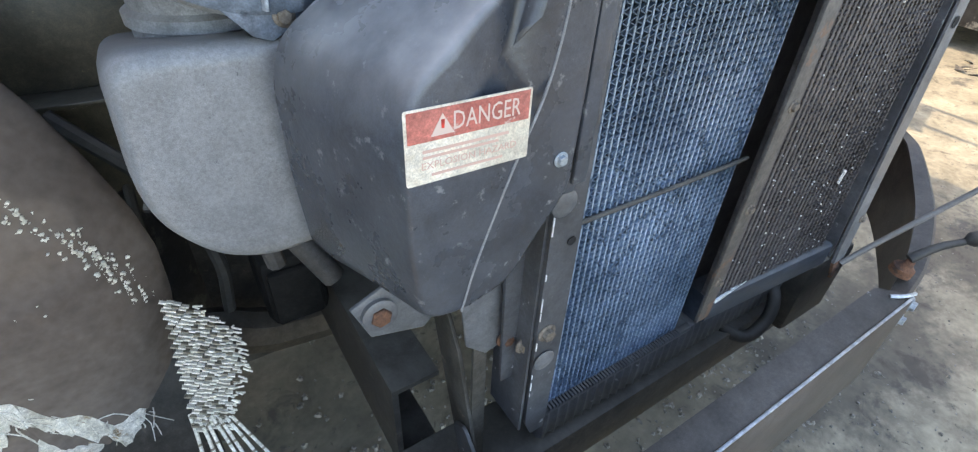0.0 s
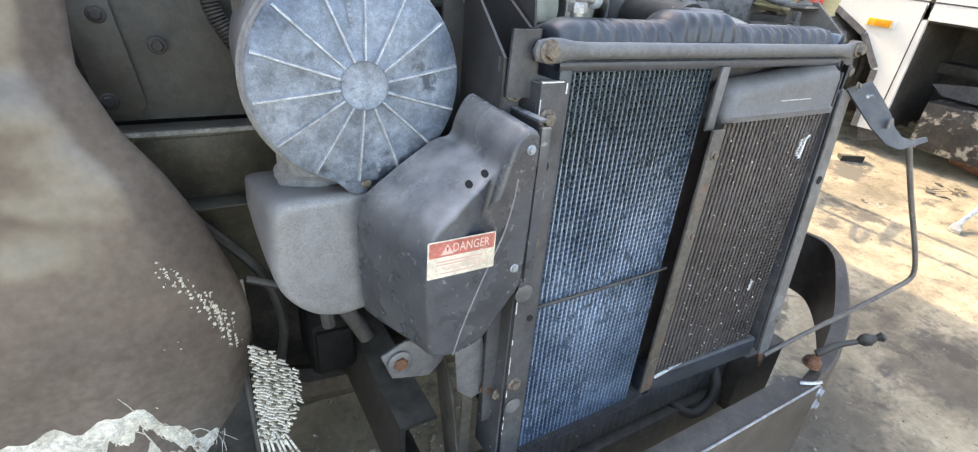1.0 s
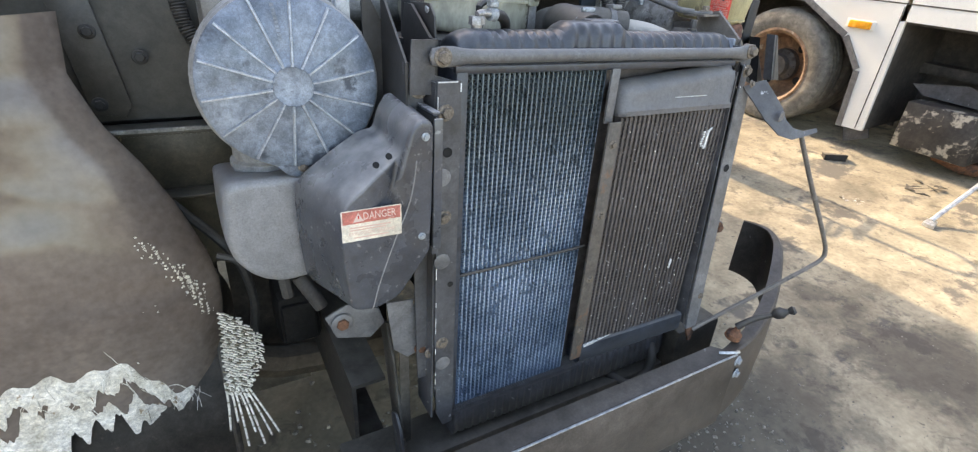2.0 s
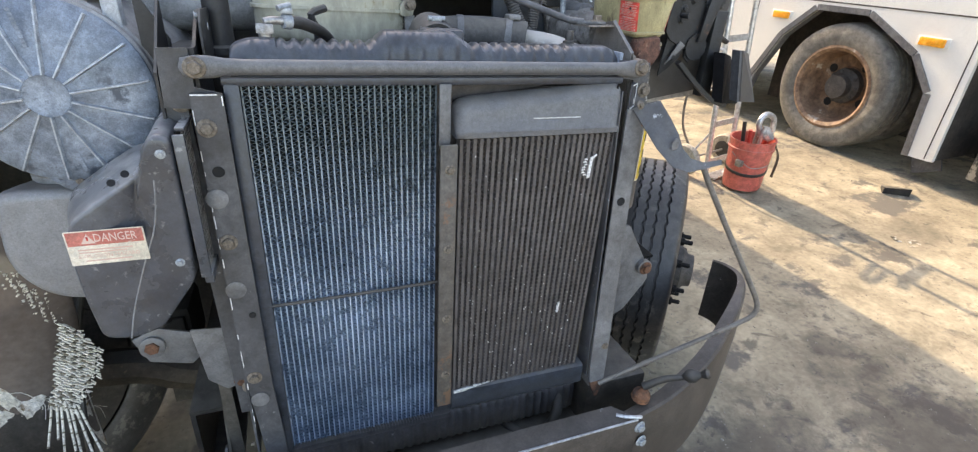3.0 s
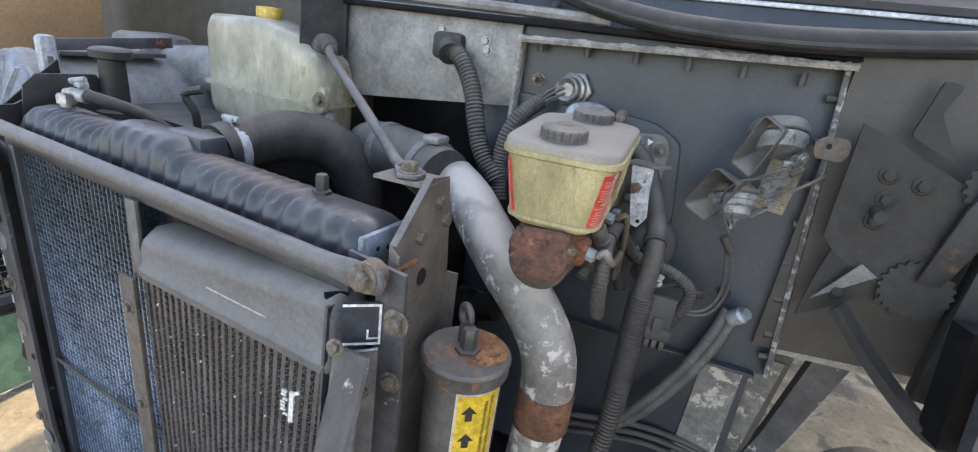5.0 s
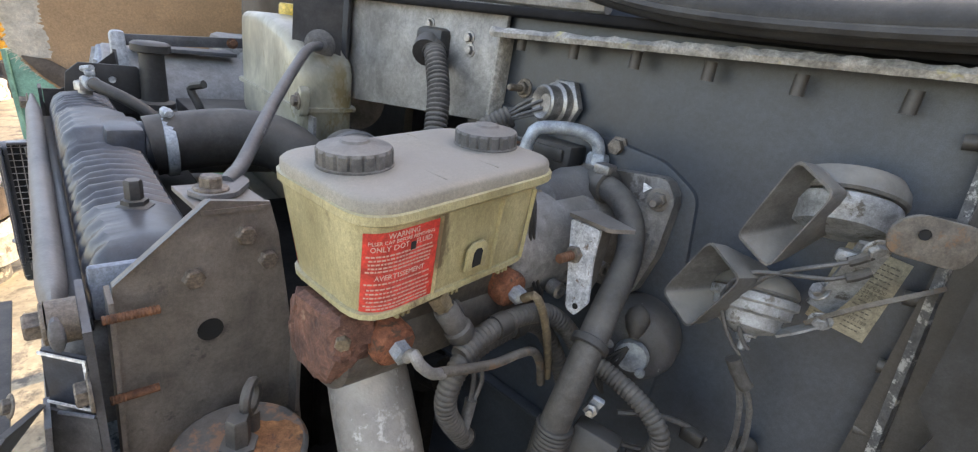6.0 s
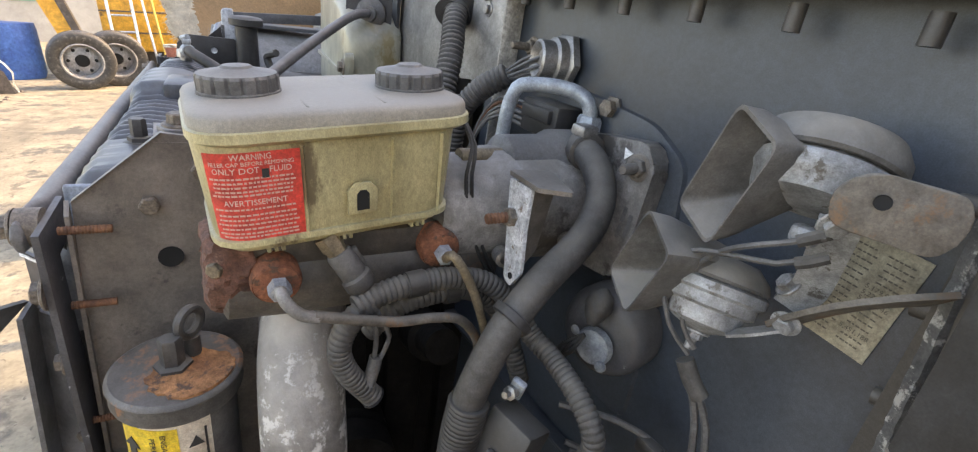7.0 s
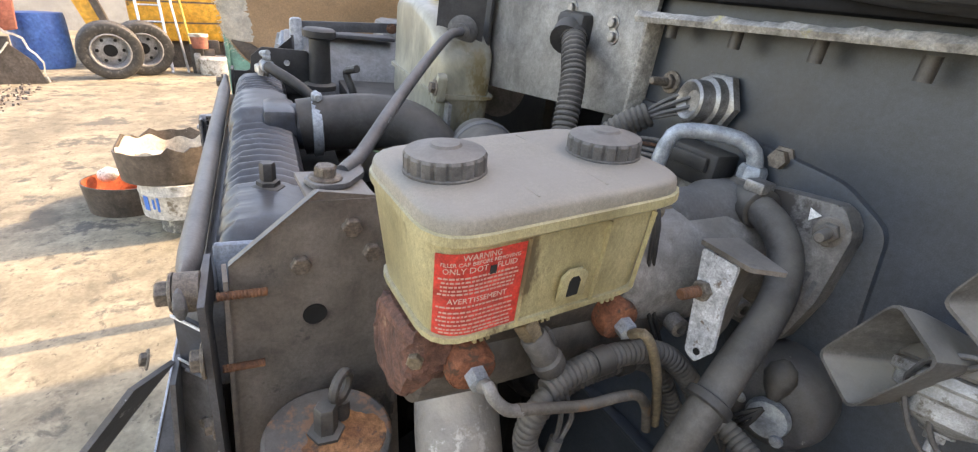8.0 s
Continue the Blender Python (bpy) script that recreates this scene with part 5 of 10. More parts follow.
def fender():
    """A torn piece of the hood's side, hanging in front of the left wheel arch."""
    ob = start("torn_fender", (-0.3, 0.75, 0.75), "torn faded grey fibreglass fender with frayed white glass cloth", "fender")
    edge = [(1.66, -0.205), (1.60, -0.190), (1.50, -0.198), (1.41, -0.168), (1.33, -0.122), (1.25, -0.086), (1.18, -0.062), (1.11, -0.042), (1.05, -0.033), (0.98, -0.037), (0.90, -0.050), (0.84, -0.060), (0.78, -0.074)]
    zs = [p[0] for p in edge][::-1]
    xs = [p[1] for p in edge][::-1]
    rnd = random.Random(5)
    nv, nu = 60, 44
    fr, bk = [], []
    for j in range(nv + 1):
        tv = j / nv
        row_f, row_b = [], []
        for i in range(nu + 1):
            u = 0.55 * i / nu
            zb = 0.747 + 0.205 * min(1.0, u / 0.24) ** 1.1 + 0.05 * max(0.0, u - 0.24) + 0.010 * math.sin(u * 37) + 0.01 * math.sin(u * 91 + 1)
            z = zb + (1.60 - 0.07 * u - zb) * tv
            xe = float(np.interp(z, zs, xs))
            x = xe - u * 0.85
            curl = math.exp(-u * 16)
            y = 0.735 + 0.045 * curl - 0.10 * math.sin(min(1, u * 1.5) * math.pi * 0.5) * (0.80 + 0.20 * (1 - abs(tv - 0.45) * 1.4)) + 0.006 * math.sin(z * 17 + x * 5) + 0.007 * math.exp(-((x + 0.30) ** 2 + (z - 1.33) ** 2) / 0.006)
            y += 0.06 * max(0, tv - 0.6) * (1 - u) + 0.004 * math.sin(x * 21 + z * 9)
            row_f.append((x, y, z))
            row_b.append((x, y + 0.006, z))
        fr.append(row_f)
        bk.append(row_b)
    bm = B()
    vf = [[bm.verts.new(p) for p in r] for r in fr]
    vb = [[bm.verts.new(p) for p in r] for r in bk]
    for j in range(nv):
        for i in range(nu):
            bm.faces.new((vf[j][i], vf[j + 1][i], vf[j + 1][i + 1], vf[j][i + 1]))
            bm.faces.new((vb[j][i], vb[j][i + 1], vb[j + 1][i + 1], vb[j + 1][i]))
        bm.faces.new((vf[j][0], vb[j][0], vb[j + 1][0], vf[j + 1][0]))
    for i in range(nu):
        bm.faces.new((vf[0][i], vf[0][i + 1], vb[0][i + 1], vb[0][i]))
    part("panel", bm, M_FENDER, ob, "", 60)
    # white chips in the gelcoat along the free edge
    def on_panel(x, z):
        tv = min(1.0, max(0.0, (z - 0.80) / 0.79))
        j = int(tv * nv)
        row = fr[j]
        k = min(range(nu + 1), key=lambda q: abs(row[q][0] - x))
        return row[k][1]
    bm = B()
    for i in range(420):
        t = rnd.random()
        t = 0.15 + 0.85 * t ** 0.75
        x = float(np.interp(t, (0, 0.25, 0.5, 0.75, 1), (-0.168, -0.140, -0.108, -0.080, -0.060))) + rnd.gauss(0, 0.0065) - 0.004
        z = float(np.interp(t, (0, 0.25, 0.5, 0.75, 1), (1.245, 1.180, 1.127, 1.070, 0.985))) + rnd.gauss(0, 0.006)
        if rnd.random() < 0.08:
            x, z = -0.175 + rnd.gauss(0, 0.012), 1.075 + rnd.gauss(0, 0.02)
        s0 = rnd.uniform(0.0005, 0.0028)
        y = on_panel(x, z) - 0.0012
        q = [Vector((x + math.cos(a) * s0 * rnd.uniform(0.5, 1.4), y, z + math.sin(a) * s0 * rnd.uniform(0.4, 1.1))) for a in (0.2, 1.3, 2.4, 3.6, 4.9)]
        rings(bm, [q, [v + Vector((0, 0.0035, 0)) for v in q]])
    part("gelcoat_chip", bm, M_CLOTH, ob, "pale chips in the gelcoat")["kind"] = "stuff"
    for path in ([(-0.292, 1.358), (-0.277, 1.331), (-0.257, 1.312), (-0.254, 1.283), (-0.264, 1.252), (-0.268, 1.225)], [(-0.247, 1.000), (-0.230, 0.958), (-0.220, 0.905)]):
        pts = []
        for (x0, z0), (x1, z1) in zip(path, path[1:]):
            for q in range(4):
                x, z = x0 + (x1 - x0) * q / 4 + rnd.gauss(0, 0.0007), z0 + (z1 - z0) * q / 4
                pts.append((x, on_panel(x, z) - 0.0004, z))
        part("crack", sweep(B(), pts, 0.0007, 5, 0.01), M_GLASSFIB, ob, "pale crack in the gelcoat")
    # ragged pale glass fibre hanging below the torn lower edge, in three layers
    for layer, (drop, back, mat) in enumerate(((0.075, 0.004, M_GLASSFIB), (0.115, 0.014, M_FENDER), (0.240, 0.020, M_GLASSFIB))):
        loops = []
        for i in range(121):
            u = i / 120 * 0.96
            p = Vector(fr[0][min(nu, int(u * nu))]).lerp(Vector(fr[0][min(nu, int(u * nu) + 1)]), u * nu - int(u * nu))
            d = drop * (0.80 + 0.18 * math.sin(u * 13 + layer * 2) + 0.12 * math.sin(u * 71 + layer)) + rnd.uniform(-0.006, 0.010)
            d = max(0.006, d)
            loops.append([p + Vector((0, back - 0.001, 0.012)), p + Vector((rnd.uniform(-0.003, 0.003), back - 0.004, -d * 0.5)), p + Vector((0, back, -d)), p + Vector((0, back + 0.003, -d)), p + Vector((0, back + 0.003, 0.012))])
        part("torn_layer", rings(B(), loops), mat, ob, "ragged pale torn glass fibre" if mat is M_GLASSFIB else "torn grey layer", 30)
    bm = B()
    for i in range(70):
        k = int(rnd.random() * nu * 0.8)
        p = Vector(fr[0][k]) + Vector((rnd.uniform(-0.02, 0.02), 0.0, rnd.uniform(-0.05, 0.0)))
        q = p + Vector((rnd.uniform(-0.035, 0.035), rnd.uniform(-0.02, 0.02), -rnd.uniform(0.015, 0.05)))
        sweep(bm, [p, (p + q) / 2 + Vector((rnd.uniform(-0.01, 0.01), 0, 0.008)), q], rnd.uniform(0.0005, 0.0010), 4, 0.02)
    part("loose_strand", bm, M_GLASSFIB, ob, "loose pale strands")["kind"] = "stuff"
    # raw brown inside of the side panel, torn open at its front edge
    def torn(z):
        return float(np.interp(z, (1.36, 1.45, 1.50, 1.53, 1.565, 1.60, 1.66, 1.90), (0.62, 0.50, 0.450, 0.425, 0.398, 0.392, 0.385, 0.378)))
    loops, edge = [], []
    for k in range(121):
        z = 1.36 + 0.54 * k / 120
        front = torn(z) + rnd.gauss(0, 0.002) + 0.004 * math.sin(z * 90)
        x0 = -0.36 + 0.010 * math.sin(z * 11)
        loops.append([(x0, front, z), (x0 - 0.002, front + 0.10, z), (x0 - 0.018, 0.70, z), (x0 - 0.03, 0.98, z), (x0 - 0.036, 0.98, z), (x0 - 0.024, 0.70, z), (x0 - 0.008, front + 0.10, z), (x0 - 0.005, front, z)])
        if z > 1.552:
            back = float(np.interp(z, (1.552, 1.575, 1.62, 1.70, 1.90), (0.478, 0.482, 0.474, 0.462, 0.445))) + rnd.gauss(0, 0.005)
            edge.append([(x0 + 0.001, front - 0.001, z), (x0 + 0.006, front + 0.02, z), (x0 + 0.005, (front + back) / 2, z), (x0 - 0.001, back, z), (x0 - 0.004, back, z), (x0 - 0.004, front, z)])
    part("inner_skin", rings(B(), loops), M_HOOD, ob, "raw brown fibreglass inside", 50)
    part("torn_edge", rings(B(), edge), M_CREAM, ob, "ragged cream torn edge", 50)
    flap = rounded([(0.412, 1.560), (0.470, 1.552), (0.545, 1.505), (0.560, 1.470), (0.500, 1.468), (0.455, 1.505)], 0.008)
    part("curled_flap", prism(B(), flap, "x", -0.356, -0.350, 0.001), M_DRUMDARK, ob, "dark curled flap")
    bm = B()
    for k in range(70):
        z = rnd.uniform(1.50, 1.72)
        p = Vector((-0.357, torn(z) + 0.006, z))
        q = p + Vector((rnd.uniform(-0.004, 0.010), rnd.uniform(-0.020, 0.0), rnd.uniform(-0.014, 0.006)))
        sweep(bm, [p, (p + q) / 2 + Vector((0.002, 0, 0.002)), q], 0.0006, 4, 0.01)
    part("fray", bm, M_CREAM, ob, "frayed cream strands")["kind"] = "stuff"
    # frayed woven cloth at the corner
    cloth = start("frayed_cloth", (-0.01, 0.735, 0.80), "frayed checkered white glass cloth torn from the fender edge", "cloth")
    bm, dk = B(), B()
    o = Vector((-0.046, 0.722, 1.000))
    ux, uz = Vector((0.84, -0.25, -0.42)), Vector((-0.06, -0.66, -0.75))
    for r in range(30):
        n = 9 if r < 12 else max(3, 9 - (r - 12) // 3)
        if r < 4:
            n = 4 + r
        for c in range(n):
            p = o + uz * (r * 0.0058) + ux * (c * 0.0088 + (0.0044 if r % 2 else 0)) + Vector((0, 0.003 * math.sin(c * 1.3 + r * 0.4), 0))
            tgt = bm if (r + c) % 2 or rnd.random() < 0.55 else dk
            box(tgt, (-0.0043, -0.0012, -0.0030), (0.0043, 0.0012, 0.0030), 0.0, m=frame_m(p, ux, (0.0, -1, 0.1)) @ pose(0, 0, 0, 90, 0, 0))
        for k in range(2):
            p = o + uz * (r * 0.0058) + ux * (n * 0.0088)
            q = p + ux * rnd.uniform(0.003, 0.014) + Vector((0, rnd.uniform(-0.004, 0.004), rnd.uniform(-0.004, 0.003)))
            sweep(bm, [p, (p + q) / 2, q], 0.0014, 5, 0.01)
    for c in range(7):
        p = o + uz * 0.150 + ux * (c * 0.0085 - 0.004)
        q = p + uz * rnd.uniform(0.07, 0.13) + ux * (0.002 + c * 0.009)
        pts = [p, p * 0.6 + q * 0.4 + Vector((0.002, -0.004, 0.0)), q]
        sweep(bm, pts, 0.0022, 6, 0.012)
        path = smooth_path(pts, 0.012)
        for w in path[1::2]:
            lathe(dk, w, q - p, [(0.0026, -0.0016), (0.0026, 0.0016)], 6)
    part("weave", bm, M_CLOTH, cloth, "white glass yarns")["kind"] = "stuff"
    part("dark_yarn", dk, M_CLOTHDARK, cloth, "grimy crossing yarns")["kind"] = "stuff"
    return ob


def left_back():
    """What shows behind the air cleaner and under it."""
    w = solo("side_wall", prism(B(), [(-0.75, 1.36), (0.60, 1.36), (0.60, 2.1), (-0.75, 2.1)], "y", 1.02, 1.04), M_WALL, "grey-brown dusty inner cab wall behind the air cleaner", "wall", kind="structure")
    ob = start("cab_channel", (-0.05, 1.0, 1.15), "black horizontal steel channel with a yellowed edge under the cab", "channel")
    part("web", box(B(), (-0.75, 0.985, 1.20), (0.55, 1.0, 1.345), 0.002), M_OLIVE, ob)
    part("top_flange", box(B(), (-0.75, 0.93, 1.345), (0.55, 1.02, 1.352), 0.001), M_OLIVE, ob)
    part("yellow_edge", box(B(), (-0.75, 0.926, 1.353), (0.55, 0.935, 1.361), 0.001), M_SEALANT, ob, "yellowed sealant edge")
    part("bottom_flange", box(B(), (-0.75, 0.93, 1.193), (0.55, 1.0, 1.2), 0.001), M_OLIVE, ob, "worn lower lip")
    part("lower_web", box(B(), (-0.75, 1.0, 0.98), (0.55, 1.012, 1.193)), M_OLIVE, ob, "grimy lower panel")
    # added sheets that cover the sunlit ground so the gap stays dark
    sp = start("gap_blocking_panel", (0.1, 1.2, 0.3), "dark panel added beside the frame rail to hide sunlit ground", "panel")
    for x0, x1 in ((-0.02, 0.185), (0.275, 0.48)):
        part("sheet", box(B(), (x0, 1.20, 0.33), (x1, 1.206, 1.19)), M_CHASSIS, sp)
    br = start("angle_bracket", (-0.18, 0.95, 1.40), "grey bent steel bracket with bolts on the inner wall", "bracket")
    part("plate", prism(B(), [(-0.235, 1.62), (-0.165, 1.62), (-0.135, 1.40), (-0.150, 1.375), (-0.205, 1.385)], "y", 0.985, 0.991, 0.001), M_WALL, br)
    for x, z in ((-0.190, 1.405), (-0.178, 1.55), (-0.10, 1.50)):
        bolt(br, (x, 0.984, z), (0, -1, 0), 0.010, M_BLACK)
    hs = start("corrugated_hose", (0.0, 0.9, 1.40), "black corrugated hose behind the air cleaner", "hose")
    part("hose", corrugated(B(), [(-0.015, 0.97, 1.62), (0.0, 0.96, 1.55), (0.045, 0.95, 1.47), (0.085, 0.94, 1.40), (0.11, 0.955, 1.34)], 0.016, 0.006), M_RUBBER, hs)
    # chassis under the nose
    ch = start("chassis_rail", (0.1, 0.9, 0.75), "oily dark truck chassis rail", "chassis", "chassis rails")
    for nm, lo, hi in (("web", (0.19, 0.56, 0.62), (0.20, 2.6, 0.83)), ("bottom_flange", (0.20, 0.56, 0.62), (0.27, 2.6, 0.63)), ("top_flange", (0.20, 0.56, 0.82), (0.27, 2.6, 0.83))):
        part(nm, box(B(), lo, hi), M_CHASSIS, ch)
    copy_thing(ch, TRUCK @ Matrix.Translation((1.14, 0.9, 0.75)) @ Matrix.Diagonal((-1, 1, 1, 1)))
    ax = start("axle_beam", (0.7, 1.05, 0.50), "grimy front axle beam under the nose", "axle")
    part("beam", sweep(B(), [(-0.35, 1.08, 0.62), (-0.05, 1.08, 0.60), (0.2, 1.08, 0.52), (1.2, 1.08, 0.52), (1.45, 1.08, 0.62), (1.75, 1.08, 0.68)], 0.055, 8, 0.06), M_CHASSIS, ax)
    ln = start("hose_bundle", (0.1, 0.75, 1.0), "dark rubber lines and fittings in the shadow under the intake", "hose")
    part("line", sweep(B(), [(-0.03, 0.80, 1.10), (0.06, 0.78, 1.07), (0.14, 0.75, 1.09), (0.20, 0.70, 1.15)], 0.008, 8), M_RUBBER, ln)
    part("line", sweep(B(), [(-0.10, 0.9, 1.20), (0.0, 0.85, 1.08), (0.03, 0.85, 0.95), (0.02, 0.9, 0.80)], 0.011, 8), M_RUBBER, ln)
    bm = B()
    lathe(bm, (0.085, 0.70, 1.14), (0.1, 0, -1), [(0.018, 0), (0.018, 0.03), (0.024, 0.032), (0.024, 0.05), (0.013, 0.055), (0.013, 0.12)], 8)
    cyl(bm, (0.12, 0.68, 1.08), (0.16, 0.66, 1.00), 0.017, 10)
    part("fitting", bm, M_HUB, ln, "grimy pipe fittings")
    bx = start("steering_box", (0.13, 0.85, 0.80), "dark cast steering gear in the shadow", "steering gear")
    bm = box(B(), (0.075, 0.80, 0.80), (0.18, 0.95, 0.95), 0.02)
    part("housing", bm, M_ENGINE, bx)
    part("cover", box(B(), (0.085, 0.786, 0.82), (0.165, 0.802, 0.93), 0.006), M_ENGINE, bx)
    wh = start("wheel_guard", (-0.3, 1.3, 0.9), "black inner wheel arch guard", "guard")
    loops = []
    for i in range(13):
        an = math.pi * i / 12
        loops.append([(-0.55, 1.14 + math.cos(an) * 0.46, 0.58 + math.sin(an) * 0.47), (-0.06, 1.14 + math.cos(an) * 0.46, 0.58 + math.sin(an) * 0.47)])
    bm = rings(B(), loops, closed=False)
    bmesh.ops.solidify(bm, geom=bm.faces[:], thickness=0.006)
    part("guard", bm, M_CHASSIS, wh)
    part("edge_lip", sweep(B(), [(-0.06, 1.14 + math.cos(math.pi * i / 12) * 0.46, 0.58 + math.sin(math.pi * i / 12) * 0.47) for i in range(13)], 0.008, 8, 0.04), M_CHASSIS, wh)
    return w


def firewall():
    ob = start("firewall", (1.2, 0.90, 1.3), "black dusty firewall panel with grey sealed flanges", "firewall", kind="structure")
    part("panel", box(B(), (0.97, 0.890, 1.335), (1.52, 0.900, 1.835)), M_PANEL, ob)
    # raised pressing behind the brake booster
    pr = rounded([(1.02, 1.42), (1.318, 1.42), (1.318, 1.57), (1.304, 1.680), (1.262, 1.704), (1.19, 1.712), (1.02, 1.72)], 0.012)
    loops = [[(1.17 + (x - 1.17) * s, y, 1.56 + (z - 1.56) * s) for x, z in pr] for y, s in ((0.891, 1.0), (0.8865, 0.985), (0.8860, 0.97))]
    part("pressing", rings(B(), loops), M_PANEL, ob)
    # flange with torn sealant along the top and down the side
    rnd = random.Random(2)
    top = []
    n = 70
    for i in range(n + 1):
        x = 1.028 + 0.462 * i / n
        z = 1.797 + 0.016 * i / n
        j = rnd.uniform(-0.0025, 0.0025)
        top.append([(x, 0.846 + j, z - 0.002), (x, 0.843 + j, z + 0.003), (x, 0.848, z + 0.008 + j * 0.6), (x, 0.889, z + 0.009), (x, 0.889, z + 0.001)])
    part("top_flange", rings(B(), top), M_SEALANT, ob, "grey flange with torn sealant", 60)
    side = []
    for i in range(n + 1):
        z = 1.812 - 0.47 * i / n
        x = 1.484 + 0.030 * i / n
        j = rnd.uniform(-0.002, 0.002)
        side.append([(x - 0.004, 0.866 + j, z), (x + 0.002, 0.863 + j, z), (x + 0.005, 0.868, z), (x + 0.005, 0.889, z), (x - 0.001, 0.889, z)])
    part("side_flange", rings(B(), side), M_FLANGE, ob, "chipped dark side flange", 60)
    lf = []
    for i in range(31):
        z = 1.80 - 0.24 * i / 30
        lf.append([(1.022, 0.868, z), (1.028, 0.866, z), (1.031, 0.870, z), (1.031, 0.889, z), (1.023, 0.889, z)])
    part("left_flange", rings(B(), lf), M_SEALANT, ob, "", 60)
    for i in range(6):
        x = 1.062 + i * 0.0745
        bm = cyl(B(), (x, 0.868, 1.802), (x, 0.868, 1.785), 0.0055, 10)
        part("stud", bm, M_COWL, ob)
    for z in (1.775, 1.715, 1.655, 1.595, 1.535, 1.475, 1.415, 1.375):
        x = 1.484 + (1.812 - z) * 0.064
        bm = cyl(B(), (x, 0.877, z), (x - 0.016, 0.877, z - 0.002), 0.0058, 10)
        part("stud", bm, M_COWL, ob)
    # lower panel and the bent corner by the wheel arch
    part("lower_panel", box(B(), (0.97, 0.905, 1.02), (1.50, 0.915, 1.36)), M_PANEL, ob, "dark lower bulkhead")
    part("flaking_strip", prism(B(), [(1.425, 1.33), (1.490, 1.335), (1.485, 1.12), (1.450, 1.04), (1.415, 1.05)], "y", 0.9015, 0.9045), M_PEELED, ob, "flaking pale paint")
    part("bottom_lip", box(B(), (0.97, 0.872, 1.333), (1.50, 0.889, 1.338), 0.001), M_PANEL, ob)
    CUR[0] = TRUCK @ Matrix.Translation((0, 0.022, 0))
    side = solo("cowl_side", prism(B(), [(1.490, 1.405), (1.735, 1.445), (1.760, 1.44), (1.790, 1.90), (1.490, 1.86)], "y", 0.900, 0.908), M_COWL, "grey-brown dusty cowl side panel with rivets", "panel", kind="structure")
    bm = sweep(B(), [(1.722, 0.898, 1.85), (1.723, 0.898, 1.74), (1.724, 0.898, 1.62)], 0.0022, 4)
    part("seam", bm, M_HOLE, side, "dark panel seam")
    for i in range(8):
        bm = lathe(B(), (1.748 - 0.002 * (i % 2), 0.8995, 1.83 - i * 0.046), (0, -1, 0), [(0.007, 0), (0.006, 0.003), (0.003, 0.0045)], 10)
        part("rivet", bm, M_COWL, side)
    for x, z in ((1.735, 1.79), (1.74, 1.70), (1.66, 1.765), (1.662, 1.752)):
        part("rivet", lathe(B(), (x, 0.8995, z), (0, -1, 0), [(0.005, 0), (0.0045, 0.002), (0.002, 0.003)], 10), M_COWL, side)
    CUR[0] = BAY
    # cowl top, rubber seal and windscreen base
    cw = start("cowl_top", (1.2, 1.0, 1.82), "dark riveted cowl top under the windscreen", "cowl", kind="structure")
    part("ledge", box(B(), (0.55, 0.862, 1.822), (1.80, 0.95, 1.832), 0.002), M_DARK, cw)
    part("face", prism(B(), [(0.935, 1.83), (0.945, 1.83), (0.965, 1.905), (0.955, 1.905)], "x", 0.55, 1.80), M_PANEL, cw)
    part("shelf", prism(B(), [(0.950, 1.900), (1.25, 1.965), (1.25, 1.975), (0.950, 1.910)], "x", 0.55, 1.80), M_BLACK, cw)
    part("trim_line", box(B(), (0.55, 0.9465, 1.890), (1.80, 0.953, 1.897), 0.001), M_EDGE, cw, "pale trim line")
    for i in range(14):
        x = 0.66 + i * 0.079
        part("rivet", lathe(B(), (x, 0.941, 1.862), (0, -1, 0.2), [(0.008, 0), (0.0072, 0.004), (0.004, 0.0062)], 12), M_PANEL, cw)
    part("pale_rail", sweep(B(), [(0.62, 0.885, 1.850), (1.05, 0.880, 1.843), (1.16, 0.880, 1.842)], 0.009, 8), M_LIGHTPANEL, cw, "pale moulding")
    ws = start("windscreen_surround", (1.1, 1.3, 1.95), "black cab front with dark windscreen", "cab", kind="structure")
    part("screen", prism(B(), [(1.23, 1.965), (1.24, 1.965), (1.75, 2.95), (1.74, 2.95)], "x", -0.45, 1.85), plain("dark_glass", (0.012, 0.014, 0.016), 0.08), ws)
    part("cab", prism(B(), [(1.25, 1.25), (1.25, 1.96), (1.76, 2.95), (2.0, 3.0), (3.2, 3.0), (3.2, 1.25)], "x", -0.45, 1.85), M_BLACK, ws)
    hs = start("rubber_seal", (1.3, 0.85, 1.85), "thick black rubber hood seal drooping over the cowl edge", "seal")
    part("seal", sweep(B(), [(1.02, 0.925, 1.915), (1.07, 0.895, 1.885), (1.14, 0.868, 1.862), (1.24, 0.852, 1.845), (1.36, 0.846, 1.840), (1.50, 0.846, 1.846), (1.62, 0.850, 1.858), (1.75, 0.86, 1.875)], 0.0165, 14, 0.015), M_RUBBER, hs)
    part("ridge", sweep(B(), [(1.06, 0.887, 1.884), (1.14, 0.855, 1.856), (1.24, 0.838, 1.838), (1.36, 0.831, 1.833), (1.50, 0.831, 1.839), (1.75, 0.845, 1.868)], 0.005, 8, 0.015), M_RUBBER, hs)
    # pale engine cover panel
    lp = start("engine_cover", (0.85, 0.90, 1.66), "pale dusty metal engine cover panel", "panel")
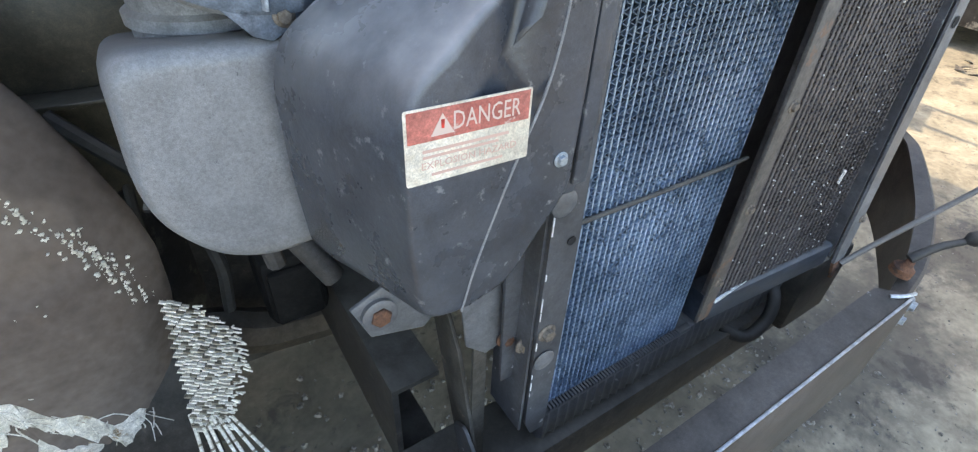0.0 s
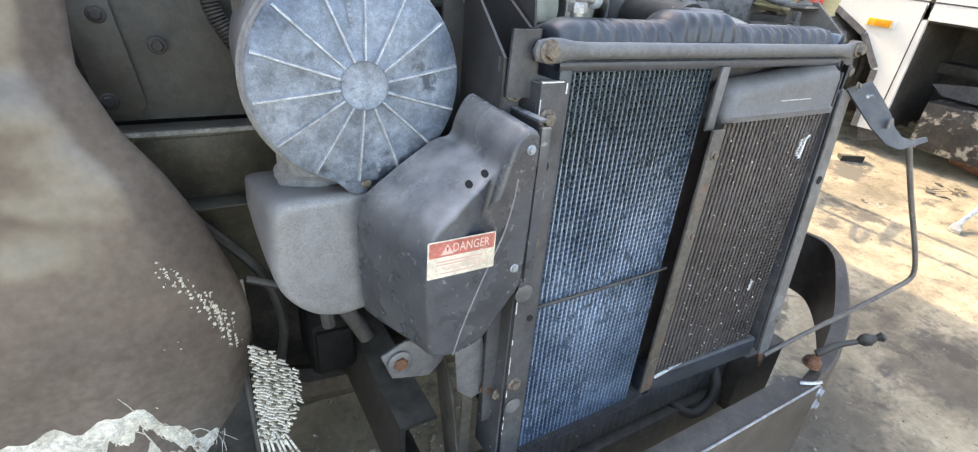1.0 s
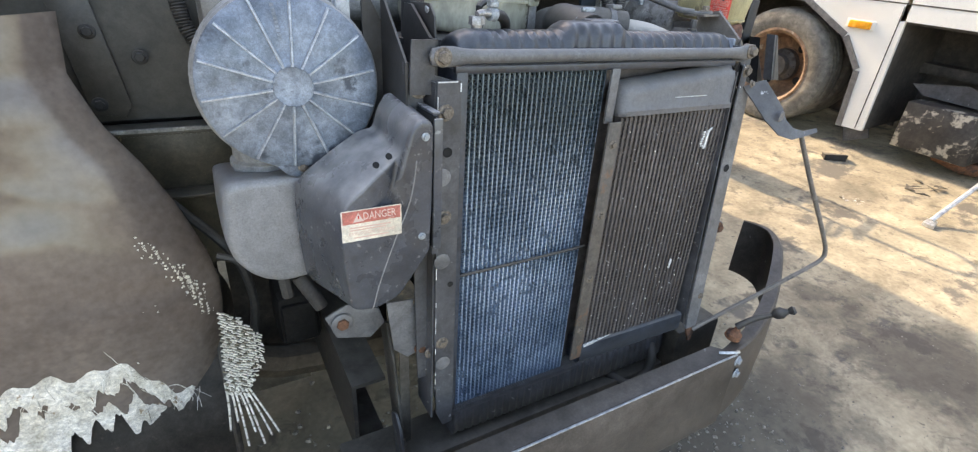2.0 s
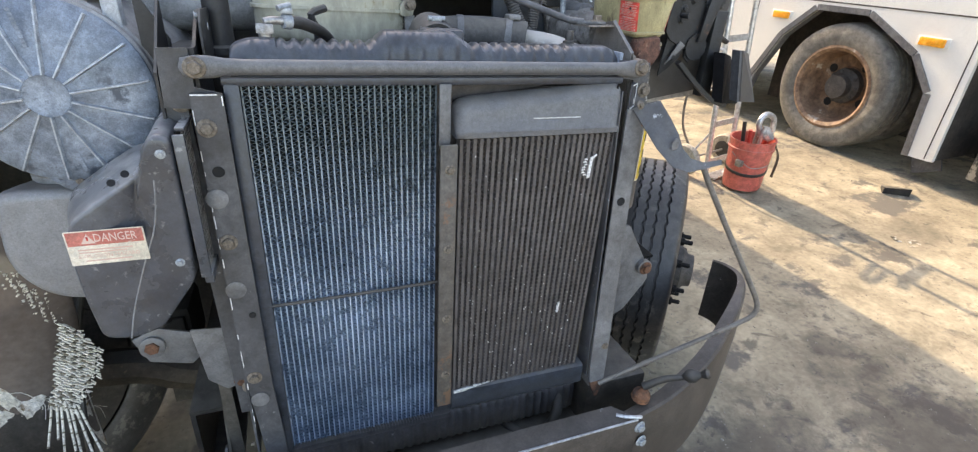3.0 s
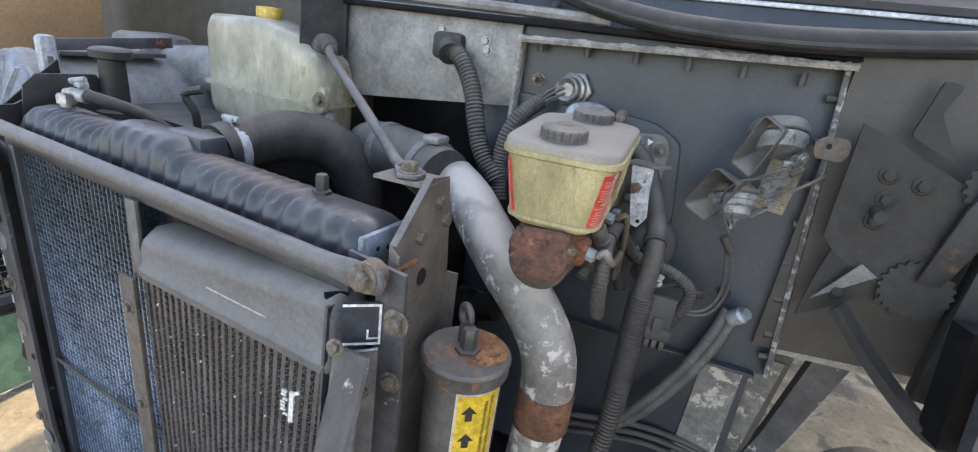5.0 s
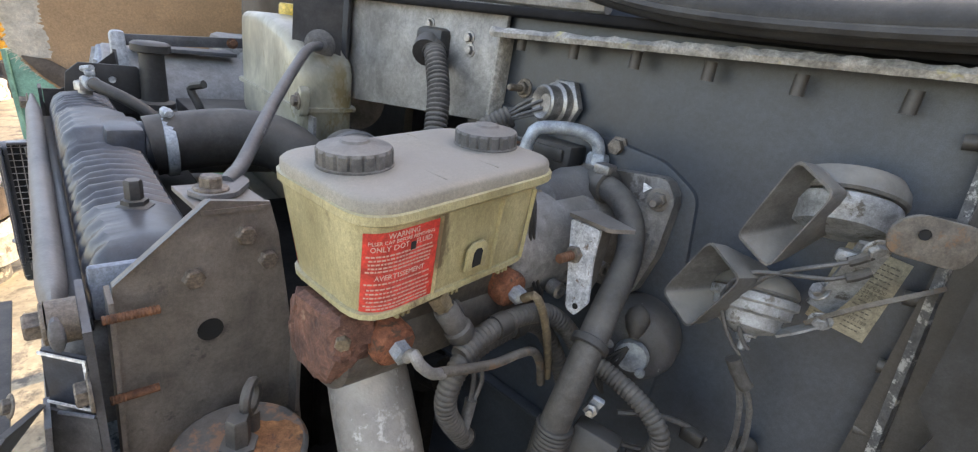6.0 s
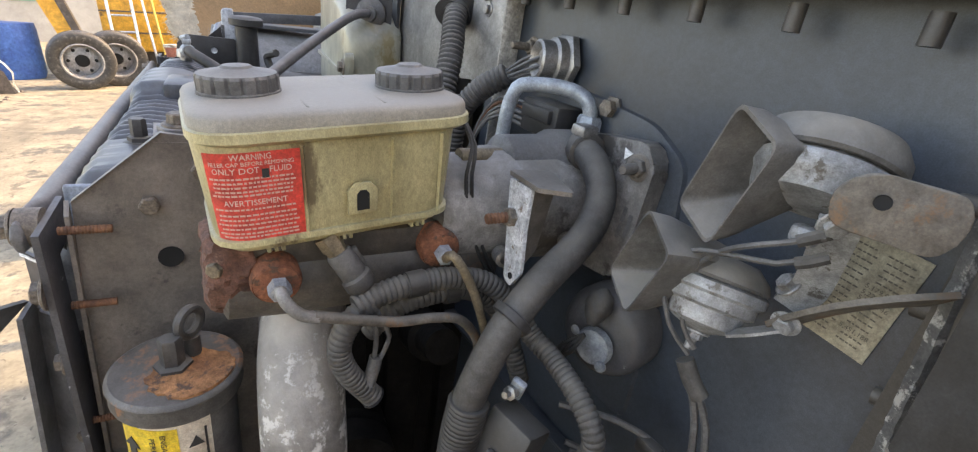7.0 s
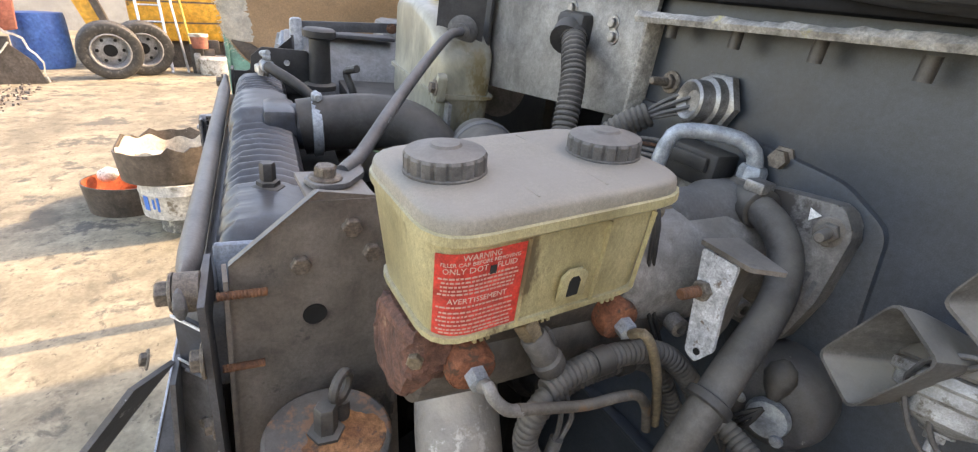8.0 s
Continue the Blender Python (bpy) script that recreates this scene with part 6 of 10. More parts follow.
    part("panel", prism(B(), [(0.672, 1.662), (1.020, 1.692), (1.024, 1.835), (0.672, 1.835)], "y", 0.880, 0.886, 0.001), M_LIGHTPANEL, lp)
    part("dark_post", rings(B(), [[(0.652, 0.792, z), (0.688, 0.858, z), (0.684, 0.860, z), (0.648, 0.794, z)] for z in (1.622, 1.835)]), M_BLACK, lp, "dark steel post")
    part("post_return", box(B(), (0.615, 0.866, 1.60), (0.690, 0.872, 1.835), 0.001), M_BLACK, lp)
    for x, z in ((0.962, 1.79), (0.966, 1.775), (0.88, 1.80)):
        bolt(lp, (x, 0.880, z), (0, -1, 0), 0.006, M_STEEL)
    gr = start("grommet", (0.69, 0.83, 1.735), "round grey rubber grommet holding the stay rod", "grommet")
    part("ring", lathe(B(), (0.6725, 0.829, 1.743), (0.875, -0.484, 0), [(0.024, 0), (0.024, 0.008), (0.018, 0.012), (0.012, 0.013), (0.012, 0.030), (0.007, 0.031)], 24), M_CAP, gr)
    st = start("stay_rod", (1.04, 0.54, 1.63), "grey steel stay rod from engine cover to radiator bracket", "rod")
    part("rod", sweep(B(), [(0.690, 0.819, 1.743), (0.706, 0.806, 1.742), (0.730, 0.775, 1.734), (0.86, 0.672, 1.687), (0.975, 0.585, 1.640), (0.990, 0.572, 1.635), (1.010, 0.556, 1.632)], 0.0070, 10, 0.01), M_RAIL, st)
    part("flat_end", prism(B(), rounded([(0.983, 0.578), (1.001, 0.552), (1.024, 0.518), (1.046, 0.526), (1.044, 0.552), (1.014, 0.576)], 0.006), "z", 1.629, 1.634, 0.001), M_COOLER, st)
    bolt(st, (1.029, 0.537, 1.634), (0, 0, 1), 0.0095, M_BOLT, tall=1.0)
    return ob


def bracket_right():
    ob = start("mounting_bracket", (1.07, 0.50, 1.40), "brown-grey sheet steel bracket plate with bolts and round hole", "bracket", "radiator mounting brackets")
    outline = [(0.457, 1.578), (0.522, 1.636), (0.572, 1.630), (0.580, 1.600), (0.602, 1.45), (0.617, 1.30), (0.602, 1.15), (0.447, 1.15), (0.453, 1.42)]
    part("plate", prism(B(), outline, "x", 1.058, 1.063), M_BRACKET, ob)
    bm = rings(B(), [[(1.063, 0.462, 1.583), (1.0665, 0.462, 1.583), (1.0665, 0.4565, 1.578), (1.063, 0.4565, 1.578)], [(1.063, 0.524, 1.638), (1.0665, 0.524, 1.638), (1.0665, 0.520, 1.634), (1.063, 0.520, 1.634)]])
    part("fold", bm, M_COOLER, ob)
    part("top_fold", box(B(), (0.995, 0.517, 1.624), (1.064, 0.572, 1.628)), M_BRACKET, ob)
    part("rear_flange", box(B(), (1.063, 0.594, 1.18), (1.078, 0.598, 1.50)), M_BRACKET, ob)
    for y, z in ((0.510, 1.572), (0.551, 1.603), (0.570, 1.577)):
        bolt(ob, (1.063, y, z), (1, 0, 0), 0.0085, M_BOLT, washer=False, tall=0.8)
    hole(ob, (1.0632, 0.522, 1.520), (1, 0, 0), 0.0105)
    for x, z, L in ((1.074, 1.557, 0.036), (1.074, 1.487, 0.032), (1.074, 1.36, 0.030), (1.072, 1.30, 0.022)):
        r = 0.0038
        bm = sweep(B(), [(x, 0.447, z), (x + 0.001, 0.447 + L, z)], r, 10, 0.0012, rad=lambda s, T: r * (1 - 0.16 * (0.5 + 0.5 * math.cos(2 * math.pi * s / 0.0024))))
        part("threaded_stud", bm, M_RUST, ob, "rusty threaded stud")
    part("front_lip", prism(B(), [(1.061, 1.578), (1.072, 1.568), (1.074, 1.16), (1.061, 1.16)], "y", 0.452, 0.4555), M_BRACKET, ob)
    CUR[0] = TRUCK
    fl = start("channel_post", (1.13, 0.45, 1.0), "tall grey steel channel post beside the cooler", "post")
    part("web", rings(B(), [[(1.092 - (1.491 - z) * 0.02, 0.4165 - (1.491 - z) * 0.068, z), (1.120, 0.4435, z), (1.117, 0.4435, z), (1.089 - (1.491 - z) * 0.02, 0.4175 - (1.491 - z) * 0.068, z)] for z in (0.85, 1.20, 1.491)]), M_RAILR, fl, "scuffed black web")
    part("inner_wall", rings(B(), [[(1.066, 0.424, z), (1.078, 0.4435, z), (1.074, 0.4435, z), (1.062, 0.425, z)] for z in (1.30, 1.545)]), M_DARK, fl)
    part("rim", sweep(B(), [(1.099, 0.422, 1.491), (1.120, 0.443, 1.493)], 0.0016, 6), M_EDGE, fl, "bare metal rim")
    for k, z in enumerate((1.44, 1.35, 1.27)):
        bolt(fl, (1.112 + 0.001 * k, 0.4335, z), (0.72, -0.69, 0), 0.006, M_BOLT, washer=False)
    part("front_flange", prism(B(), [(1.075, 1.590), (1.146, 1.585), (1.150, 1.42), (1.148, 0.95), (1.114, 0.95), (1.112, 1.552), (1.075, 1.556)], "y", 0.444, 0.449), M_RAIL, fl, "grey folded front flange")
    part("spacer", cyl(B(), (1.112, 0.4435, 1.578), (1.112, 0.4265, 1.578), 0.016, 16), M_BOLT, fl, "brown rusty spacer")
    bolt(fl, (1.140, 0.4438, 1.532), (0, -1, 0), 0.010, M_BOLT)
    bolt(fl, (1.138, 0.4438, 1.460), (0, -1, 0), 0.008, M_BOLT)
    bolt(fl, (1.137, 0.4438, 1.250), (0, -1, 0), 0.008, M_BOLT)
    sp = start("side_bracket", (1.25, 0.5, 0.95), "dark bent bracket with a large rusty bolt beside the wheel", "bracket")
    part("plate", prism(B(), rounded([(1.170, 1.17), (1.225, 1.19), (1.30, 1.07), (1.315, 1.02), (1.25, 0.93), (1.17, 0.90)], 0.01), "y", 0.512, 0.519, 0.001), M_RAILR, sp)
    part("bush", lathe(B(), (1.288, 0.510, 1.064), (0, -1, 0), [(0.021, 0), (0.021, 0.012), (0.017, 0.014)], 20), M_RAILR, sp)
    bolt(sp, (1.288, 0.497, 1.064), (0, -1, 0), 0.012, M_RUST)
    part("side_plate", prism(B(), [(0.457, 1.10), (0.60, 1.12), (0.62, 1.0), (0.50, 0.86), (0.457, 0.90)], "x", 1.168, 1.173), M_RAILR, sp)
    return ob


def canister():
    ob = start("hood_lift_canister", (1.178, 0.515, 1.25), "dark canister with rust-blistered cap, yellow caution label beside the bracket", "canister")
    c = Vector((1.176, 0.517, 0))
    part("barrel", lathe(B(), (c.x, c.y, 1.225), (0, 0, 1), [(0.038, 0), (0.044, 0.006), (0.044, 0.205), (0.042, 0.208)], 40), M_CANISTER, ob)
    cap = part("cap", lathe(B(), (c.x, c.y, 1.432), (0, 0, 1), [(0.044, -0.002), (0.0505, 0.001), (0.0515, 0.004), (0.0510, 0.016), (0.0525, 0.019), (0.0515, 0.0215), (0.049, 0.023), (0.047, 0.0225), (0.020, 0.024), (0.004, 0.0245)], 40), M_CANCAP, ob, "dark cap flaking to orange rust")
    rs = random.Random(5)
    for name, mid, rx, ry, top in (("blister", (0.014, 0.014), 0.030, 0.034, 1.4572), ("blister", (0.036, 0.026), 0.009, 0.013, 1.4578)):
        edge = [(c.x + mid[0] + rx * k * math.cos(a), c.y + mid[1] + ry * k * math.sin(a)) for a, k in ((2 * math.pi * i / 40, 1 + rs.uniform(-0.09, 0.07)) for i in range(40))]
        edge = [(x, y) if math.hypot(x - c.x, y - c.y) < 0.0475 else (c.x + (x - c.x) * 0.0475 / math.hypot(x - c.x, y - c.y), c.y + (y - c.y) * 0.0475 / math.hypot(x - c.x, y - c.y)) for x, y in edge]
        part(name, prism(B(), edge, "z", 1.4530, top), M_BLISTER, cap, "orange rust where the paint peeled")
    bm = lathe(B(), (c.x + 0.002, c.y - 0.002, 1.456), (0, 0, 1), [(0.015, 0), (0.015, 0.004), (0.0095, 0.005), (0.0095, 0.028), (0.008, 0.030)], 6)
    part("square_plug", bm, M_CANISTER, cap)
    bm = B()
    o = Vector((c.x - 0.012, c.y + 0.012, 1.456))
    cyl(bm, o, o + Vector((0, 0, 0.020)), 0.007, 10)
    n = 24
    ctr = o + Vector((0, 0, 0.034))
    ax, az = Vector((0.8, -0.6, 0)), Vector((0, 0, 1))
    nn = ax.cross(az)
    rings(bm, [[ctr + (ax * math.cos(t) + az * math.sin(t)) * (0.0125 + 0.004 * math.cos(k)) + nn * 0.0045 * math.sin(k) for k in [2 * math.pi * j / 8 for j in range(8)]] for t in [2 * math.pi * i / n for i in range(n + 1)]], True, False)
    part("lift_eye", bm, M_CANISTER, cap, "dark ring eye")
    lab = start("caution_label", (1.22, 0.49, 1.30), "yellow caution label with black arrows wrapped round the canister", "label")

    def patch(a0, a1, z0, z1, r):
        loops = []
        for i in range(13):
            a = a0 + (a1 - a0) * i / 12
            e = Vector((math.cos(a), math.sin(a), 0))
            loops.append([(c.x + e.x * r, c.y + e.y * r, z0), (c.x + e.x * r, c.y + e.y * r, z1), (c.x + e.x * (r - 0.0006), c.y + e.y * (r - 0.0006), z1), (c.x + e.x * (r - 0.0006), c.y + e.y * (r - 0.0006), z0)])
        return rings(B(), loops)
    part("backing", patch(-1.22, 0.58, 1.300, 1.429, 0.0448), M_CREAM, lab, "cream paper border")
    part("yellow_field", patch(-1.15, 0.01, 1.304, 1.425, 0.0453), M_YELLOWLABEL, lab)

    def spot(a, z):
        e = Vector((math.cos(a), math.sin(a), 0))
        return frame_m((c.x + e.x * 0.0457, c.y + e.y * 0.0457, z), (-e.y, e.x, 0), (0, 0, 1)) @ pose(0, 0, 0, 0, 0, 0)
    for z in (1.326, 1.364, 1.402):
        m = spot(-0.85, z)
        part("arrow", plate_m([(-0.004, -0.009), (0.004, -0.009), (0.004, 0.001), (0.009, 0.001), (0, 0.011), (-0.009, 0.001), (-0.004, 0.001)], 0.0007, m), M_LABELINK, lab, "black arrow")
    turn = pose(0, 0, 0, 0, 0, -90)
    writing("wording", "CAUTION", 0.013, spot(0.29, 1.362) @ turn, M_LABELINK, lab, width=0.056)
    part("warning_triangle", plate_m([(0.030, -0.006), (0.030, 0.006), (0.041, 0)], 0.0006, spot(0.29, 1.366)  @ pose(0, 0.026, 0, 0, 0, 90) @ pose(-0.02, 0, 0)), M_LABELINK, lab)
    writing("wording", "ENGAGE HOOD PROP ROD BEFORE", 0.0062, spot(-0.23, 1.3645) @ turn, M_LABELINK, lab, width=0.112)
    writing("wording", "PERFORMING SERVICE WORK", 0.0062, spot(-0.42, 1.3645) @ turn, M_LABELINK, lab, width=0.105)
    bars("small_print", [(-0.055, 0.055, -0.0005, 0.002)], spot(0.47, 1.3645) @ turn, M_LABELINK, lab)
    return ob


def charge_pipe():
    ob = start("charge_pipe", (1.23, 0.60, 0.95), "oxidised alloy intake pipe bending down with rusty clamp", "pipe")
    part("elbow", sweep(B(), [(1.00, 0.765, 1.585), (1.06, 0.715, 1.578), (1.115, 0.672, 1.556), (1.168, 0.642, 1.527), (1.210, 0.630, 1.497), (1.240, 0.627, 1.458), (1.252, 0.627, 1.42), (1.254, 0.627, 1.39)], 0.0355, 28, 0.012), M_PIPEDARK, ob, "dull dusty upper elbow")
    part("lower_pipe", sweep(B(), [(1.254, 0.627, 1.40), (1.254, 0.627, 1.33), (1.249, 0.624, 1.20), (1.239, 0.620, 1.05), (1.225, 0.615, 0.92)], 0.0345, 28, 0.02), M_PIPE, ob, "flaking white-oxide lower pipe")
    part("hose_sleeve", lathe(B(), (1.254, 0.627, 1.335), (0, 0, 1), [(0.0370, 0), (0.0380, 0.002), (0.0380, 0.055), (0.0370, 0.057)], 30), M_RUST, ob, "rusty band clamp")
    part("hose_sleeve", lathe(B(), (1.2455, 0.622, 1.150), (0.03, 0.01, 1), [(0.0370, 0), (0.0380, 0.002), (0.0380, 0.04), (0.0370, 0.042)], 30), M_RUST, ob, "rusty band clamp")
    bm = B()
    box(bm, (1.195, 0.578, 1.165), (1.225, 0.592, 1.177), 0.003)
    cyl(bm, (1.185, 0.583, 1.171), (1.235, 0.578, 1.171), 0.005, 8)
    part("clamp_screw", bm, M_ZINC, ob, "bright clamp screw")
    hs = start("intake_hose", (0.9, 0.74, 1.59), "thick grey dusty rubber hose with clamp bands", "hose")
    part("hose", sweep(B(), [(0.770, 0.815, 1.560), (0.800, 0.800, 1.588), (0.850, 0.785, 1.597), (0.93, 0.765, 1.598), (1.00, 0.735, 1.592)], 0.046, 28, 0.012, rad=lambda s, L: 0.046 if s > 0.04 else 0.046 - 0.02 * (1 - s / 0.04) ** 2), M_HOSE, hs)
    for p, q in (((0.845, 0.787, 1.597), (0.862, 0.783, 1.597)), ((0.955, 0.755, 1.597), (0.972, 0.748, 1.596))):
        p, q = Vector(p), Vector(q)
        part("band", lathe(B(), p, q - p, [(0.0475, 0), (0.0485, 0.001), (0.0485, 0.015), (0.0475, 0.016)], 30), M_RAILR, hs, "pale clamp band")
    part("band_lug", box(B(), (0.955, 0.73, 1.640), (0.985, 0.765, 1.652), 0.004), M_LIGHTPANEL, hs)
    return ob


def hoses_by_radiator():
    ob = start("radiator_hose", (0.73, 0.65, 1.6), "thick black upper radiator hose bending behind the tank", "hose")
    part("hose", sweep(B(), [(0.734, 0.545, 1.599), (0.737, 0.60, 1.608), (0.746, 0.655, 1.613), (0.770, 0.705, 1.605), (0.805, 0.738, 1.570), (0.828, 0.752, 1.50), (0.830, 0.755, 1.40)], 0.040, 28, 0.012), M_RUBBER, ob)
    part("clamp", lathe(B(), (0.7352, 0.560, 1.600), (0.04, 1, 0.04), [(0.0405, 0), (0.0418, 0.001), (0.0418, 0.013), (0.0405, 0.014)], 30), M_ZINC, ob, "bright screw clamp")
    bm = box(B(), (0.728, 0.560, 1.6405), (0.747, 0.574, 1.6495), 0.002)
    cyl(bm, (0.722, 0.567, 1.6460), (0.754, 0.567, 1.6460), 0.0046, 10)
    part("clamp_screw", bm, M_ZINC, ob)
    sm = start("vent_hose", (0.50, 0.52, 1.6), "small black vent hose with bright clamp", "hose")
    part("hose", sweep(B(), [(0.470, 0.506, 1.636), (0.500, 0.520, 1.632), (0.535, 0.560, 1.612), (0.555, 0.60, 1.575), (0.56, 0.64, 1.53)], 0.0098, 12), M_RUBBER, sm)
    part("clamp", lathe(B(), (0.468, 0.5052, 1.636), (0.9, 0.35, -0.08), [(0.0105, 0), (0.0118, 0.001), (0.0118, 0.013), (0.0105, 0.014)], 18), M_ZINC, sm, "bright screw clamp")
    bm = box(B(), (0.465, 0.500, 1.647), (0.484, 0.514, 1.656), 0.002)
    cyl(bm, (0.462, 0.499, 1.655), (0.481, 0.510, 1.660), 0.005, 8)
    part("clamp_screw", bm, M_ZINC, sm)
    nk = start("filler_tube", (0.364, 0.609, 1.55), "black plastic filler tube with round cap", "filler")
    part("tube", lathe(B(), (0.364, 0.609, 1.575), (0, 0, 1), [(0.033, 0), (0.033, 0.010), (0.0225, 0.014), (0.0205, 0.105)], 24), M_BLACK, nk)
    part("cap", lathe(B(), (0.364, 0.609, 1.676), (0, 0, 1), [(0.026, 0), (0.033, 0.003), (0.033, 0.015), (0.028, 0.019), (0.010, 0.021)], 16), M_BLACK, nk)
    bk = start("cross_member", (0.45, 0.72, 1.55), "black steel cross member behind the radiator", "beam")
    part("beam", box(B(), (0.20, 0.66, 1.545), (0.62, 0.80, 1.575), 0.003), M_BLACK, bk)
    plate = part("end_plate", prism(B(), [(0.470, 1.56), (0.480, 1.632), (0.500, 1.650), (0.585, 1.648), (0.606, 1.622), (0.606, 1.56)], "x", 0.350, 0.354, 0.001), M_BLACK, bk, "black plate with a round hole")
    hole(plate, (0.3542, 0.546, 1.622), (1, 0, 0), 0.006, material=M_EDGE)
    part("lever", sweep(B(), [(0.525, 0.655, 1.575), (0.528, 0.650, 1.610), (0.518, 0.640, 1.640), (0.545, 0.655, 1.652)], 0.007, 8), M_BLACK, bk)
    ac = start("air_duct", (0.2, 0.9, 1.60), "grey round air duct behind the cross member", "duct")
    part("duct", sweep(B(), [(0.10, 0.86, 1.62), (0.25, 0.88, 1.64), (0.45, 0.90, 1.645), (0.60, 0.92, 1.64)], 0.055, 24, 0.03), M_AIRBODY, ac)
    part("elbow_box", box(B(), (0.02, 0.78, 1.55), (0.14, 0.92, 1.70), 0.02), M_LIGHTPANEL, ac, "pale elbow box")
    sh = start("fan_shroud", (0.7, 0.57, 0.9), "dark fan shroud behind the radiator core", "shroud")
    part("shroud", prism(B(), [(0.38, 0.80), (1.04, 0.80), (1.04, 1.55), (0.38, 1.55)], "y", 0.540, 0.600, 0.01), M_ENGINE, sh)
    # added tray that hides the light floor and darkens the bay
    sd = start("bay_darkening_tray", (1.2, 0.78, 0.98), "near-black tray added to darken the engine bay floor", "shield")
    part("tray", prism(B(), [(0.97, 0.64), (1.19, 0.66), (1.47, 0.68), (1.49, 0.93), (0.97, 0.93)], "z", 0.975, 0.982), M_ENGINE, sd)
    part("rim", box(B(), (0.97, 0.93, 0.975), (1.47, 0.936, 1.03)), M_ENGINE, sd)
    en = start("engine_block", (0.73, 0.8, 0.75), "grimy engine block painted near black for the bay's shade", "engine")
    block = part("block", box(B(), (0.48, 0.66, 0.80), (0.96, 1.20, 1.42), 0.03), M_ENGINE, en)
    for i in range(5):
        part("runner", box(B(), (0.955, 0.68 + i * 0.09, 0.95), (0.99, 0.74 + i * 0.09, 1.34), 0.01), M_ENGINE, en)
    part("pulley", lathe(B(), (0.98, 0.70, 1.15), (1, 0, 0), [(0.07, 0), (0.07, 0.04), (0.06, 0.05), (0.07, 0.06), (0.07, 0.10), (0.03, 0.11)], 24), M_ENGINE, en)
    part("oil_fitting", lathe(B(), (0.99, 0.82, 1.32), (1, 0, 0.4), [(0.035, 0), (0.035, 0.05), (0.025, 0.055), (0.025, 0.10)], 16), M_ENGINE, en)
    return ob


def expansion_tank():
    ob = start("expansion_tank", (0.54, 0.78, 1.56), "long olive coolant tank with moulded seam and yellow cap", "tank")
    def ring_at(x, sy, z0, z1, y=0.785):
        pts = rounded([(y - sy, z0), (y + sy, z0), (y + sy, z1), (y - sy, z1)], 0.02, 4)
        return [(x, p[0], p[1]) for p in pts]
    loops = [ring_at(0.385, 0.03, 1.60, 1.72), ring_at(0.392, 0.045, 1.585, 1.75), ring_at(0.41, 0.052, 1.575, 1.765), ring_at(0.52, 0.052, 1.565, 1.770), ring_at(0.62, 0.050, 1.562, 1.752), ring_at(0.672, 0.046, 1.562, 1.718), ring_at(0.684, 0.040, 1.57, 1.70), ring_at(0.688, 0.028, 1.59, 1.68)]
    part("tank", rings(B(), loops), M_EXPTANK, ob, "", 60)
    part("seam", prism(B(), rounded([(0.380, 0.728), (0.693, 0.732), (0.693, 0.838), (0.380, 0.842)], 0.02, 4), "z", 1.634, 1.641, 0.002), M_EXPTANK, ob, "moulded seam")
    part("ear", prism(B(), rounded([(0.676, 1.628), (0.704, 1.630), (0.710, 1.672), (0.700, 1.678), (0.676, 1.650)], 0.006), "y", 0.730, 0.745, 0.002), M_EXPTANK, ob)
    bolt(ob, (0.697, 0.730, 1.653), (0, -1, 0), 0.009, M_BOLT)
    part("cap", lathe(B(), (0.500, 0.795, 1.766), (0, 0, 1), [(0.020, 0), (0.024, 0.004), (0.024, 0.018), (0.022, 0.022), (0.006, 0.023)], 20), M_YELLOWCAP, ob, "yellow screw cap")
    part("bracket", prism(B(), [(0.690, 1.56), (0.712, 1.56), (0.712, 1.63), (0.690, 1.63)], "y", 0.75, 0.755), M_LIGHTPANEL, ob, "pale bracket strip")
    return ob


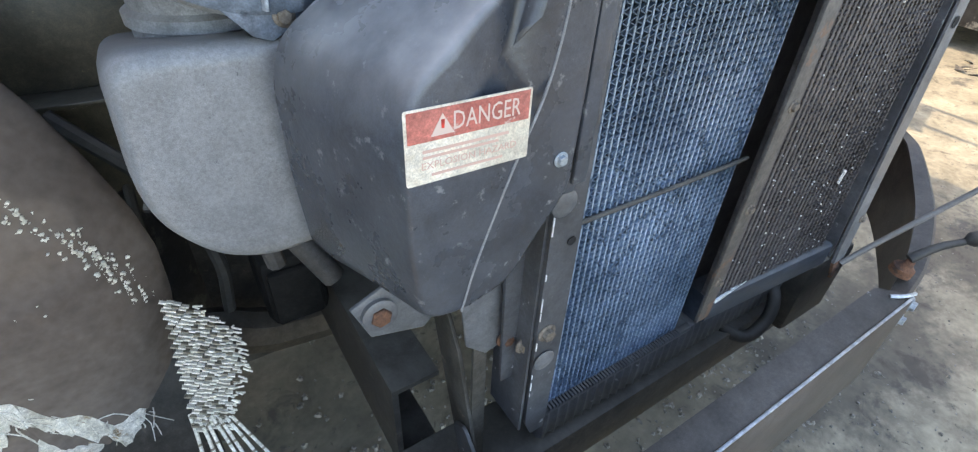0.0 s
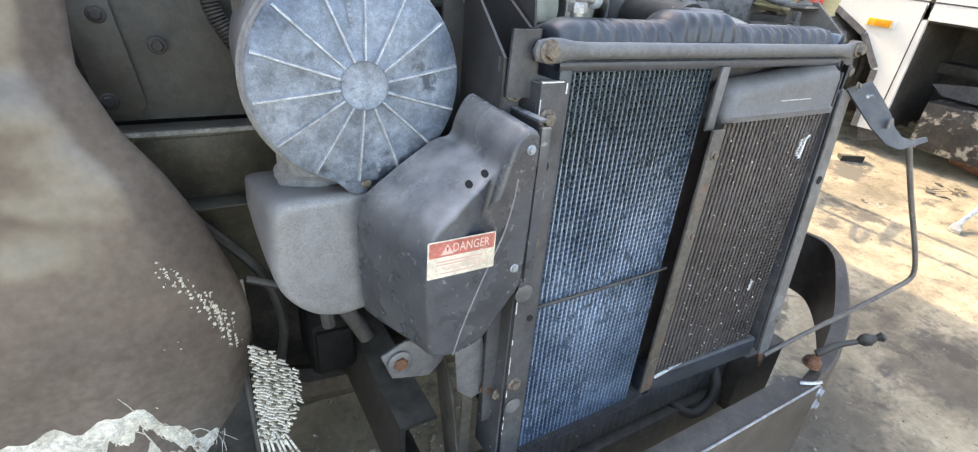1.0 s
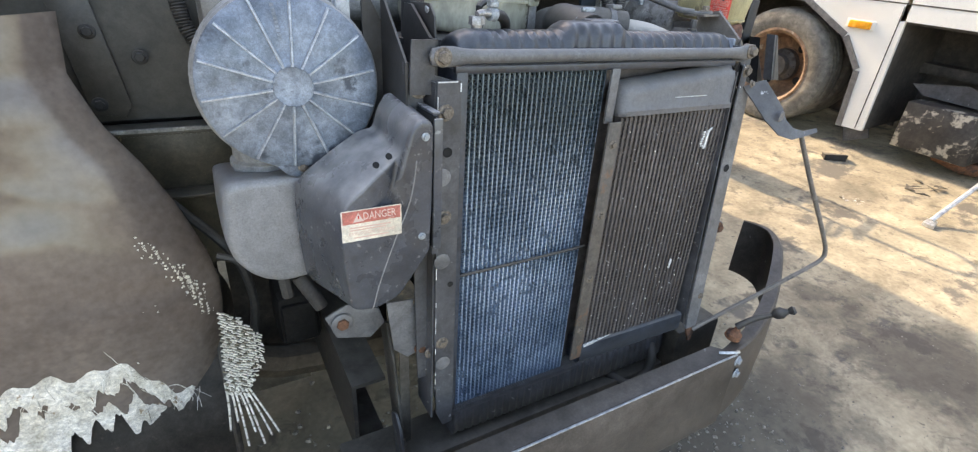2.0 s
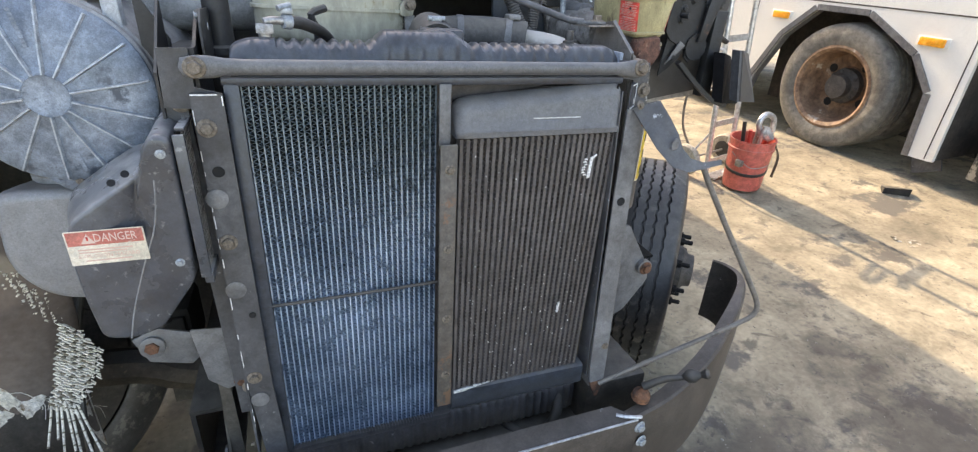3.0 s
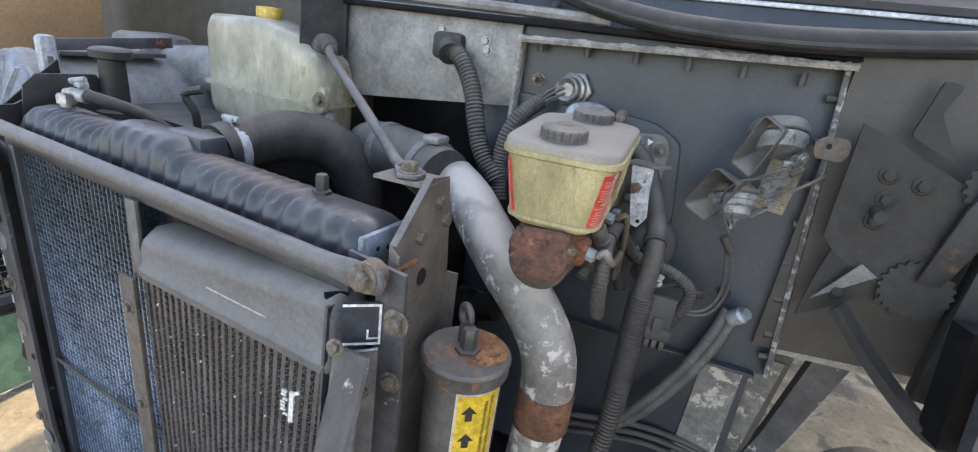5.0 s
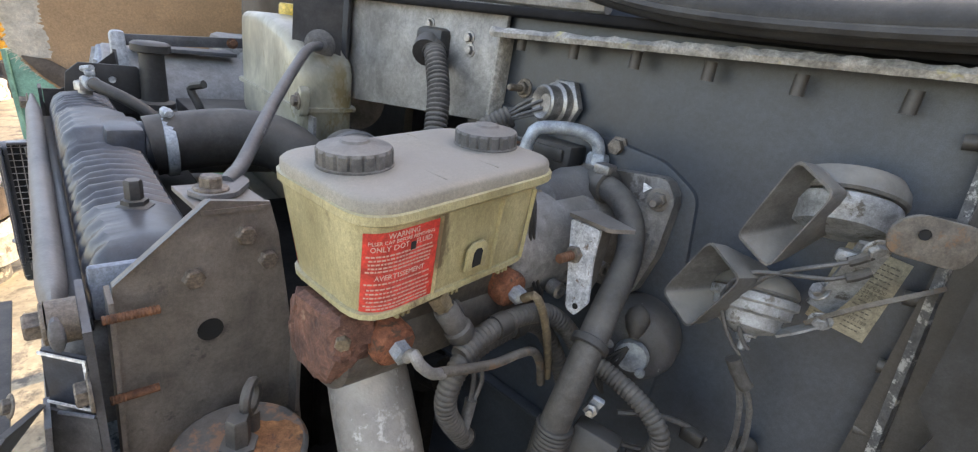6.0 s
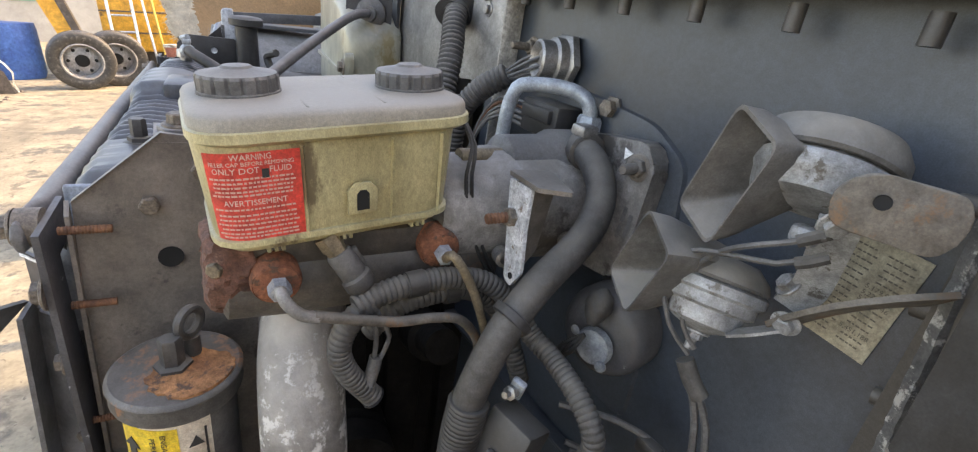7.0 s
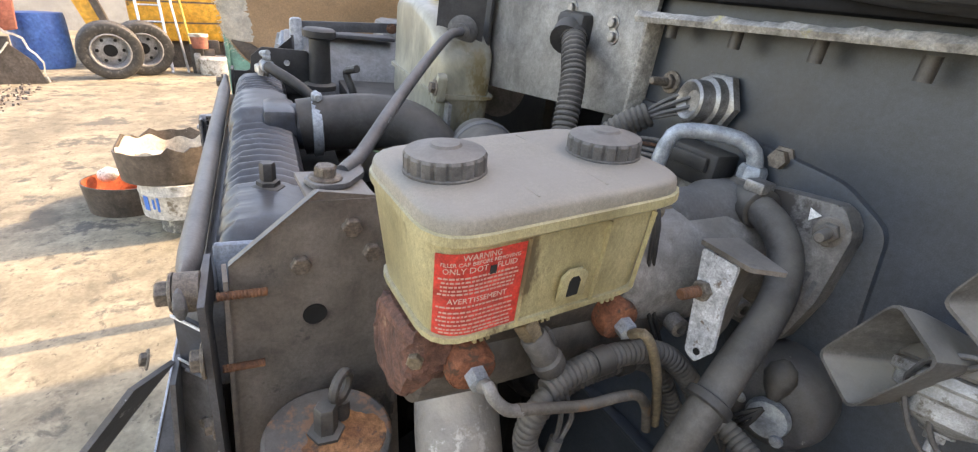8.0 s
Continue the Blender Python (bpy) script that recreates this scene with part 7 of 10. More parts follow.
def brake_reservoir():
    ob = start("master_cylinder_reservoir", (1.19, 0.62, 1.61), "yellowed brake fluid reservoir with dusty lid and two grey caps", "fluid reservoir")
    def loop(sx, sy, z, cx=1.186, cy=0.627, r=0.026):
        return [(p[0], p[1], z) for p in rounded([(cx - sx, cy - sy), (cx + sx, cy - sy), (cx + sx, cy + sy), (cx - sx, cy + sy)], r, 5)]
    loops = [loop(0.040, 0.072, 1.606, r=0.016), loop(0.046, 0.077, 1.609), loop(0.050, 0.080, 1.617), loop(0.0575, 0.0845, 1.683)]
    body = part("body", rings(B(), loops), M_RESERVOIR, ob, "translucent yellow body with dark stains")
    rim = [loop(0.061, 0.086, 1.682, cy=0.631, r=0.028), loop(0.064, 0.090, 1.6845, cy=0.631, r=0.03), loop(0.064, 0.090, 1.6900, cy=0.631, r=0.03), loop(0.061, 0.087, 1.6915, cy=0.631, r=0.03)]
    part("rim", rings(B(), rim), M_RESERVOIR, ob, "yellow rim")
    lid = part("lid", rings(B(), [loop(0.0625, 0.0885, 1.6905, cy=0.631, r=0.03), loop(0.062, 0.088, 1.6970, cy=0.631, r=0.03), loop(0.0605, 0.0865, 1.6990, cy=0.631, r=0.03), loop(0.0565, 0.0825, 1.7000, cy=0.631, r=0.03), loop(0.050, 0.076, 1.7006, cy=0.631, r=0.03), loop(0.02, 0.04, 1.7012, cy=0.631)]), M_RESLID, ob, "dusty domed lid", 60)
    for y0, y1 in ((0.607, 0.6085), (0.655, 0.6565)):
        part("mould_line", box(B(), (1.135, y0, 1.6998), (1.238, y1, 1.7010), 0.0004), M_RESLID, lid)
    for y, x in ((0.577, 1.182), (0.692, 1.190)):
        bm = B()
        n = 90
        prof = [(0.0242, 1.6995), (0.0256, 1.7003), (0.0256, 1.7020), (0.0250, 1.7025), (0.0250, 1.7110), (0.0238, 1.7128), (0.0190, 1.7134), (0.0100, 1.7158), (0.0085, 1.7172), (0.0005, 1.7176)]
        rings(bm, [[(x + math.cos(2 * math.pi * i / n) * r * (1 - (0.055 if k in (3, 4) and i % 5 < 1 else 0)), y + math.sin(2 * math.pi * i / n) * r * (1 - (0.055 if k in (3, 4) and i % 5 < 1 else 0)), z) for i in range(n)] for k, (r, z) in enumerate(prof)])
        part("cap", bm, M_CAP, ob, "grey ribbed filler cap", 18)
    # body ribs and the level window
    for y in (0.601, 0.658, 0.694):
        part("rib", rings(B(), [[(1.236, y - 0.001, 1.618), (1.2385, y, 1.618), (1.236, y + 0.001, 1.618)], [(1.2425, y - 0.001, 1.679), (1.2458, y, 1.679), (1.2433, y + 0.001, 1.679)]]), M_RESERVOIR, body)
    m = frame_m((1.2425, 0.6365, 1.640), (0, 1, 0), (0.13, 0, 1))
    part("window_frame", plate_m([(-0.010, -0.012), (0.010, -0.012), (0.010, 0.006), (0.005, 0.011), (-0.005, 0.011), (-0.010, 0.006)], 0.0025, m, 0.0006), M_RESERVOIR, body)
    part("slot", plate_m([(-0.0042, -0.009), (0.0042, -0.009), (0.0042, 0.003), (0.002, 0.006), (-0.002, 0.006), (-0.0042, 0.003)], 0.002, m @ Matrix.Translation((0, 0, 0.0008))), M_HOLE, body, "dark level window")
    for y in (0.575, 0.62, 0.675):
        for k in range(3):
            part("clip", box(B(), (1.224, y + k * 0.0045, 1.6055), (1.2315, y + 0.0022 + k * 0.0045, 1.6145)), M_RESERVOIR, body)
    part("base_lip", rings(B(), [loop(0.0485, 0.0795, 1.6135), loop(0.052, 0.0825, 1.6145), loop(0.052, 0.0825, 1.6185), loop(0.049, 0.080, 1.6195)]), M_RESERVOIR, body)
    # red labels wrapped round the front corners
    wide, rad = 0.054, 0.026
    for sgn in (1, -1):
        lab = start("warning_label", (1.186 + sgn * 0.05, 0.57, 1.615), "red warning label with white print on the fluid reservoir", "label", "reservoir labels")

        def wrap(x, y, h):
            """Label coordinates, centred, to the bulged side of the body."""
            t = (y * 1.28 + 0.0317) / 0.066
            sx, sy = 0.050 + 0.0075 * t, 0.080 + 0.0045 * t
            u = wide / 2 - x if sgn > 0 else x + wide / 2
            flat = 0.5995 - (0.627 - sy + rad)
            k = min(1.0, max(0.0, u - flat) / (1.62 * rad))
            px = sx - rad * k * k + h * (1 - k)
            py = 0.5995 - min(u, flat) - rad * (2 * k - k * k) - h * k
            return Vector((1.186 + sgn * px, py, 1.6487 + y * 1.28))
        bm = B()
        vs = [[bm.verts.new(wrap(-wide / 2 + wide * i / 16, y, 0.0005)) for i in range(17)] for y in (-0.0235, -0.008, 0.008, 0.0228)]
        for j in range(3):
            for i in range(16):
                bm.faces.new((vs[j][i], vs[j][i + 1], vs[j + 1][i + 1], vs[j + 1][i]))
        part("backing", bm, M_REDLABEL, lab)
        prints = []
        for text, size, z, w in (("WARNING", 0.0042, 0.0204, 0.0215), ("FILLER CAP BEFORE REMOVING", 0.0028, 0.0172, 0.0460), ("ONLY DOT    FLUID", 0.0042, 0.0138, 0.0430), ("AVERTISSEMENT", 0.0042, -0.0026, 0.0350)):
            prints.append(writing("wording", text, size, Matrix.Translation((0.0, z, 0)), M_LABELWHITE, lab, width=w))
        words = []
        wr = random.Random(14)
        for z in (0.0100, 0.0078, 0.0056, 0.0034, 0.0014, -0.0060, -0.0092, -0.0117, -0.0142, -0.0167, -0.0192, -0.0212):
            x = -0.0245 + wr.uniform(0, 0.003)
            while x < 0.0205:
                w = wr.uniform(0.0010, 0.0034)
                words.append((x, min(0.0240, x + w), z, 0.0009))
                x += w + 0.0007
        prints.append(bars("small_print", words, Matrix.Identity(4), M_LABELPINK, lab, 0.0003))
        prints.append(bars("scuff", [(0.0045, 0.0085, 0.0122, 0.0045)], Matrix.Identity(4), M_LABELINK, lab, 0.0006))
        for p in prints:
            for v in p.data.vertices:
                v.co = wrap(v.co.x, v.co.y, 0.0006 + v.co.z)
    return ob


def master_cylinder():
    ob = start("master_cylinder", (1.19, 0.64, 1.57), "rusty cast brake master cylinder under the fluid reservoir", "master cylinder")
    bm = lathe(B(), (1.187, 0.552, 1.563), (0, 1, 0), [(0.026, 0), (0.034, 0.004), (0.0365, 0.05), (0.036, 0.16), (0.038, 0.165), (0.038, 0.22)], 28)
    box(bm, (1.160, 0.565, 1.577), (1.218, 0.735, 1.604), 0.006)
    part("casting", bm, M_CASTING, ob, "grimy brown casting")
    loops = []
    flake = random.Random(8)
    ring = rounded([(1.158, 1.60), (1.220, 1.604), (1.226, 1.575), (1.210, 1.542), (1.168, 1.540), (1.152, 1.57)], 0.010, 5)
    for y, k in ((0.543, 0.72), (0.544, 0.90), (0.548, 0.98), (0.553, 1.0), (0.558, 1.01), (0.563, 1.0), (0.568, 0.99), (0.573, 0.97)):
        loops.append([(1.188 + (x - 1.188) * k + flake.uniform(-0.0018, 0.0018), y + flake.uniform(-0.0016, 0.0016), 1.572 + (z - 1.572) * k + flake.uniform(-0.0018, 0.0018)) for x, z in ring])
    part("front_lobe", rings(B(), loops), M_RUSTDARK, ob, "flaking rust-red front", 20)
    bolt(ob, (1.222, 0.549, 1.586), (0.8, -0.6, 0), 0.0055, M_BRASS, washer=False)
    for y, z in ((0.586, 1.578), (0.710, 1.590)):
        part("port", lathe(B(), (1.213, y, z), (1, -0.05, -0.15), [(0.0165, 0), (0.0172, 0.016), (0.0160, 0.020), (0.0155, 0.0195), (0.0150, 0.021), (0.009, 0.0215)], 28), M_RUSTRED, ob, "round rusty outlet boss")
        part("tube_nut", lathe(B(), (1.233, y, z - 0.003), (1, -0.05, -0.2), [(0.0078, 0), (0.0078, 0.010), (0.005, 0.012)], 6), M_ZINC, ob, "zinc tube nut")
    sn = start("pressure_sensor", (1.245, 0.63, 1.575), "grey-black plastic pressure switch with two wires", "sensor")
    d = Vector((0.012, 0.030, -0.046)).normalized()
    o = Vector((1.232, 0.617, 1.609))
    part("body", lathe(B(), o, d, [(0.0088, 0), (0.0088, 0.010), (0.0076, 0.012), (0.0076, 0.020)], 6), M_BRASS, sn, "tan brass body")
    part("shell", lathe(B(), o + d * 0.015, d, [(0.0085, 0), (0.0096, 0.002), (0.0096, 0.022), (0.0088, 0.024)], 16), M_CAP, sn, "grey moulded shell")
    part("collar", lathe(B(), o + d * 0.036, d, [(0.0096, 0), (0.0116, 0.002), (0.0116, 0.009), (0.0100, 0.012), (0.0070, 0.014)], 18), M_HOSE, sn, "black collar")
    part("clip", box(B(), (-0.003, -0.0125, 0), (0.003, -0.009, 0.016), 0.001, m=frame_m(o + d * 0.018, (1, 0, 0), (0, -0.84, -0.54))), M_CAP, sn)
    for pts in ([(1.251, 0.6440, 1.5640), (1.253, 0.6480, 1.552), (1.254, 0.6515, 1.5285), (1.254, 0.6505, 1.506)], [(1.252, 0.6462, 1.5660), (1.254, 0.6546, 1.5444), (1.254, 0.6620, 1.5294), (1.254, 0.6550, 1.506)]):
        part("wire", sweep(B(), pts, 0.0020, 6, 0.006), M_WIRE, sn)
    part("tape", sweep(B(), [(1.254, 0.6525, 1.512), (1.255, 0.6495, 1.498), (1.256, 0.6450, 1.481)], 0.0052, 10, 0.004), M_WIRE, sn, "grey taped joint")
    ln = start("brake_line", (1.26, 0.6, 1.56), "grey and tan steel brake lines", "brake line")
    part("tube", sweep(B(), [(1.246, 0.585, 1.574), (1.254, 0.5835, 1.582), (1.258, 0.5860, 1.5755), (1.262, 0.5945, 1.567), (1.262, 0.6060, 1.5620)], 0.0042, 12, 0.003), M_LIGHTPANEL, ln, "pale grey corroded tube")
    part("tube", sweep(B(), [(1.262, 0.6030, 1.5640), (1.262, 0.6197, 1.5591), (1.262, 0.6622, 1.5475), (1.262, 0.6942, 1.5446), (1.261, 0.7183, 1.5375), (1.259, 0.7372, 1.5161), (1.258, 0.7481, 1.4892)], 0.0040, 12, 0.005), M_RUSTPLATE, ln, "brown tube")
    part("tube", sweep(B(), [(1.248, 0.706, 1.588), (1.258, 0.7050, 1.596), (1.261, 0.7139, 1.5857), (1.262, 0.7304, 1.5559), (1.261, 0.7463, 1.517), (1.260, 0.7536, 1.495)], 0.0038, 12, 0.005), M_BRASS, ln, "tan tube")
    return ob


def booster():
    ob = start("brake_booster", (1.2, 0.82, 1.60), "grimy cast hydraulic brake booster on the firewall", "booster")
    part("barrel", lathe(B(), (1.186, 0.712, 1.606), (0, 1, 0), [(0.040, 0), (0.047, 0.008), (0.048, 0.05), (0.054, 0.058), (0.056, 0.14), (0.062, 0.15), (0.062, 0.165)], 40), M_BOOSTER, ob, "grimy dusty cast barrel")
    plate = part("flange_plate", prism(B(), rounded([(1.115, 1.664), (1.225, 1.684), (1.276, 1.690), (1.290, 1.672), (1.286, 1.610), (1.272, 1.560), (1.13, 1.545)], 0.006), "y", 0.866, 0.8855, 0.003), M_BOOSTER, ob, "grey cast flange")
    bolt(plate, (1.274, 0.866, 1.668), (0.2, -1, 0), 0.0082, M_BRACKET, stud=0.026)
    bars("cast_marks", [(-0.014, -0.002, 0.004, 0.004), (0.002, 0.016, 0.004, 0.004), (-0.010, 0.012, -0.004, 0.004)], frame_m((1.275, 0.8655, 1.615), (0.10, 0, 1), (-1, 0, 0.10)), M_RAILR, plate, 0.0005)
    bolt(plate, (1.190, 0.866, 1.668), (0, -1, 0), 0.009, M_BRACKET)
    part("sticker", prism(B(), [(1.254, 1.6800), (1.256, 1.6700), (1.2640, 1.6770)], "y", 0.8650, 0.8662), M_WHITEPAINT, plate, "small white triangular sticker")
    for x, y, z in ((1.243, 0.830, 1.590), (1.236, 0.765, 1.580)):
        part("port", lathe(B(), (x, y, z), (1, -0.2, 0), [(0.008, 0), (0.008, 0.012), (0.0045, 0.013), (0.004, 0.008)], 12), M_STEEL, ob)
    part("upper_body", lathe(B(), (1.184, 0.780, 1.643), (0, 1, 0), [(0.020, 0), (0.028, 0.004), (0.029, 0.05), (0.034, 0.06), (0.034, 0.088)], 28), M_COOLER, ob, "grey cast upper body")
    part("tan_union", cyl(B(), (1.190, 0.738, 1.652), (1.190, 0.790, 1.653), 0.0080, 14), M_BRASS, ob, "tan plastic union")
    part("hose_union", lathe(B(), (1.190, 0.876, 1.650), (0, 0, 1), [(0.0165, 0), (0.0165, 0.026), (0.013, 0.030)], 18), M_HOSE, ob)
    # bright bracket over the booster
    CUR[0] = BAY @ Matrix.Translation((0.006, 0.000, 0.003))
    br = start("booster_bracket", (1.27, 0.77, 1.57), "bent bracket plate with white chalky face", "bracket")
    part("top", prism(B(), rounded([(1.237, 0.755), (1.281, 0.752), (1.294, 0.775), (1.243, 0.792)], 0.003), "z", 1.652, 1.6555), M_BRACKET, br)
    part("face", prism(B(), rounded([(1.242, 1.651), (1.272, 1.651), (1.272, 1.620), (1.277, 1.583), (1.266, 1.566), (1.256, 1.570), (1.249, 1.610)], 0.003, 2), "y", 0.7535, 0.7565), M_CHALK, br, "chalky white face")
    part("side", prism(B(), [(0.7565, 1.650), (0.775, 1.650), (0.768, 1.600), (0.7565, 1.585)], "x", 1.2700, 1.2725), M_CASTING, br)
    hole(br, (1.266, 0.7533, 1.576), (0, -1, 0), 0.0028)
    bm = B()
    r = 0.0045
    sweep(bm, [(1.254, 0.755, 1.622), (1.252, 0.731, 1.621)], r, 10, 0.0015, rad=lambda s, L: r * (1 - 0.16 * (0.5 + 0.5 * math.cos(2 * math.pi * s / 0.003))))
    part("stud", bm, M_RUST, br)
    bolt(br, (1.254, 0.7535, 1.622), (-0.05, -1, 0), 0.0078, M_BOLT, "nut", washer=False)
    CUR[0] = BAY
    # bare U-shaped tube
    u = start("steel_tube", (1.16, 0.85, 1.65), "bare grey-blue U-shaped steel tube with hexagon nut", "tube")
    part("tube", sweep(B(), [(1.134, 0.816, 1.640), (1.134, 0.818, 1.685), (1.136, 0.821, 1.700), (1.140, 0.826, 1.710), (1.158, 0.848, 1.714), (1.176, 0.866, 1.712), (1.187, 0.874, 1.704), (1.190, 0.877, 1.692)], 0.0072, 14, 0.006), M_ZINC, u)
    part("nut", lathe(B(), (1.190, 0.877, 1.677), (0, 0, 1), [(0.0125, 0), (0.0125, 0.012), (0.0105, 0.016)], 6), M_ZINC, u)
    return ob


def booster_hoses():
    h = start("vacuum_hose", (1.28, 0.76, 1.45), "thick black rubber hose running down past the booster", "hose")
    part("hose", sweep(B(), [(1.195, 0.862, 1.664), (1.220, 0.851, 1.667), (1.246, 0.845, 1.659), (1.264, 0.840, 1.641), (1.277, 0.824, 1.620), (1.286, 0.800, 1.603), (1.296, 0.763, 1.582), (1.303, 0.735, 1.556), (1.304, 0.720, 1.525), (1.301, 0.711, 1.480), (1.301, 0.710, 1.42), (1.301, 0.718, 1.30)], 0.0132, 16, 0.008), M_HOSE, h)
    part("clamp", lathe(B(), (1.214, 0.854, 1.667), (0.9, -0.3, 0.0), [(0.016, 0), (0.0175, 0.001), (0.0175, 0.012), (0.016, 0.013)], 18), M_COWL, h, "worm clamp")
    part("clamp_screw", box(B(), (1.208, 0.840, 1.680), (1.226, 0.858, 1.690), 0.002), M_STEEL, h)
    part("tie", lathe(B(), (1.301, 0.742, 1.563), (0.1, -0.7, -0.65), [(0.0155, 0), (0.0168, 0.001), (0.0168, 0.007), (0.0155, 0.008)], 18), M_BLACK, h, "black cable tie")
    part("sleeve", corrugated(B(), [(1.302, 0.7125, 1.490), (1.301, 0.710, 1.45), (1.301, 0.711, 1.40), (1.301, 0.718, 1.30)], 0.0170, 0.0042, 0.07, 16), M_RUBBER, h, "corrugated black sleeve")
    c = start("wire_loom", (1.25, 0.7, 1.5), "black corrugated wiring loom curving through the bay", "wiring loom", "wiring looms")
    part("loom", corrugated(B(), [(1.250, 0.6350, 1.5577), (1.247, 0.6539, 1.5634), (1.246, 0.679, 1.568), (1.247, 0.7125, 1.5693), (1.252, 0.7439, 1.5635), (1.262, 0.7680, 1.5440), (1.278, 0.782, 1.520), (1.3029, 0.788, 1.5122), (1.3362, 0.788, 1.5040), (1.3600, 0.788, 1.4900), (1.366, 0.790, 1.470), (1.352, 0.792, 1.430), (1.320, 0.780, 1.395)], 0.0094, 0.0046, 0.12, 14), M_HOSE, c)
    part("tape", cyl(B(), (1.2462, 0.676, 1.5675), (1.2466, 0.690, 1.5690), 0.0106, 16), M_RUBBER, c, "black tape wrap")
    c = start("wire_loom", (1.24, 0.7, 1.5), "black corrugated wiring loom curving through the bay", "wiring loom", "wiring looms")
    part("loom", corrugated(B(), [(1.225, 0.655, 1.515), (1.232, 0.6758, 1.5399), (1.235, 0.7031, 1.548), (1.236, 0.7336, 1.5491), (1.240, 0.7620, 1.5332), (1.252, 0.780, 1.500), (1.268, 0.790, 1.460)], 0.0090, 0.0046, 0.12, 14), M_HOSE, c)
    part("tape", cyl(B(), (1.2355, 0.715, 1.5485), (1.2358, 0.727, 1.5490), 0.0102, 16), M_RUBBER, c, "black tape wrap")
    c = start("wire_loom", (1.25, 0.64, 1.50), "open loop of black corrugated loom", "wiring loom", "wiring looms")
    part("loom", corrugated(B(), [(1.248, 0.6480, 1.5589), (1.251, 0.6335, 1.5484), (1.252, 0.6255, 1.5346), (1.252, 0.6250, 1.518), (1.253, 0.6328, 1.4994), (1.254, 0.6517, 1.4742)], 0.0092, 0.0042, 0.10, 14), M_HOSE, c)
    part("open_end", lathe(B(), (1.254, 0.6517, 1.4742), (0.02, 0.60, -0.80), [(0.0096, 0), (0.0100, 0.0016), (0.0072, 0.0018), (0.0066, 0.0010), (0.001, 0.0008)], 16), M_HOLE, c, "black disc painted as the shade in the open end")
    for k in range(2):
        part("wire", sweep(B(), [(1.190, 0.735, 1.690), (1.212, 0.737 + 0.003 * k, 1.668), (1.224, 0.728 + 0.005 * k, 1.6487), (1.226, 0.735 + 0.005 * k, 1.6089), (1.229, 0.749 + 0.006 * k, 1.5768), (1.232, 0.766 + 0.004 * k, 1.5495)], 0.0017, 6), M_RUBBER, c, "thin black wire")
    # loom from the engine cover
    c = start("wire_loom", (0.95, 0.85, 1.6), "thick black corrugated loom from the bulkhead plug", "wiring loom", "wiring looms")
    part("loom", corrugated(B(), [(0.905, 0.868, 1.770), (0.935, 0.850, 1.755), (0.965, 0.835, 1.715), (0.985, 0.82, 1.665), (1.005, 0.81, 1.62), (1.04, 0.80, 1.58)], 0.0155, 0.0062), M_HOSE, c)
    part("tape", cyl(B(), (0.908, 0.866, 1.769), (0.922, 0.858, 1.762), 0.0170, 16), M_RUBBER, c, "black tape wrap")
    pg = start("bulkhead_plug", (0.9, 0.89, 1.77), "black moulded bulkhead wiring plug", "connector")
    part("body", box(B(), (0.868, 0.862, 1.752), (0.925, 0.892, 1.797), 0.010), M_BLACK, pg)
    part("collar", cyl(B(), (0.900, 0.866, 1.772), (0.912, 0.852, 1.762), 0.020, 16), M_BLACK, pg)
    for x, z in ((0.860, 1.776), (0.945, 1.785), (0.962, 1.788)):
        bolt(pg, (x, 0.892, z), (0, -1, 0), 0.007, M_STEEL)
    c = start("wire_loom", (1.04, 0.85, 1.6), "black corrugated loom fanning into loose wires", "wiring loom", "wiring looms")
    part("loom", corrugated(B(), [(1.083, 0.845, 1.712), (1.062, 0.825, 1.690), (1.045, 0.812, 1.655), (1.04, 0.81, 1.60), (1.05, 0.80, 1.55)], 0.0135, 0.0055), M_HOSE, c)
    for k in range(7):
        a = k * 0.9
        part("wire", sweep(B(), [(1.078 + 0.004 * math.cos(a), 0.842, 1.708 + 0.004 * math.sin(a)), (1.094 + 0.010 * math.cos(a), 0.856, 1.722 + 0.008 * math.sin(a)), (1.112 + 0.011 * math.cos(a), 0.868, 1.732 + 0.011 * math.sin(a))], 0.0021, 6), M_WIRE, c)
    cn = start("round_connector", (1.125, 0.885, 1.735), "round bare metal bulkhead connector with hexagon ring", "connector")
    part("shell", lathe(B(), (1.124, 0.890, 1.734), (-0.25, -1, 0), [(0.024, 0), (0.024, 0.018), (0.020, 0.020), (0.020, 0.034), (0.0175, 0.036), (0.014, 0.034), (0.010, 0.030)], 24), M_STEEL, cn)
    part("hex_ring", lathe(B(), (1.124, 0.8905, 1.734), (-0.25, -1, 0), [(0.031, 0), (0.031, 0.007), (0.028, 0.009)], 6), M_STEEL, cn)
    bolt(cn, (1.060, 0.890, 1.742), (0, -1, 0), 0.008, M_BOLT, "nut", stud=0.03)
    fb = start("relay_block", (1.11, 0.87, 1.67), "small black relay block with coloured wires", "relay")
    part("body", box(B(), (1.105, 0.855, 1.660), (1.168, 0.889, 1.695), 0.004), M_BLACK, fb)
    part("ridge", box(B(), (1.112, 0.850, 1.676), (1.160, 0.8555, 1.690), 0.002), M_BLACK, fb)
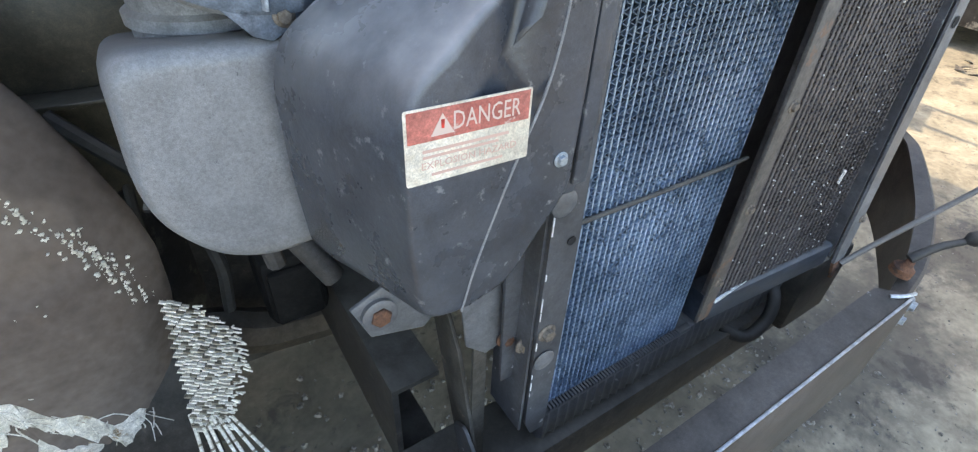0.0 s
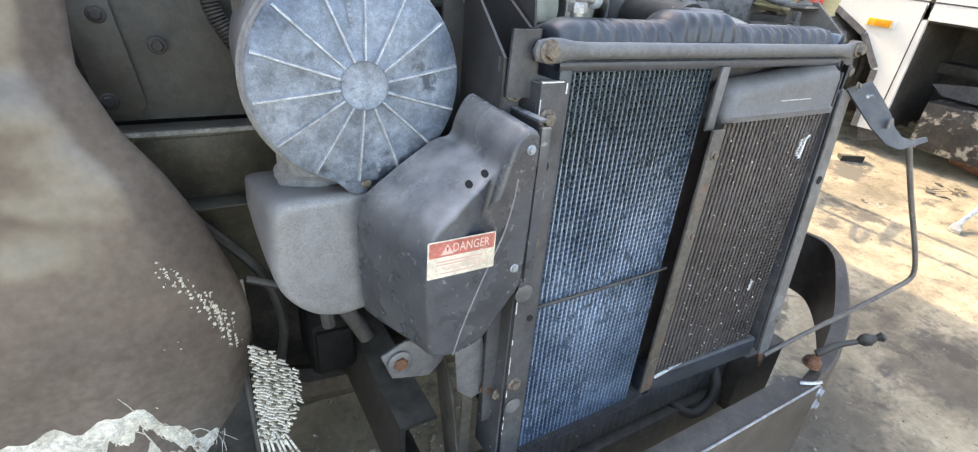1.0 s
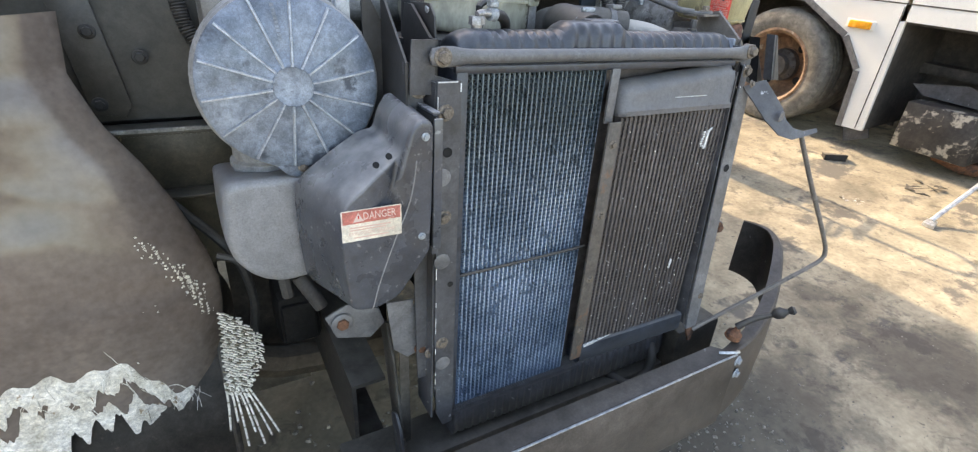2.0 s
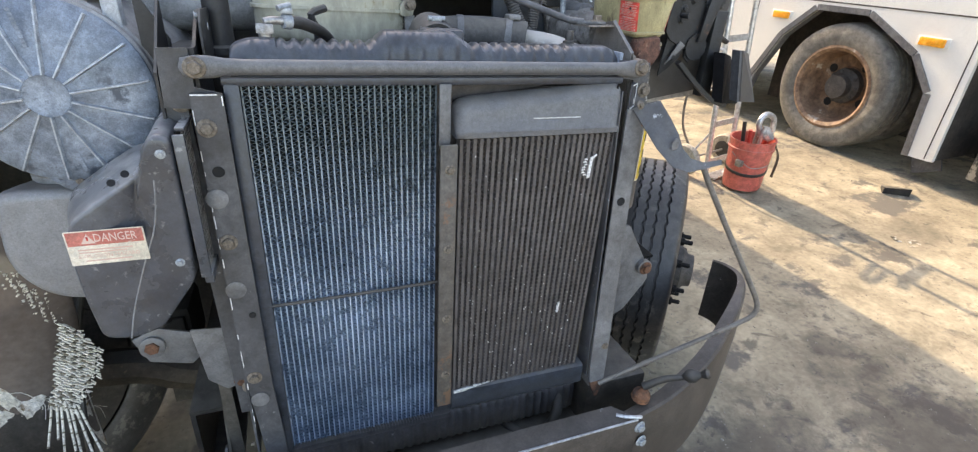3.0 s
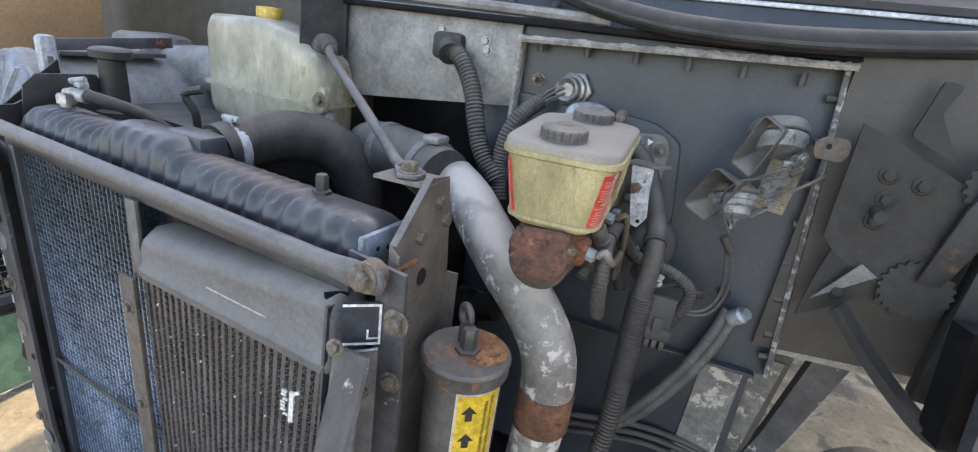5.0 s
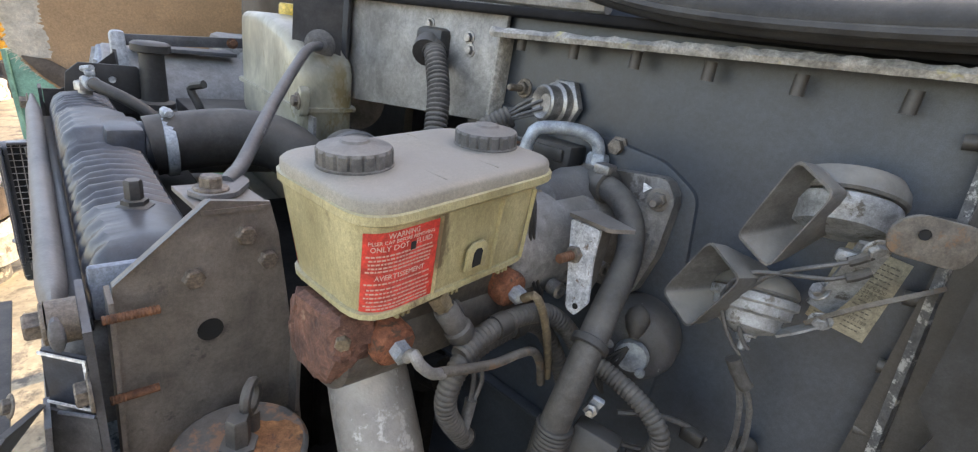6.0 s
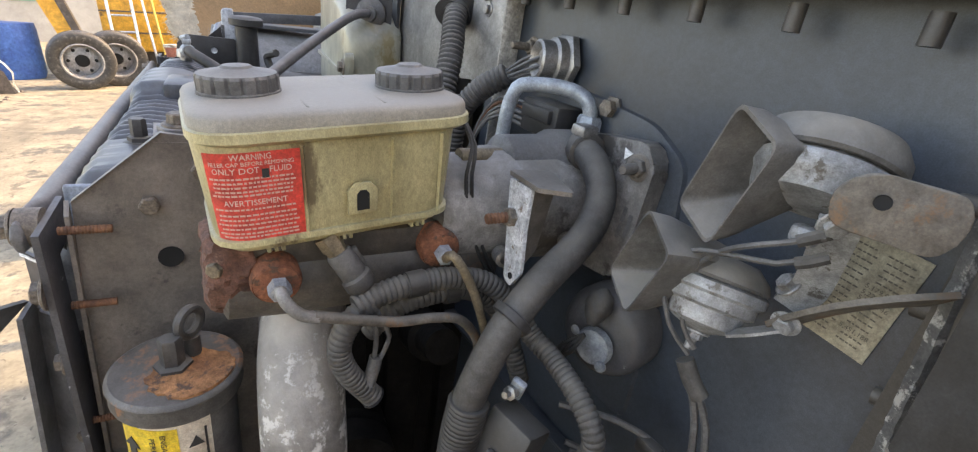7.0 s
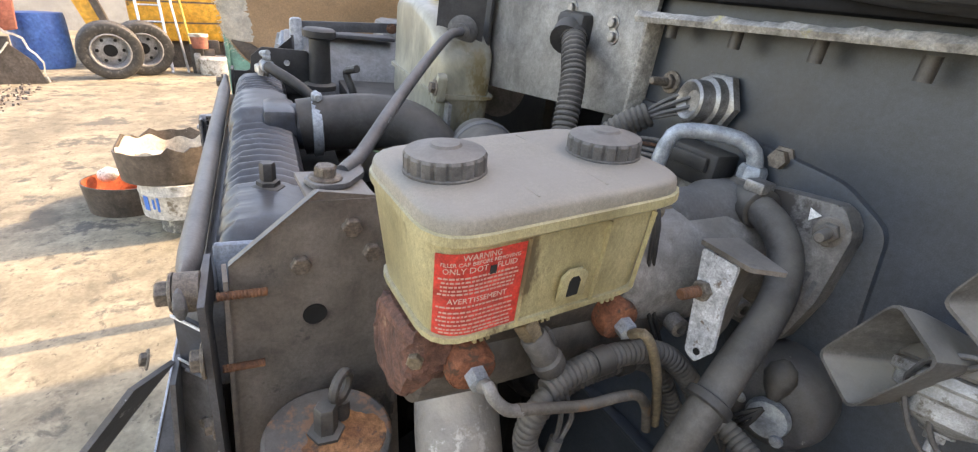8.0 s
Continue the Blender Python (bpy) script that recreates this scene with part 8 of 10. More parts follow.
    for k, mm in enumerate((M_WIRE, M_BRACKET, M_WIRE, M_RUST, M_WIRE)):
        part("wire", sweep(B(), [(1.108, 0.856, 1.664 + k * 0.006), (1.085, 0.840, 1.668 + k * 0.005), (1.070, 0.828, 1.650 + k * 0.003), (1.06, 0.82, 1.61)], 0.002, 6), mm, fb)
    bl = start("bulkhead_bolt", (1.195, 0.886, 1.70), "dull bolt on the firewall", "bolt")
    part("head", lathe(B(), (1.205, 0.890, 1.704), (0, -1, 0), [(0.012, 0), (0.012, 0.003), (0.0085, 0.004), (0.0085, 0.011)], 6), M_BOLT, bl)
    # round motor under the horns
    mo = start("wiper_motor", (1.30, 0.84, 1.53), "round alloy motor with a rubber boot and black wires", "motor")
    part("drum", lathe(B(), (1.287, 0.887, 1.518), (0.25, -1, 0.05), [(0.043, 0), (0.043, 0.030), (0.040, 0.040), (0.033, 0.045), (0.005, 0.048)], 36), M_RAIL, mo)
    part("boss", lathe(B(), (1.302, 0.838, 1.512), (0.3, -1, 0.05), [(0.018, 0), (0.016, 0.006), (0.007, 0.007)], 20), M_ZINC, mo)
    part("boot", lathe(B(), (1.298, 0.836, 1.562), (0.25, -0.5, -0.8), [(0.003, -0.006), (0.010, 0.0), (0.0125, 0.009), (0.0095, 0.019), (0.004, 0.028)], 18), M_HOSE, mo, "dusty rubber boot")
    for k in range(3):
        part("wire", sweep(B(), [(1.303, 0.820, 1.528), (1.300 - 0.006 * k, 0.812, 1.510), (1.285 - 0.004 * k, 0.818, 1.49 - 0.005 * k), (1.29, 0.82, 1.465)], 0.002, 6), M_RUBBER, mo)
    for p in ((1.276, 0.839, 1.512), (1.316, 0.836, 1.500)):
        part("screw_head", lathe(B(), p, (0.25, -1, 0), [(0.0055, 0), (0.005, 0.003), (0.001, 0.004)], 10), M_ZINC, mo)
    jb = start("junction_box", (1.30, 0.70, 1.42), "square black plastic relay box on the loom", "relay")
    jm = Matrix.Translation((1.326, 0.739, 1.452)) @ pose(0, 0, 0, -16, 6, 14)
    part("box", box(B(), (-0.021, -0.015, -0.014), (0.021, 0.015, 0.032), 0.003, m=jm), M_BLACK, jb)
    part("lower_shell", box(B(), (-0.023, -0.017, -0.030), (0.023, 0.017, -0.012), 0.004, m=jm), M_BLACK, jb)
    part("latch", box(B(), (-0.006, -0.0195, -0.020), (0.008, -0.0145, 0.002), 0.001, m=jm), M_BLACK, jb)
    for k in range(4):
        part("socket", box(B(), (-0.020 + k * 0.0105, -0.013, -0.042), (-0.0125 + k * 0.0105, 0.011, -0.029), 0.0015, m=jm), M_BLACK, jb)
    part("bright_clip", box(B(), (-0.006, -0.003, -0.012), (0.006, 0.003, 0.012), 0.002, m=Matrix.Translation((1.316, 0.746, 1.503)) @ pose(0, 0, 0, 20, 15, 30)), M_ZINC, jb, "bright metal clip")
    part("clip_nut", lathe(B(), (1.317, 0.742, 1.502), (0.3, -0.9, 0.2), [(0.006, 0), (0.006, 0.006), (0.003, 0.007), (0.003, 0.012)], 6), M_STEEL, jb)
    # lower harness and drooping wires
    lw = start("wire_bundle", (1.4, 0.86, 1.45), "loose grey wires and small plugs below the horns", "wires")
    part("wire", sweep(B(), [(1.322, 0.790, 1.478), (1.352, 0.818, 1.480), (1.372, 0.845, 1.468), (1.388, 0.86, 1.455)], 0.0028, 6), M_WIRE, lw)
    part("wire", sweep(B(), [(1.330, 0.800, 1.440), (1.360, 0.830, 1.432), (1.396, 0.848, 1.436), (1.412, 0.846, 1.470), (1.408, 0.838, 1.520), (1.400, 0.832, 1.545)], 0.0028, 6), M_WIRE, lw)
    part("wire", sweep(B(), [(1.336, 0.802, 1.434), (1.366, 0.836, 1.426), (1.404, 0.852, 1.430), (1.420, 0.850, 1.470), (1.416, 0.840, 1.520), (1.406, 0.832, 1.545)], 0.0028, 6), M_WIRE, lw)
    part("plug", box(B(), (1.368, 0.838, 1.455), (1.390, 0.850, 1.469), 0.003), M_RUBBER, lw)
    part("plug", sweep(B(), [(1.392, 0.826, 1.566), (1.400, 0.829, 1.553), (1.408, 0.833, 1.543)], 0.0065, 10), M_HOSE, lw)
    part("plug", lathe(B(), (1.440, 0.86, 1.43), (0.5, -0.4, 0.6), [(0.013, 0), (0.013, 0.02), (0.009, 0.024), (0.009, 0.03)], 12), M_ZINC, lw, "pale wire seal")
    for k in range(2):
        part("hose", sweep(B(), [(1.432 + k * 0.012, 0.868, 1.440 - k * 0.010), (1.418 + k * 0.012, 0.858, 1.39 - k * 0.010), (1.390 + k * 0.010, 0.852, 1.32 - k * 0.010), (1.345 + k * 0.008, 0.852, 1.235 - k * 0.012), (1.30, 0.855, 1.17 - k * 0.012)], 0.0085, 10), M_WIRE, lw, "grey dusty hose")
    part("cap", lathe(B(), (1.420, 0.880, 1.462), (0.2, -0.9, 0.2), [(0.009, 0), (0.010, 0.006), (0.007, 0.010), (0.003, 0.011)], 14), M_RUBBER, lw, "black rubber boot")
    dn = start("wire_loom", (1.30, 0.7, 1.2), "long black corrugated loom hanging down beside the pipe", "wiring loom", "wiring looms")
    part("loom", corrugated(B(), [(1.301, 0.714, 1.36), (1.298, 0.708, 1.25), (1.28, 0.675, 1.10), (1.25, 0.64, 0.95), (1.24, 0.63, 0.80)], 0.0150, 0.0062, 0.1), M_RUBBER, dn)
    part("tie", cyl(B(), (1.2905, 0.694, 1.182), (1.2895, 0.692, 1.175), 0.0165, 16), M_BLACK, dn, "black cable tie")
    return h


def horn_unit(ob, mouth, u, v, way):
    """A trumpet: a square mouth with half edges u and v, narrowing along way."""
    mouth, u, v, way = Vector(mouth), Vector(u), Vector(v), Vector(way)
    sq = rounded([(-1, -1), (1, -1), (1, 1), (-1, 1)], 0.28, 3)
    outer, inner = [], []
    for t, s in ((0.0, 1.0), (0.25, 0.93), (0.55, 0.74), (0.85, 0.55), (1.0, 0.45)):
        outer.append([mouth + way * t + (u * x + v * y) * s for x, y in sq])
        inner.append([mouth + way * t + (u * x + v * y) * (s - 0.06) for x, y in sq])
    bm = B()
    rings(bm, outer, True, False)
    rings(bm, inner, True, False)
    k = len(sq)
    for i in range(k):
        j = (i + 1) % k
        bm.faces.new([bm.verts.new(p) for p in (outer[0][i], outer[0][j], inner[0][j], inner[0][i])])
    bm.faces.new([bm.verts.new(p) for p in inner[-1]])
    part("trumpet", bm, M_HORN, ob, "dusty black square trumpet")


def horns():
    ob = start("horn", (1.40, 0.83, 1.70), "dusty black square horn trumpet with corroded alloy sounder", "horn", "truck horns")
    horn_unit(ob, (1.395, 0.793, 1.7025), (0.0120, -0.0035, 0.034), (0.0145, -0.0005, -0.0085), (0.026, 0.036, 0.009))
    c, d = Vector((1.424, 0.834, 1.705)), Vector((0.15, -0.42, -0.90)).normalized()
    part("sounder", lathe(B(), c - d * 0.012, d, [(0.034, 0), (0.0365, 0.002), (0.0365, 0.009), (0.034, 0.012), (0.031, 0.021), (0.020, 0.024), (0.010, 0.026)], 36), M_HORNALLOY, ob, "corroded alloy sounder")
    part("back_shell", lathe(B(), c - d * 0.012, -d, [(0.0375, 0), (0.039, 0.002), (0.0385, 0.010), (0.034, 0.018), (0.020, 0.022), (0.005, 0.023)], 36), M_HORN, ob, "dusty black back shell")
    part("terminal", box(B(), (1.432, 0.806, 1.680), (1.446, 0.816, 1.690), 0.003), M_HORNALLOY, ob)
    bolt(ob, (1.452, 0.806, 1.697), (0.5, -0.5, -0.3), 0.0055, M_HORNALLOY)
    o2 = start("horn", (1.38, 0.83, 1.61), "smaller dusty horn trumpet with ringed alloy sounder below", "horn", "truck horns")
    horn_unit(o2, (1.3555, 0.792, 1.628), (0.0145, -0.0055, 0.031), (0.017, -0.006, -0.009), (0.032, 0.044, 0.006))
    c, d = Vector((1.390, 0.832, 1.617)), Vector((0.15, -0.36, -0.92)).normalized()
    part("sounder", lathe(B(), c - d * 0.010, d, [(0.031, 0), (0.034, 0.002), (0.034, 0.008), (0.0305, 0.010), (0.030, 0.017), (0.025, 0.019), (0.0235, 0.029), (0.018, 0.032), (0.010, 0.035), (0.007, 0.037)], 36), M_HORNALLOY, o2, "ringed alloy sounder")
    part("back_shell", lathe(B(), c - d * 0.010, -d, [(0.032, 0), (0.033, 0.002), (0.031, 0.008), (0.022, 0.016), (0.005, 0.018)], 36), M_HORN, o2)
    bolt(o2, tuple(c + d * 0.026), tuple(d), 0.0062, M_HORNALLOY, "nut", stud=0.014)
    br = start("horn_bracket", (1.47, 0.82, 1.65), "rusty bent horn bracket plate and arms", "bracket")
    pl = rounded([(-0.022, -0.013), (0.020, -0.015), (0.026, 0.0), (0.022, 0.014), (-0.014, 0.015), (-0.025, 0.004)], 0.008)
    m = frame_m((1.477, 0.792, 1.7145), (0.80, 0.40, -0.02), (-0.10, 0.0, 1))
    t = plate_m(pl, 0.003, m, 0.001)
    part("plate", t, M_RUSTPLATE, br, "brown rust-stained plate")
    hole(br, m @ Vector((-0.006, 0.003, -0.0018)), m.to_3x3() @ Vector((0, 0, -1)), 0.0035)
    hole(br, m @ Vector((-0.006, 0.003, 0.0018)), m.to_3x3() @ Vector((0, 0, 1)), 0.0035)
    part("arm", sweep(B(), [(1.452, 0.812, 1.698), (1.446, 0.828, 1.672), (1.440, 0.842, 1.648), (1.432, 0.846, 1.630)], 0.01, flat=(0.020, 0.0035)), M_HORNALLOY, br)
    part("arm", sweep(B(), [(1.432, 0.842, 1.618), (1.444, 0.838, 1.632), (1.462, 0.834, 1.650), (1.478, 0.840, 1.662), (1.492, 0.862, 1.668)], 0.01, flat=(0.019, 0.0035)), M_RUSTPLATE, br)
    bolt(br, (1.438, 0.836, 1.624), (0.2, -0.8, -0.3), 0.0058, M_HORNALLOY)
    bolt(br, (1.430, 0.840, 1.645), (-0.5, -0.6, 0.5), 0.0058, M_STEEL)
    part("strap", sweep(B(), [(1.414, 0.822, 1.604), (1.424, 0.828, 1.610), (1.436, 0.836, 1.619)], 0.01, flat=(0.010, 0.002)), M_HORNALLOY, br)
    wr = start("horn_wire", (1.40, 0.80, 1.65), "grey wires looping between the horns", "wires")
    part("wire", sweep(B(), [(1.452, 0.803, 1.690), (1.435, 0.795, 1.680), (1.418, 0.792, 1.670), (1.400, 0.800, 1.655), (1.388, 0.806, 1.635), (1.392, 0.808, 1.600), (1.402, 0.815, 1.585)], 0.0017, 6), M_WIRE, wr)
    part("wire", sweep(B(), [(1.450, 0.806, 1.678), (1.436, 0.800, 1.668), (1.412, 0.796, 1.662), (1.384, 0.800, 1.650), (1.372, 0.803, 1.625), (1.384, 0.806, 1.595), (1.396, 0.820, 1.575)], 0.0017, 6), M_WIRE, wr)
    part("wire", sweep(B(), [(1.452, 0.806, 1.692), (1.446, 0.801, 1.687), (1.442, 0.799, 1.684)], 0.0036, 8), M_HOSE, wr)
    part("wire", sweep(B(), [(1.455, 0.808, 1.680), (1.449, 0.804, 1.675), (1.444, 0.802, 1.672)], 0.0036, 8), M_HOSE, wr)
    # data label
    m = frame_m((1.449, 0.8885, 1.641), (1, 0, -0.12), (0.12, 0, 1)) @ Matrix.Scale(0.84, 4)
    lb = start("data_label", (1.458, 0.888, 1.60), "tan printed data label on the firewall", "label")
    part("backing", plate_m([(-0.027, -0.045), (0.027, -0.045), (0.027, 0.045), (-0.027, 0.045)], 0.001, m), M_PATENT, lb)
    wr = random.Random(3)
    for k, text in enumerate(("5,179,820", "5,224,845", "5,242,146", "", "", "", "", "5,451,188")):
        if text:
            writing("wording", text, 0.0052, m @ Matrix.Translation((0.011, 0.010 - k * 0.0052, 0.0006)), M_FADEDINK, lb, width=0.021)
    words = []
    for k in range(15):
        z = 0.036 - k * 0.0052
        for x0, x1 in ((-0.023, -0.003), (0.002, 0.022)):
            if x0 > 0 and k in (5, 6, 7, 12):
                continue
            x = x0 + wr.uniform(0, 0.003)
            while x < x1 - 0.003:
                w = wr.uniform(0.0015, 0.004)
                words.append((x, min(x1, x + w), z, 0.0012))
                x += w + 0.0009
    bars("small_print", words, m, M_FADEDINK, lb, 0.0004)
    return ob


def door_hinge_gear():
    ob = start("hood_latch_mechanism", (1.62, 0.86, 1.50), "black corroded plate with toothed wheels and a swing arm", "latch plate")
    part("plate", prism(B(), [(1.492, 1.776), (1.520, 1.766), (1.620, 1.722), (1.632, 1.68), (1.625, 1.58), (1.60, 1.54), (1.578, 1.556), (1.575, 1.578), (1.515, 1.604), (1.496, 1.626)], "y", 0.835, 0.841), M_LATCH, ob)
    part("lower_plate", prism(B(), [(1.515, 1.63), (1.60, 1.59), (1.565, 1.555), (1.528, 1.520), (1.500, 1.50), (1.505, 1.56)], "y", 0.842, 0.847), M_LATCH, ob)

    def gear(x, z, r, y, teeth):
        bm = B()
        n = teeth * 4
        lp = [(x + math.cos(2 * math.pi * i / n) * r * (1.0 if i % 4 < 2 else 0.91), z + math.sin(2 * math.pi * i / n) * r * (1.0 if i % 4 < 2 else 0.91)) for i in range(n)]
        return prism(bm, lp, "y", y, y + 0.005)
    part("toothed_wheel", gear(1.650, 1.732, 0.042, 0.828, 22), M_LATCH, ob, "black toothed wheel")
    part("toothed_wheel", gear(1.612, 1.585, 0.040, 0.829, 22), M_LATCH, ob, "black toothed wheel")
    part("link", prism(B(), [(1.605, 1.60), (1.630, 1.60), (1.668, 1.725), (1.632, 1.745), (1.620, 1.70)], "y", 0.818, 0.826, 0.001), M_LATCH, ob)
    part("rust_patch", prism(B(), rounded([(1.636, 1.725), (1.662, 1.732), (1.660, 1.745), (1.640, 1.742)], 0.004), "y", 0.8165, 0.8285), M_RUST, ob, "rusty pivot")
    part("rear_post", box(B(), (1.655, 0.82, 1.44), (1.700, 0.85, 1.69), 0.003), M_LATCH, ob)
    part("arm", sweep(B(), [(1.536, 0.805, 1.545), (1.575, 0.79, 1.505), (1.625, 0.775, 1.462), (1.665, 0.765, 1.435), (1.70, 0.755, 1.428)], 0.02, flat=(0.034, 0.012)), M_LATCH, ob, "black swing arm")
    for x, z in ((1.545, 1.69), (1.542, 1.66), (1.538, 1.72), (1.575, 1.715), (1.535, 1.555)):
        bolt(ob, (x, 0.8345, z), (0, -1, 0), 0.008, M_LATCH)
    part("cylinder", cyl(B(), (1.540, 0.833, 1.672), (1.540, 0.800, 1.672), 0.008, 10), M_LATCH, ob)
    part("hinge_top", prism(B(), rounded([(1.545, 1.77), (1.600, 1.745), (1.565, 1.80), (1.575, 1.835), (1.555, 1.838)], 0.006), "y", 0.845, 0.852), M_LATCH, ob)
    gp = start("hinge_panel", (1.74, 0.75, 1.42), "flat grey steel hinge panel with two slots", "panel")
    q = [(1.676, 0.712, 1.590), (1.789, 0.798, 1.572), (1.809, 0.745, 1.433), (1.686, 0.687, 1.449)]
    n = (Vector(q[1]) - Vector(q[0])).cross(Vector(q[3]) - Vector(q[0])).normalized() * 0.004
    part("panel", rings(B(), [[Vector(p) for p in q], [Vector(p) - n for p in q]]), M_COWL, gp)
    part("edge_fold", rings(B(), [[Vector(q[0]), Vector(q[3]), Vector(q[3]) + Vector((-0.010, -0.002, 0)), Vector(q[0]) + Vector((-0.010, -0.002, 0))], [Vector(p) + Vector((0.0, 0.03, 0)) for p in (q[0], q[3], Vector(q[3]) + Vector((-0.010, -0.002, 0)), Vector(q[0]) + Vector((-0.010, -0.002, 0)))]]), M_RAIL, gp)
    part("backing", rings(B(), [[Vector(p) + Vector((-0.022, 0.040, -0.012)) for p in q], [Vector(p) + Vector((-0.035, 0.070, -0.012)) for p in q]]), M_DARK, gp, "black backing")
    nd = -n.normalized() if n.y > 0 else n.normalized()
    for f, g in ((0.62, 0.28), (0.60, 0.86)):
        c = Vector(q[0]) * (1 - f) * (1 - g) + Vector(q[1]) * f * (1 - g) + Vector(q[2]) * f * g + Vector(q[3]) * (1 - f) * g
        part("boss", lathe(B(), c + nd * 0.0005, nd, [(0.012, 0), (0.011, 0.003), (0.003, 0.004)], 14), M_RAILR, gp)
        hole(gp, c + Vector((-0.014, -0.010, 0.004)) + nd * 0.001, nd, 0.006)
    lo = start("cowl_lower_panel", (1.62, 0.9, 1.36), "pale grey lower cowl panel with flaking paint", "panel")
    part("panel", prism(B(), [(1.50, 1.405), (1.735, 1.435), (1.728, 1.53), (1.60, 1.54), (1.50, 1.50)], "y", 0.893, 0.899), M_LIGHTPANEL, lo)
    tr = start("pointed_tab", (1.55, 0.83, 1.55), "bent pale triangular sheet tab", "tab")
    part("tab", rings(B(), [[(1.508, 0.83, 1.535), (1.568, 0.826, 1.590), (1.548, 0.828, 1.602)], [(1.508, 0.833, 1.535), (1.568, 0.829, 1.590), (1.548, 0.831, 1.602)]]), M_RAILR, tr)
    # inner wheel arch
    wl = start("wheel_arch_liner", (1.5, 1.05, 1.0), "grimy grey wheel arch liner with flaking white paint", "liner")
    part("front", prism(B(), [(1.20, 1.36), (1.545, 1.37), (1.530, 1.18), (1.50, 1.04), (1.20, 1.04)], "y", 0.965, 0.971), M_COWL, wl)
    part("flaking_edge", prism(B(), [(1.470, 1.355), (1.535, 1.358), (1.515, 1.14), (1.490, 1.05), (1.465, 1.06)], "y", 0.958, 0.964), M_PEELED, wl, "flaking white strip")
    part("side", prism(B(), [(0.971, 1.36), (1.5, 1.36), (1.5, 0.9), (0.971, 0.9)], "x", 1.30, 1.306), M_CHASSIS, wl)
    part("arch_strut", rings(B(), [[(1.575, 0.975, 1.385), (1.630, 0.975, 1.395), (1.630, 1.01, 1.395), (1.575, 1.01, 1.385)], [(1.545, 0.98, 1.20), (1.585, 0.98, 1.20), (1.585, 1.01, 1.20), (1.545, 1.01, 1.20)], [(1.500, 0.99, 1.02), (1.535, 0.99, 1.02), (1.535, 1.01, 1.02), (1.500, 1.01, 1.02)]]), M_RAIL, wl, "black strut with chipped pale edge")
    cb = start("cable_bundle", (1.45, 1.0, 1.1), "dark cables sagging under the wheel arch", "cables")
    for k in range(3):
        part("cable", sweep(B(), [(1.22, 0.85, 1.16 - k * 0.02), (1.36, 0.88, 1.18 - k * 0.018), (1.48, 0.90, 1.165 - k * 0.02), (1.56, 0.93, 1.12 - k * 0.02)], 0.006, 8), M_RUBBER, cb)
    return ob


def tyre_mesh(bm, R, W, grooves=(-0.6, -0.2, 0.2, 0.6), n=96, lugs=True):
    """A tyre about the x axis with tread grooves."""
    prof = []
    rim = R * 0.615
    prof += [(rim, -W * 0.42), (rim * 1.03, -W * 0.47), (R * 0.80, -W * 0.515), (R * 0.91, -W * 0.50), (R * 0.965, -W * 0.46), (R * 0.985, -W * 0.42)]
    g = []
    for x in grooves:
        c, h = x * W * 0.40, W * 0.016
        g += [(R, c - h * 1.25), (R - 0.011, c - h * 0.7), (R - 0.011, c + h * 0.7), (R, c + h * 1.25)]
    prof += g
    prof += [(R * 0.985, W * 0.42), (R * 0.965, W * 0.46), (R * 0.91, W * 0.50), (R * 0.80, W * 0.515), (rim * 1.03, W * 0.47), (rim, W * 0.42)]
    loops = []
    for i in range(n):
        a = 2 * math.pi * i / n
        wob = 0.0028 * math.sin(a * 60)
        lp = []
        for k, (r, x) in enumerate(prof):
            xx = x + (wob if 6 <= k < 6 + len(g) else 0)
            rr = r - (0.004 if lugs and k in (5, 6 + len(g)) and i % 2 else 0)
            lp.append((xx, rr * math.cos(a), rr * math.sin(a)))
        loops.append(lp)
    vs = [[bm.verts.new(p) for p in lp] for lp in loops]
    for i in range(n):
        a, b = vs[i], vs[(i + 1) % n]
        for k in range(len(prof) - 1):
            bm.faces.new((a[k], a[k + 1], b[k + 1], b[k]))
    return bm


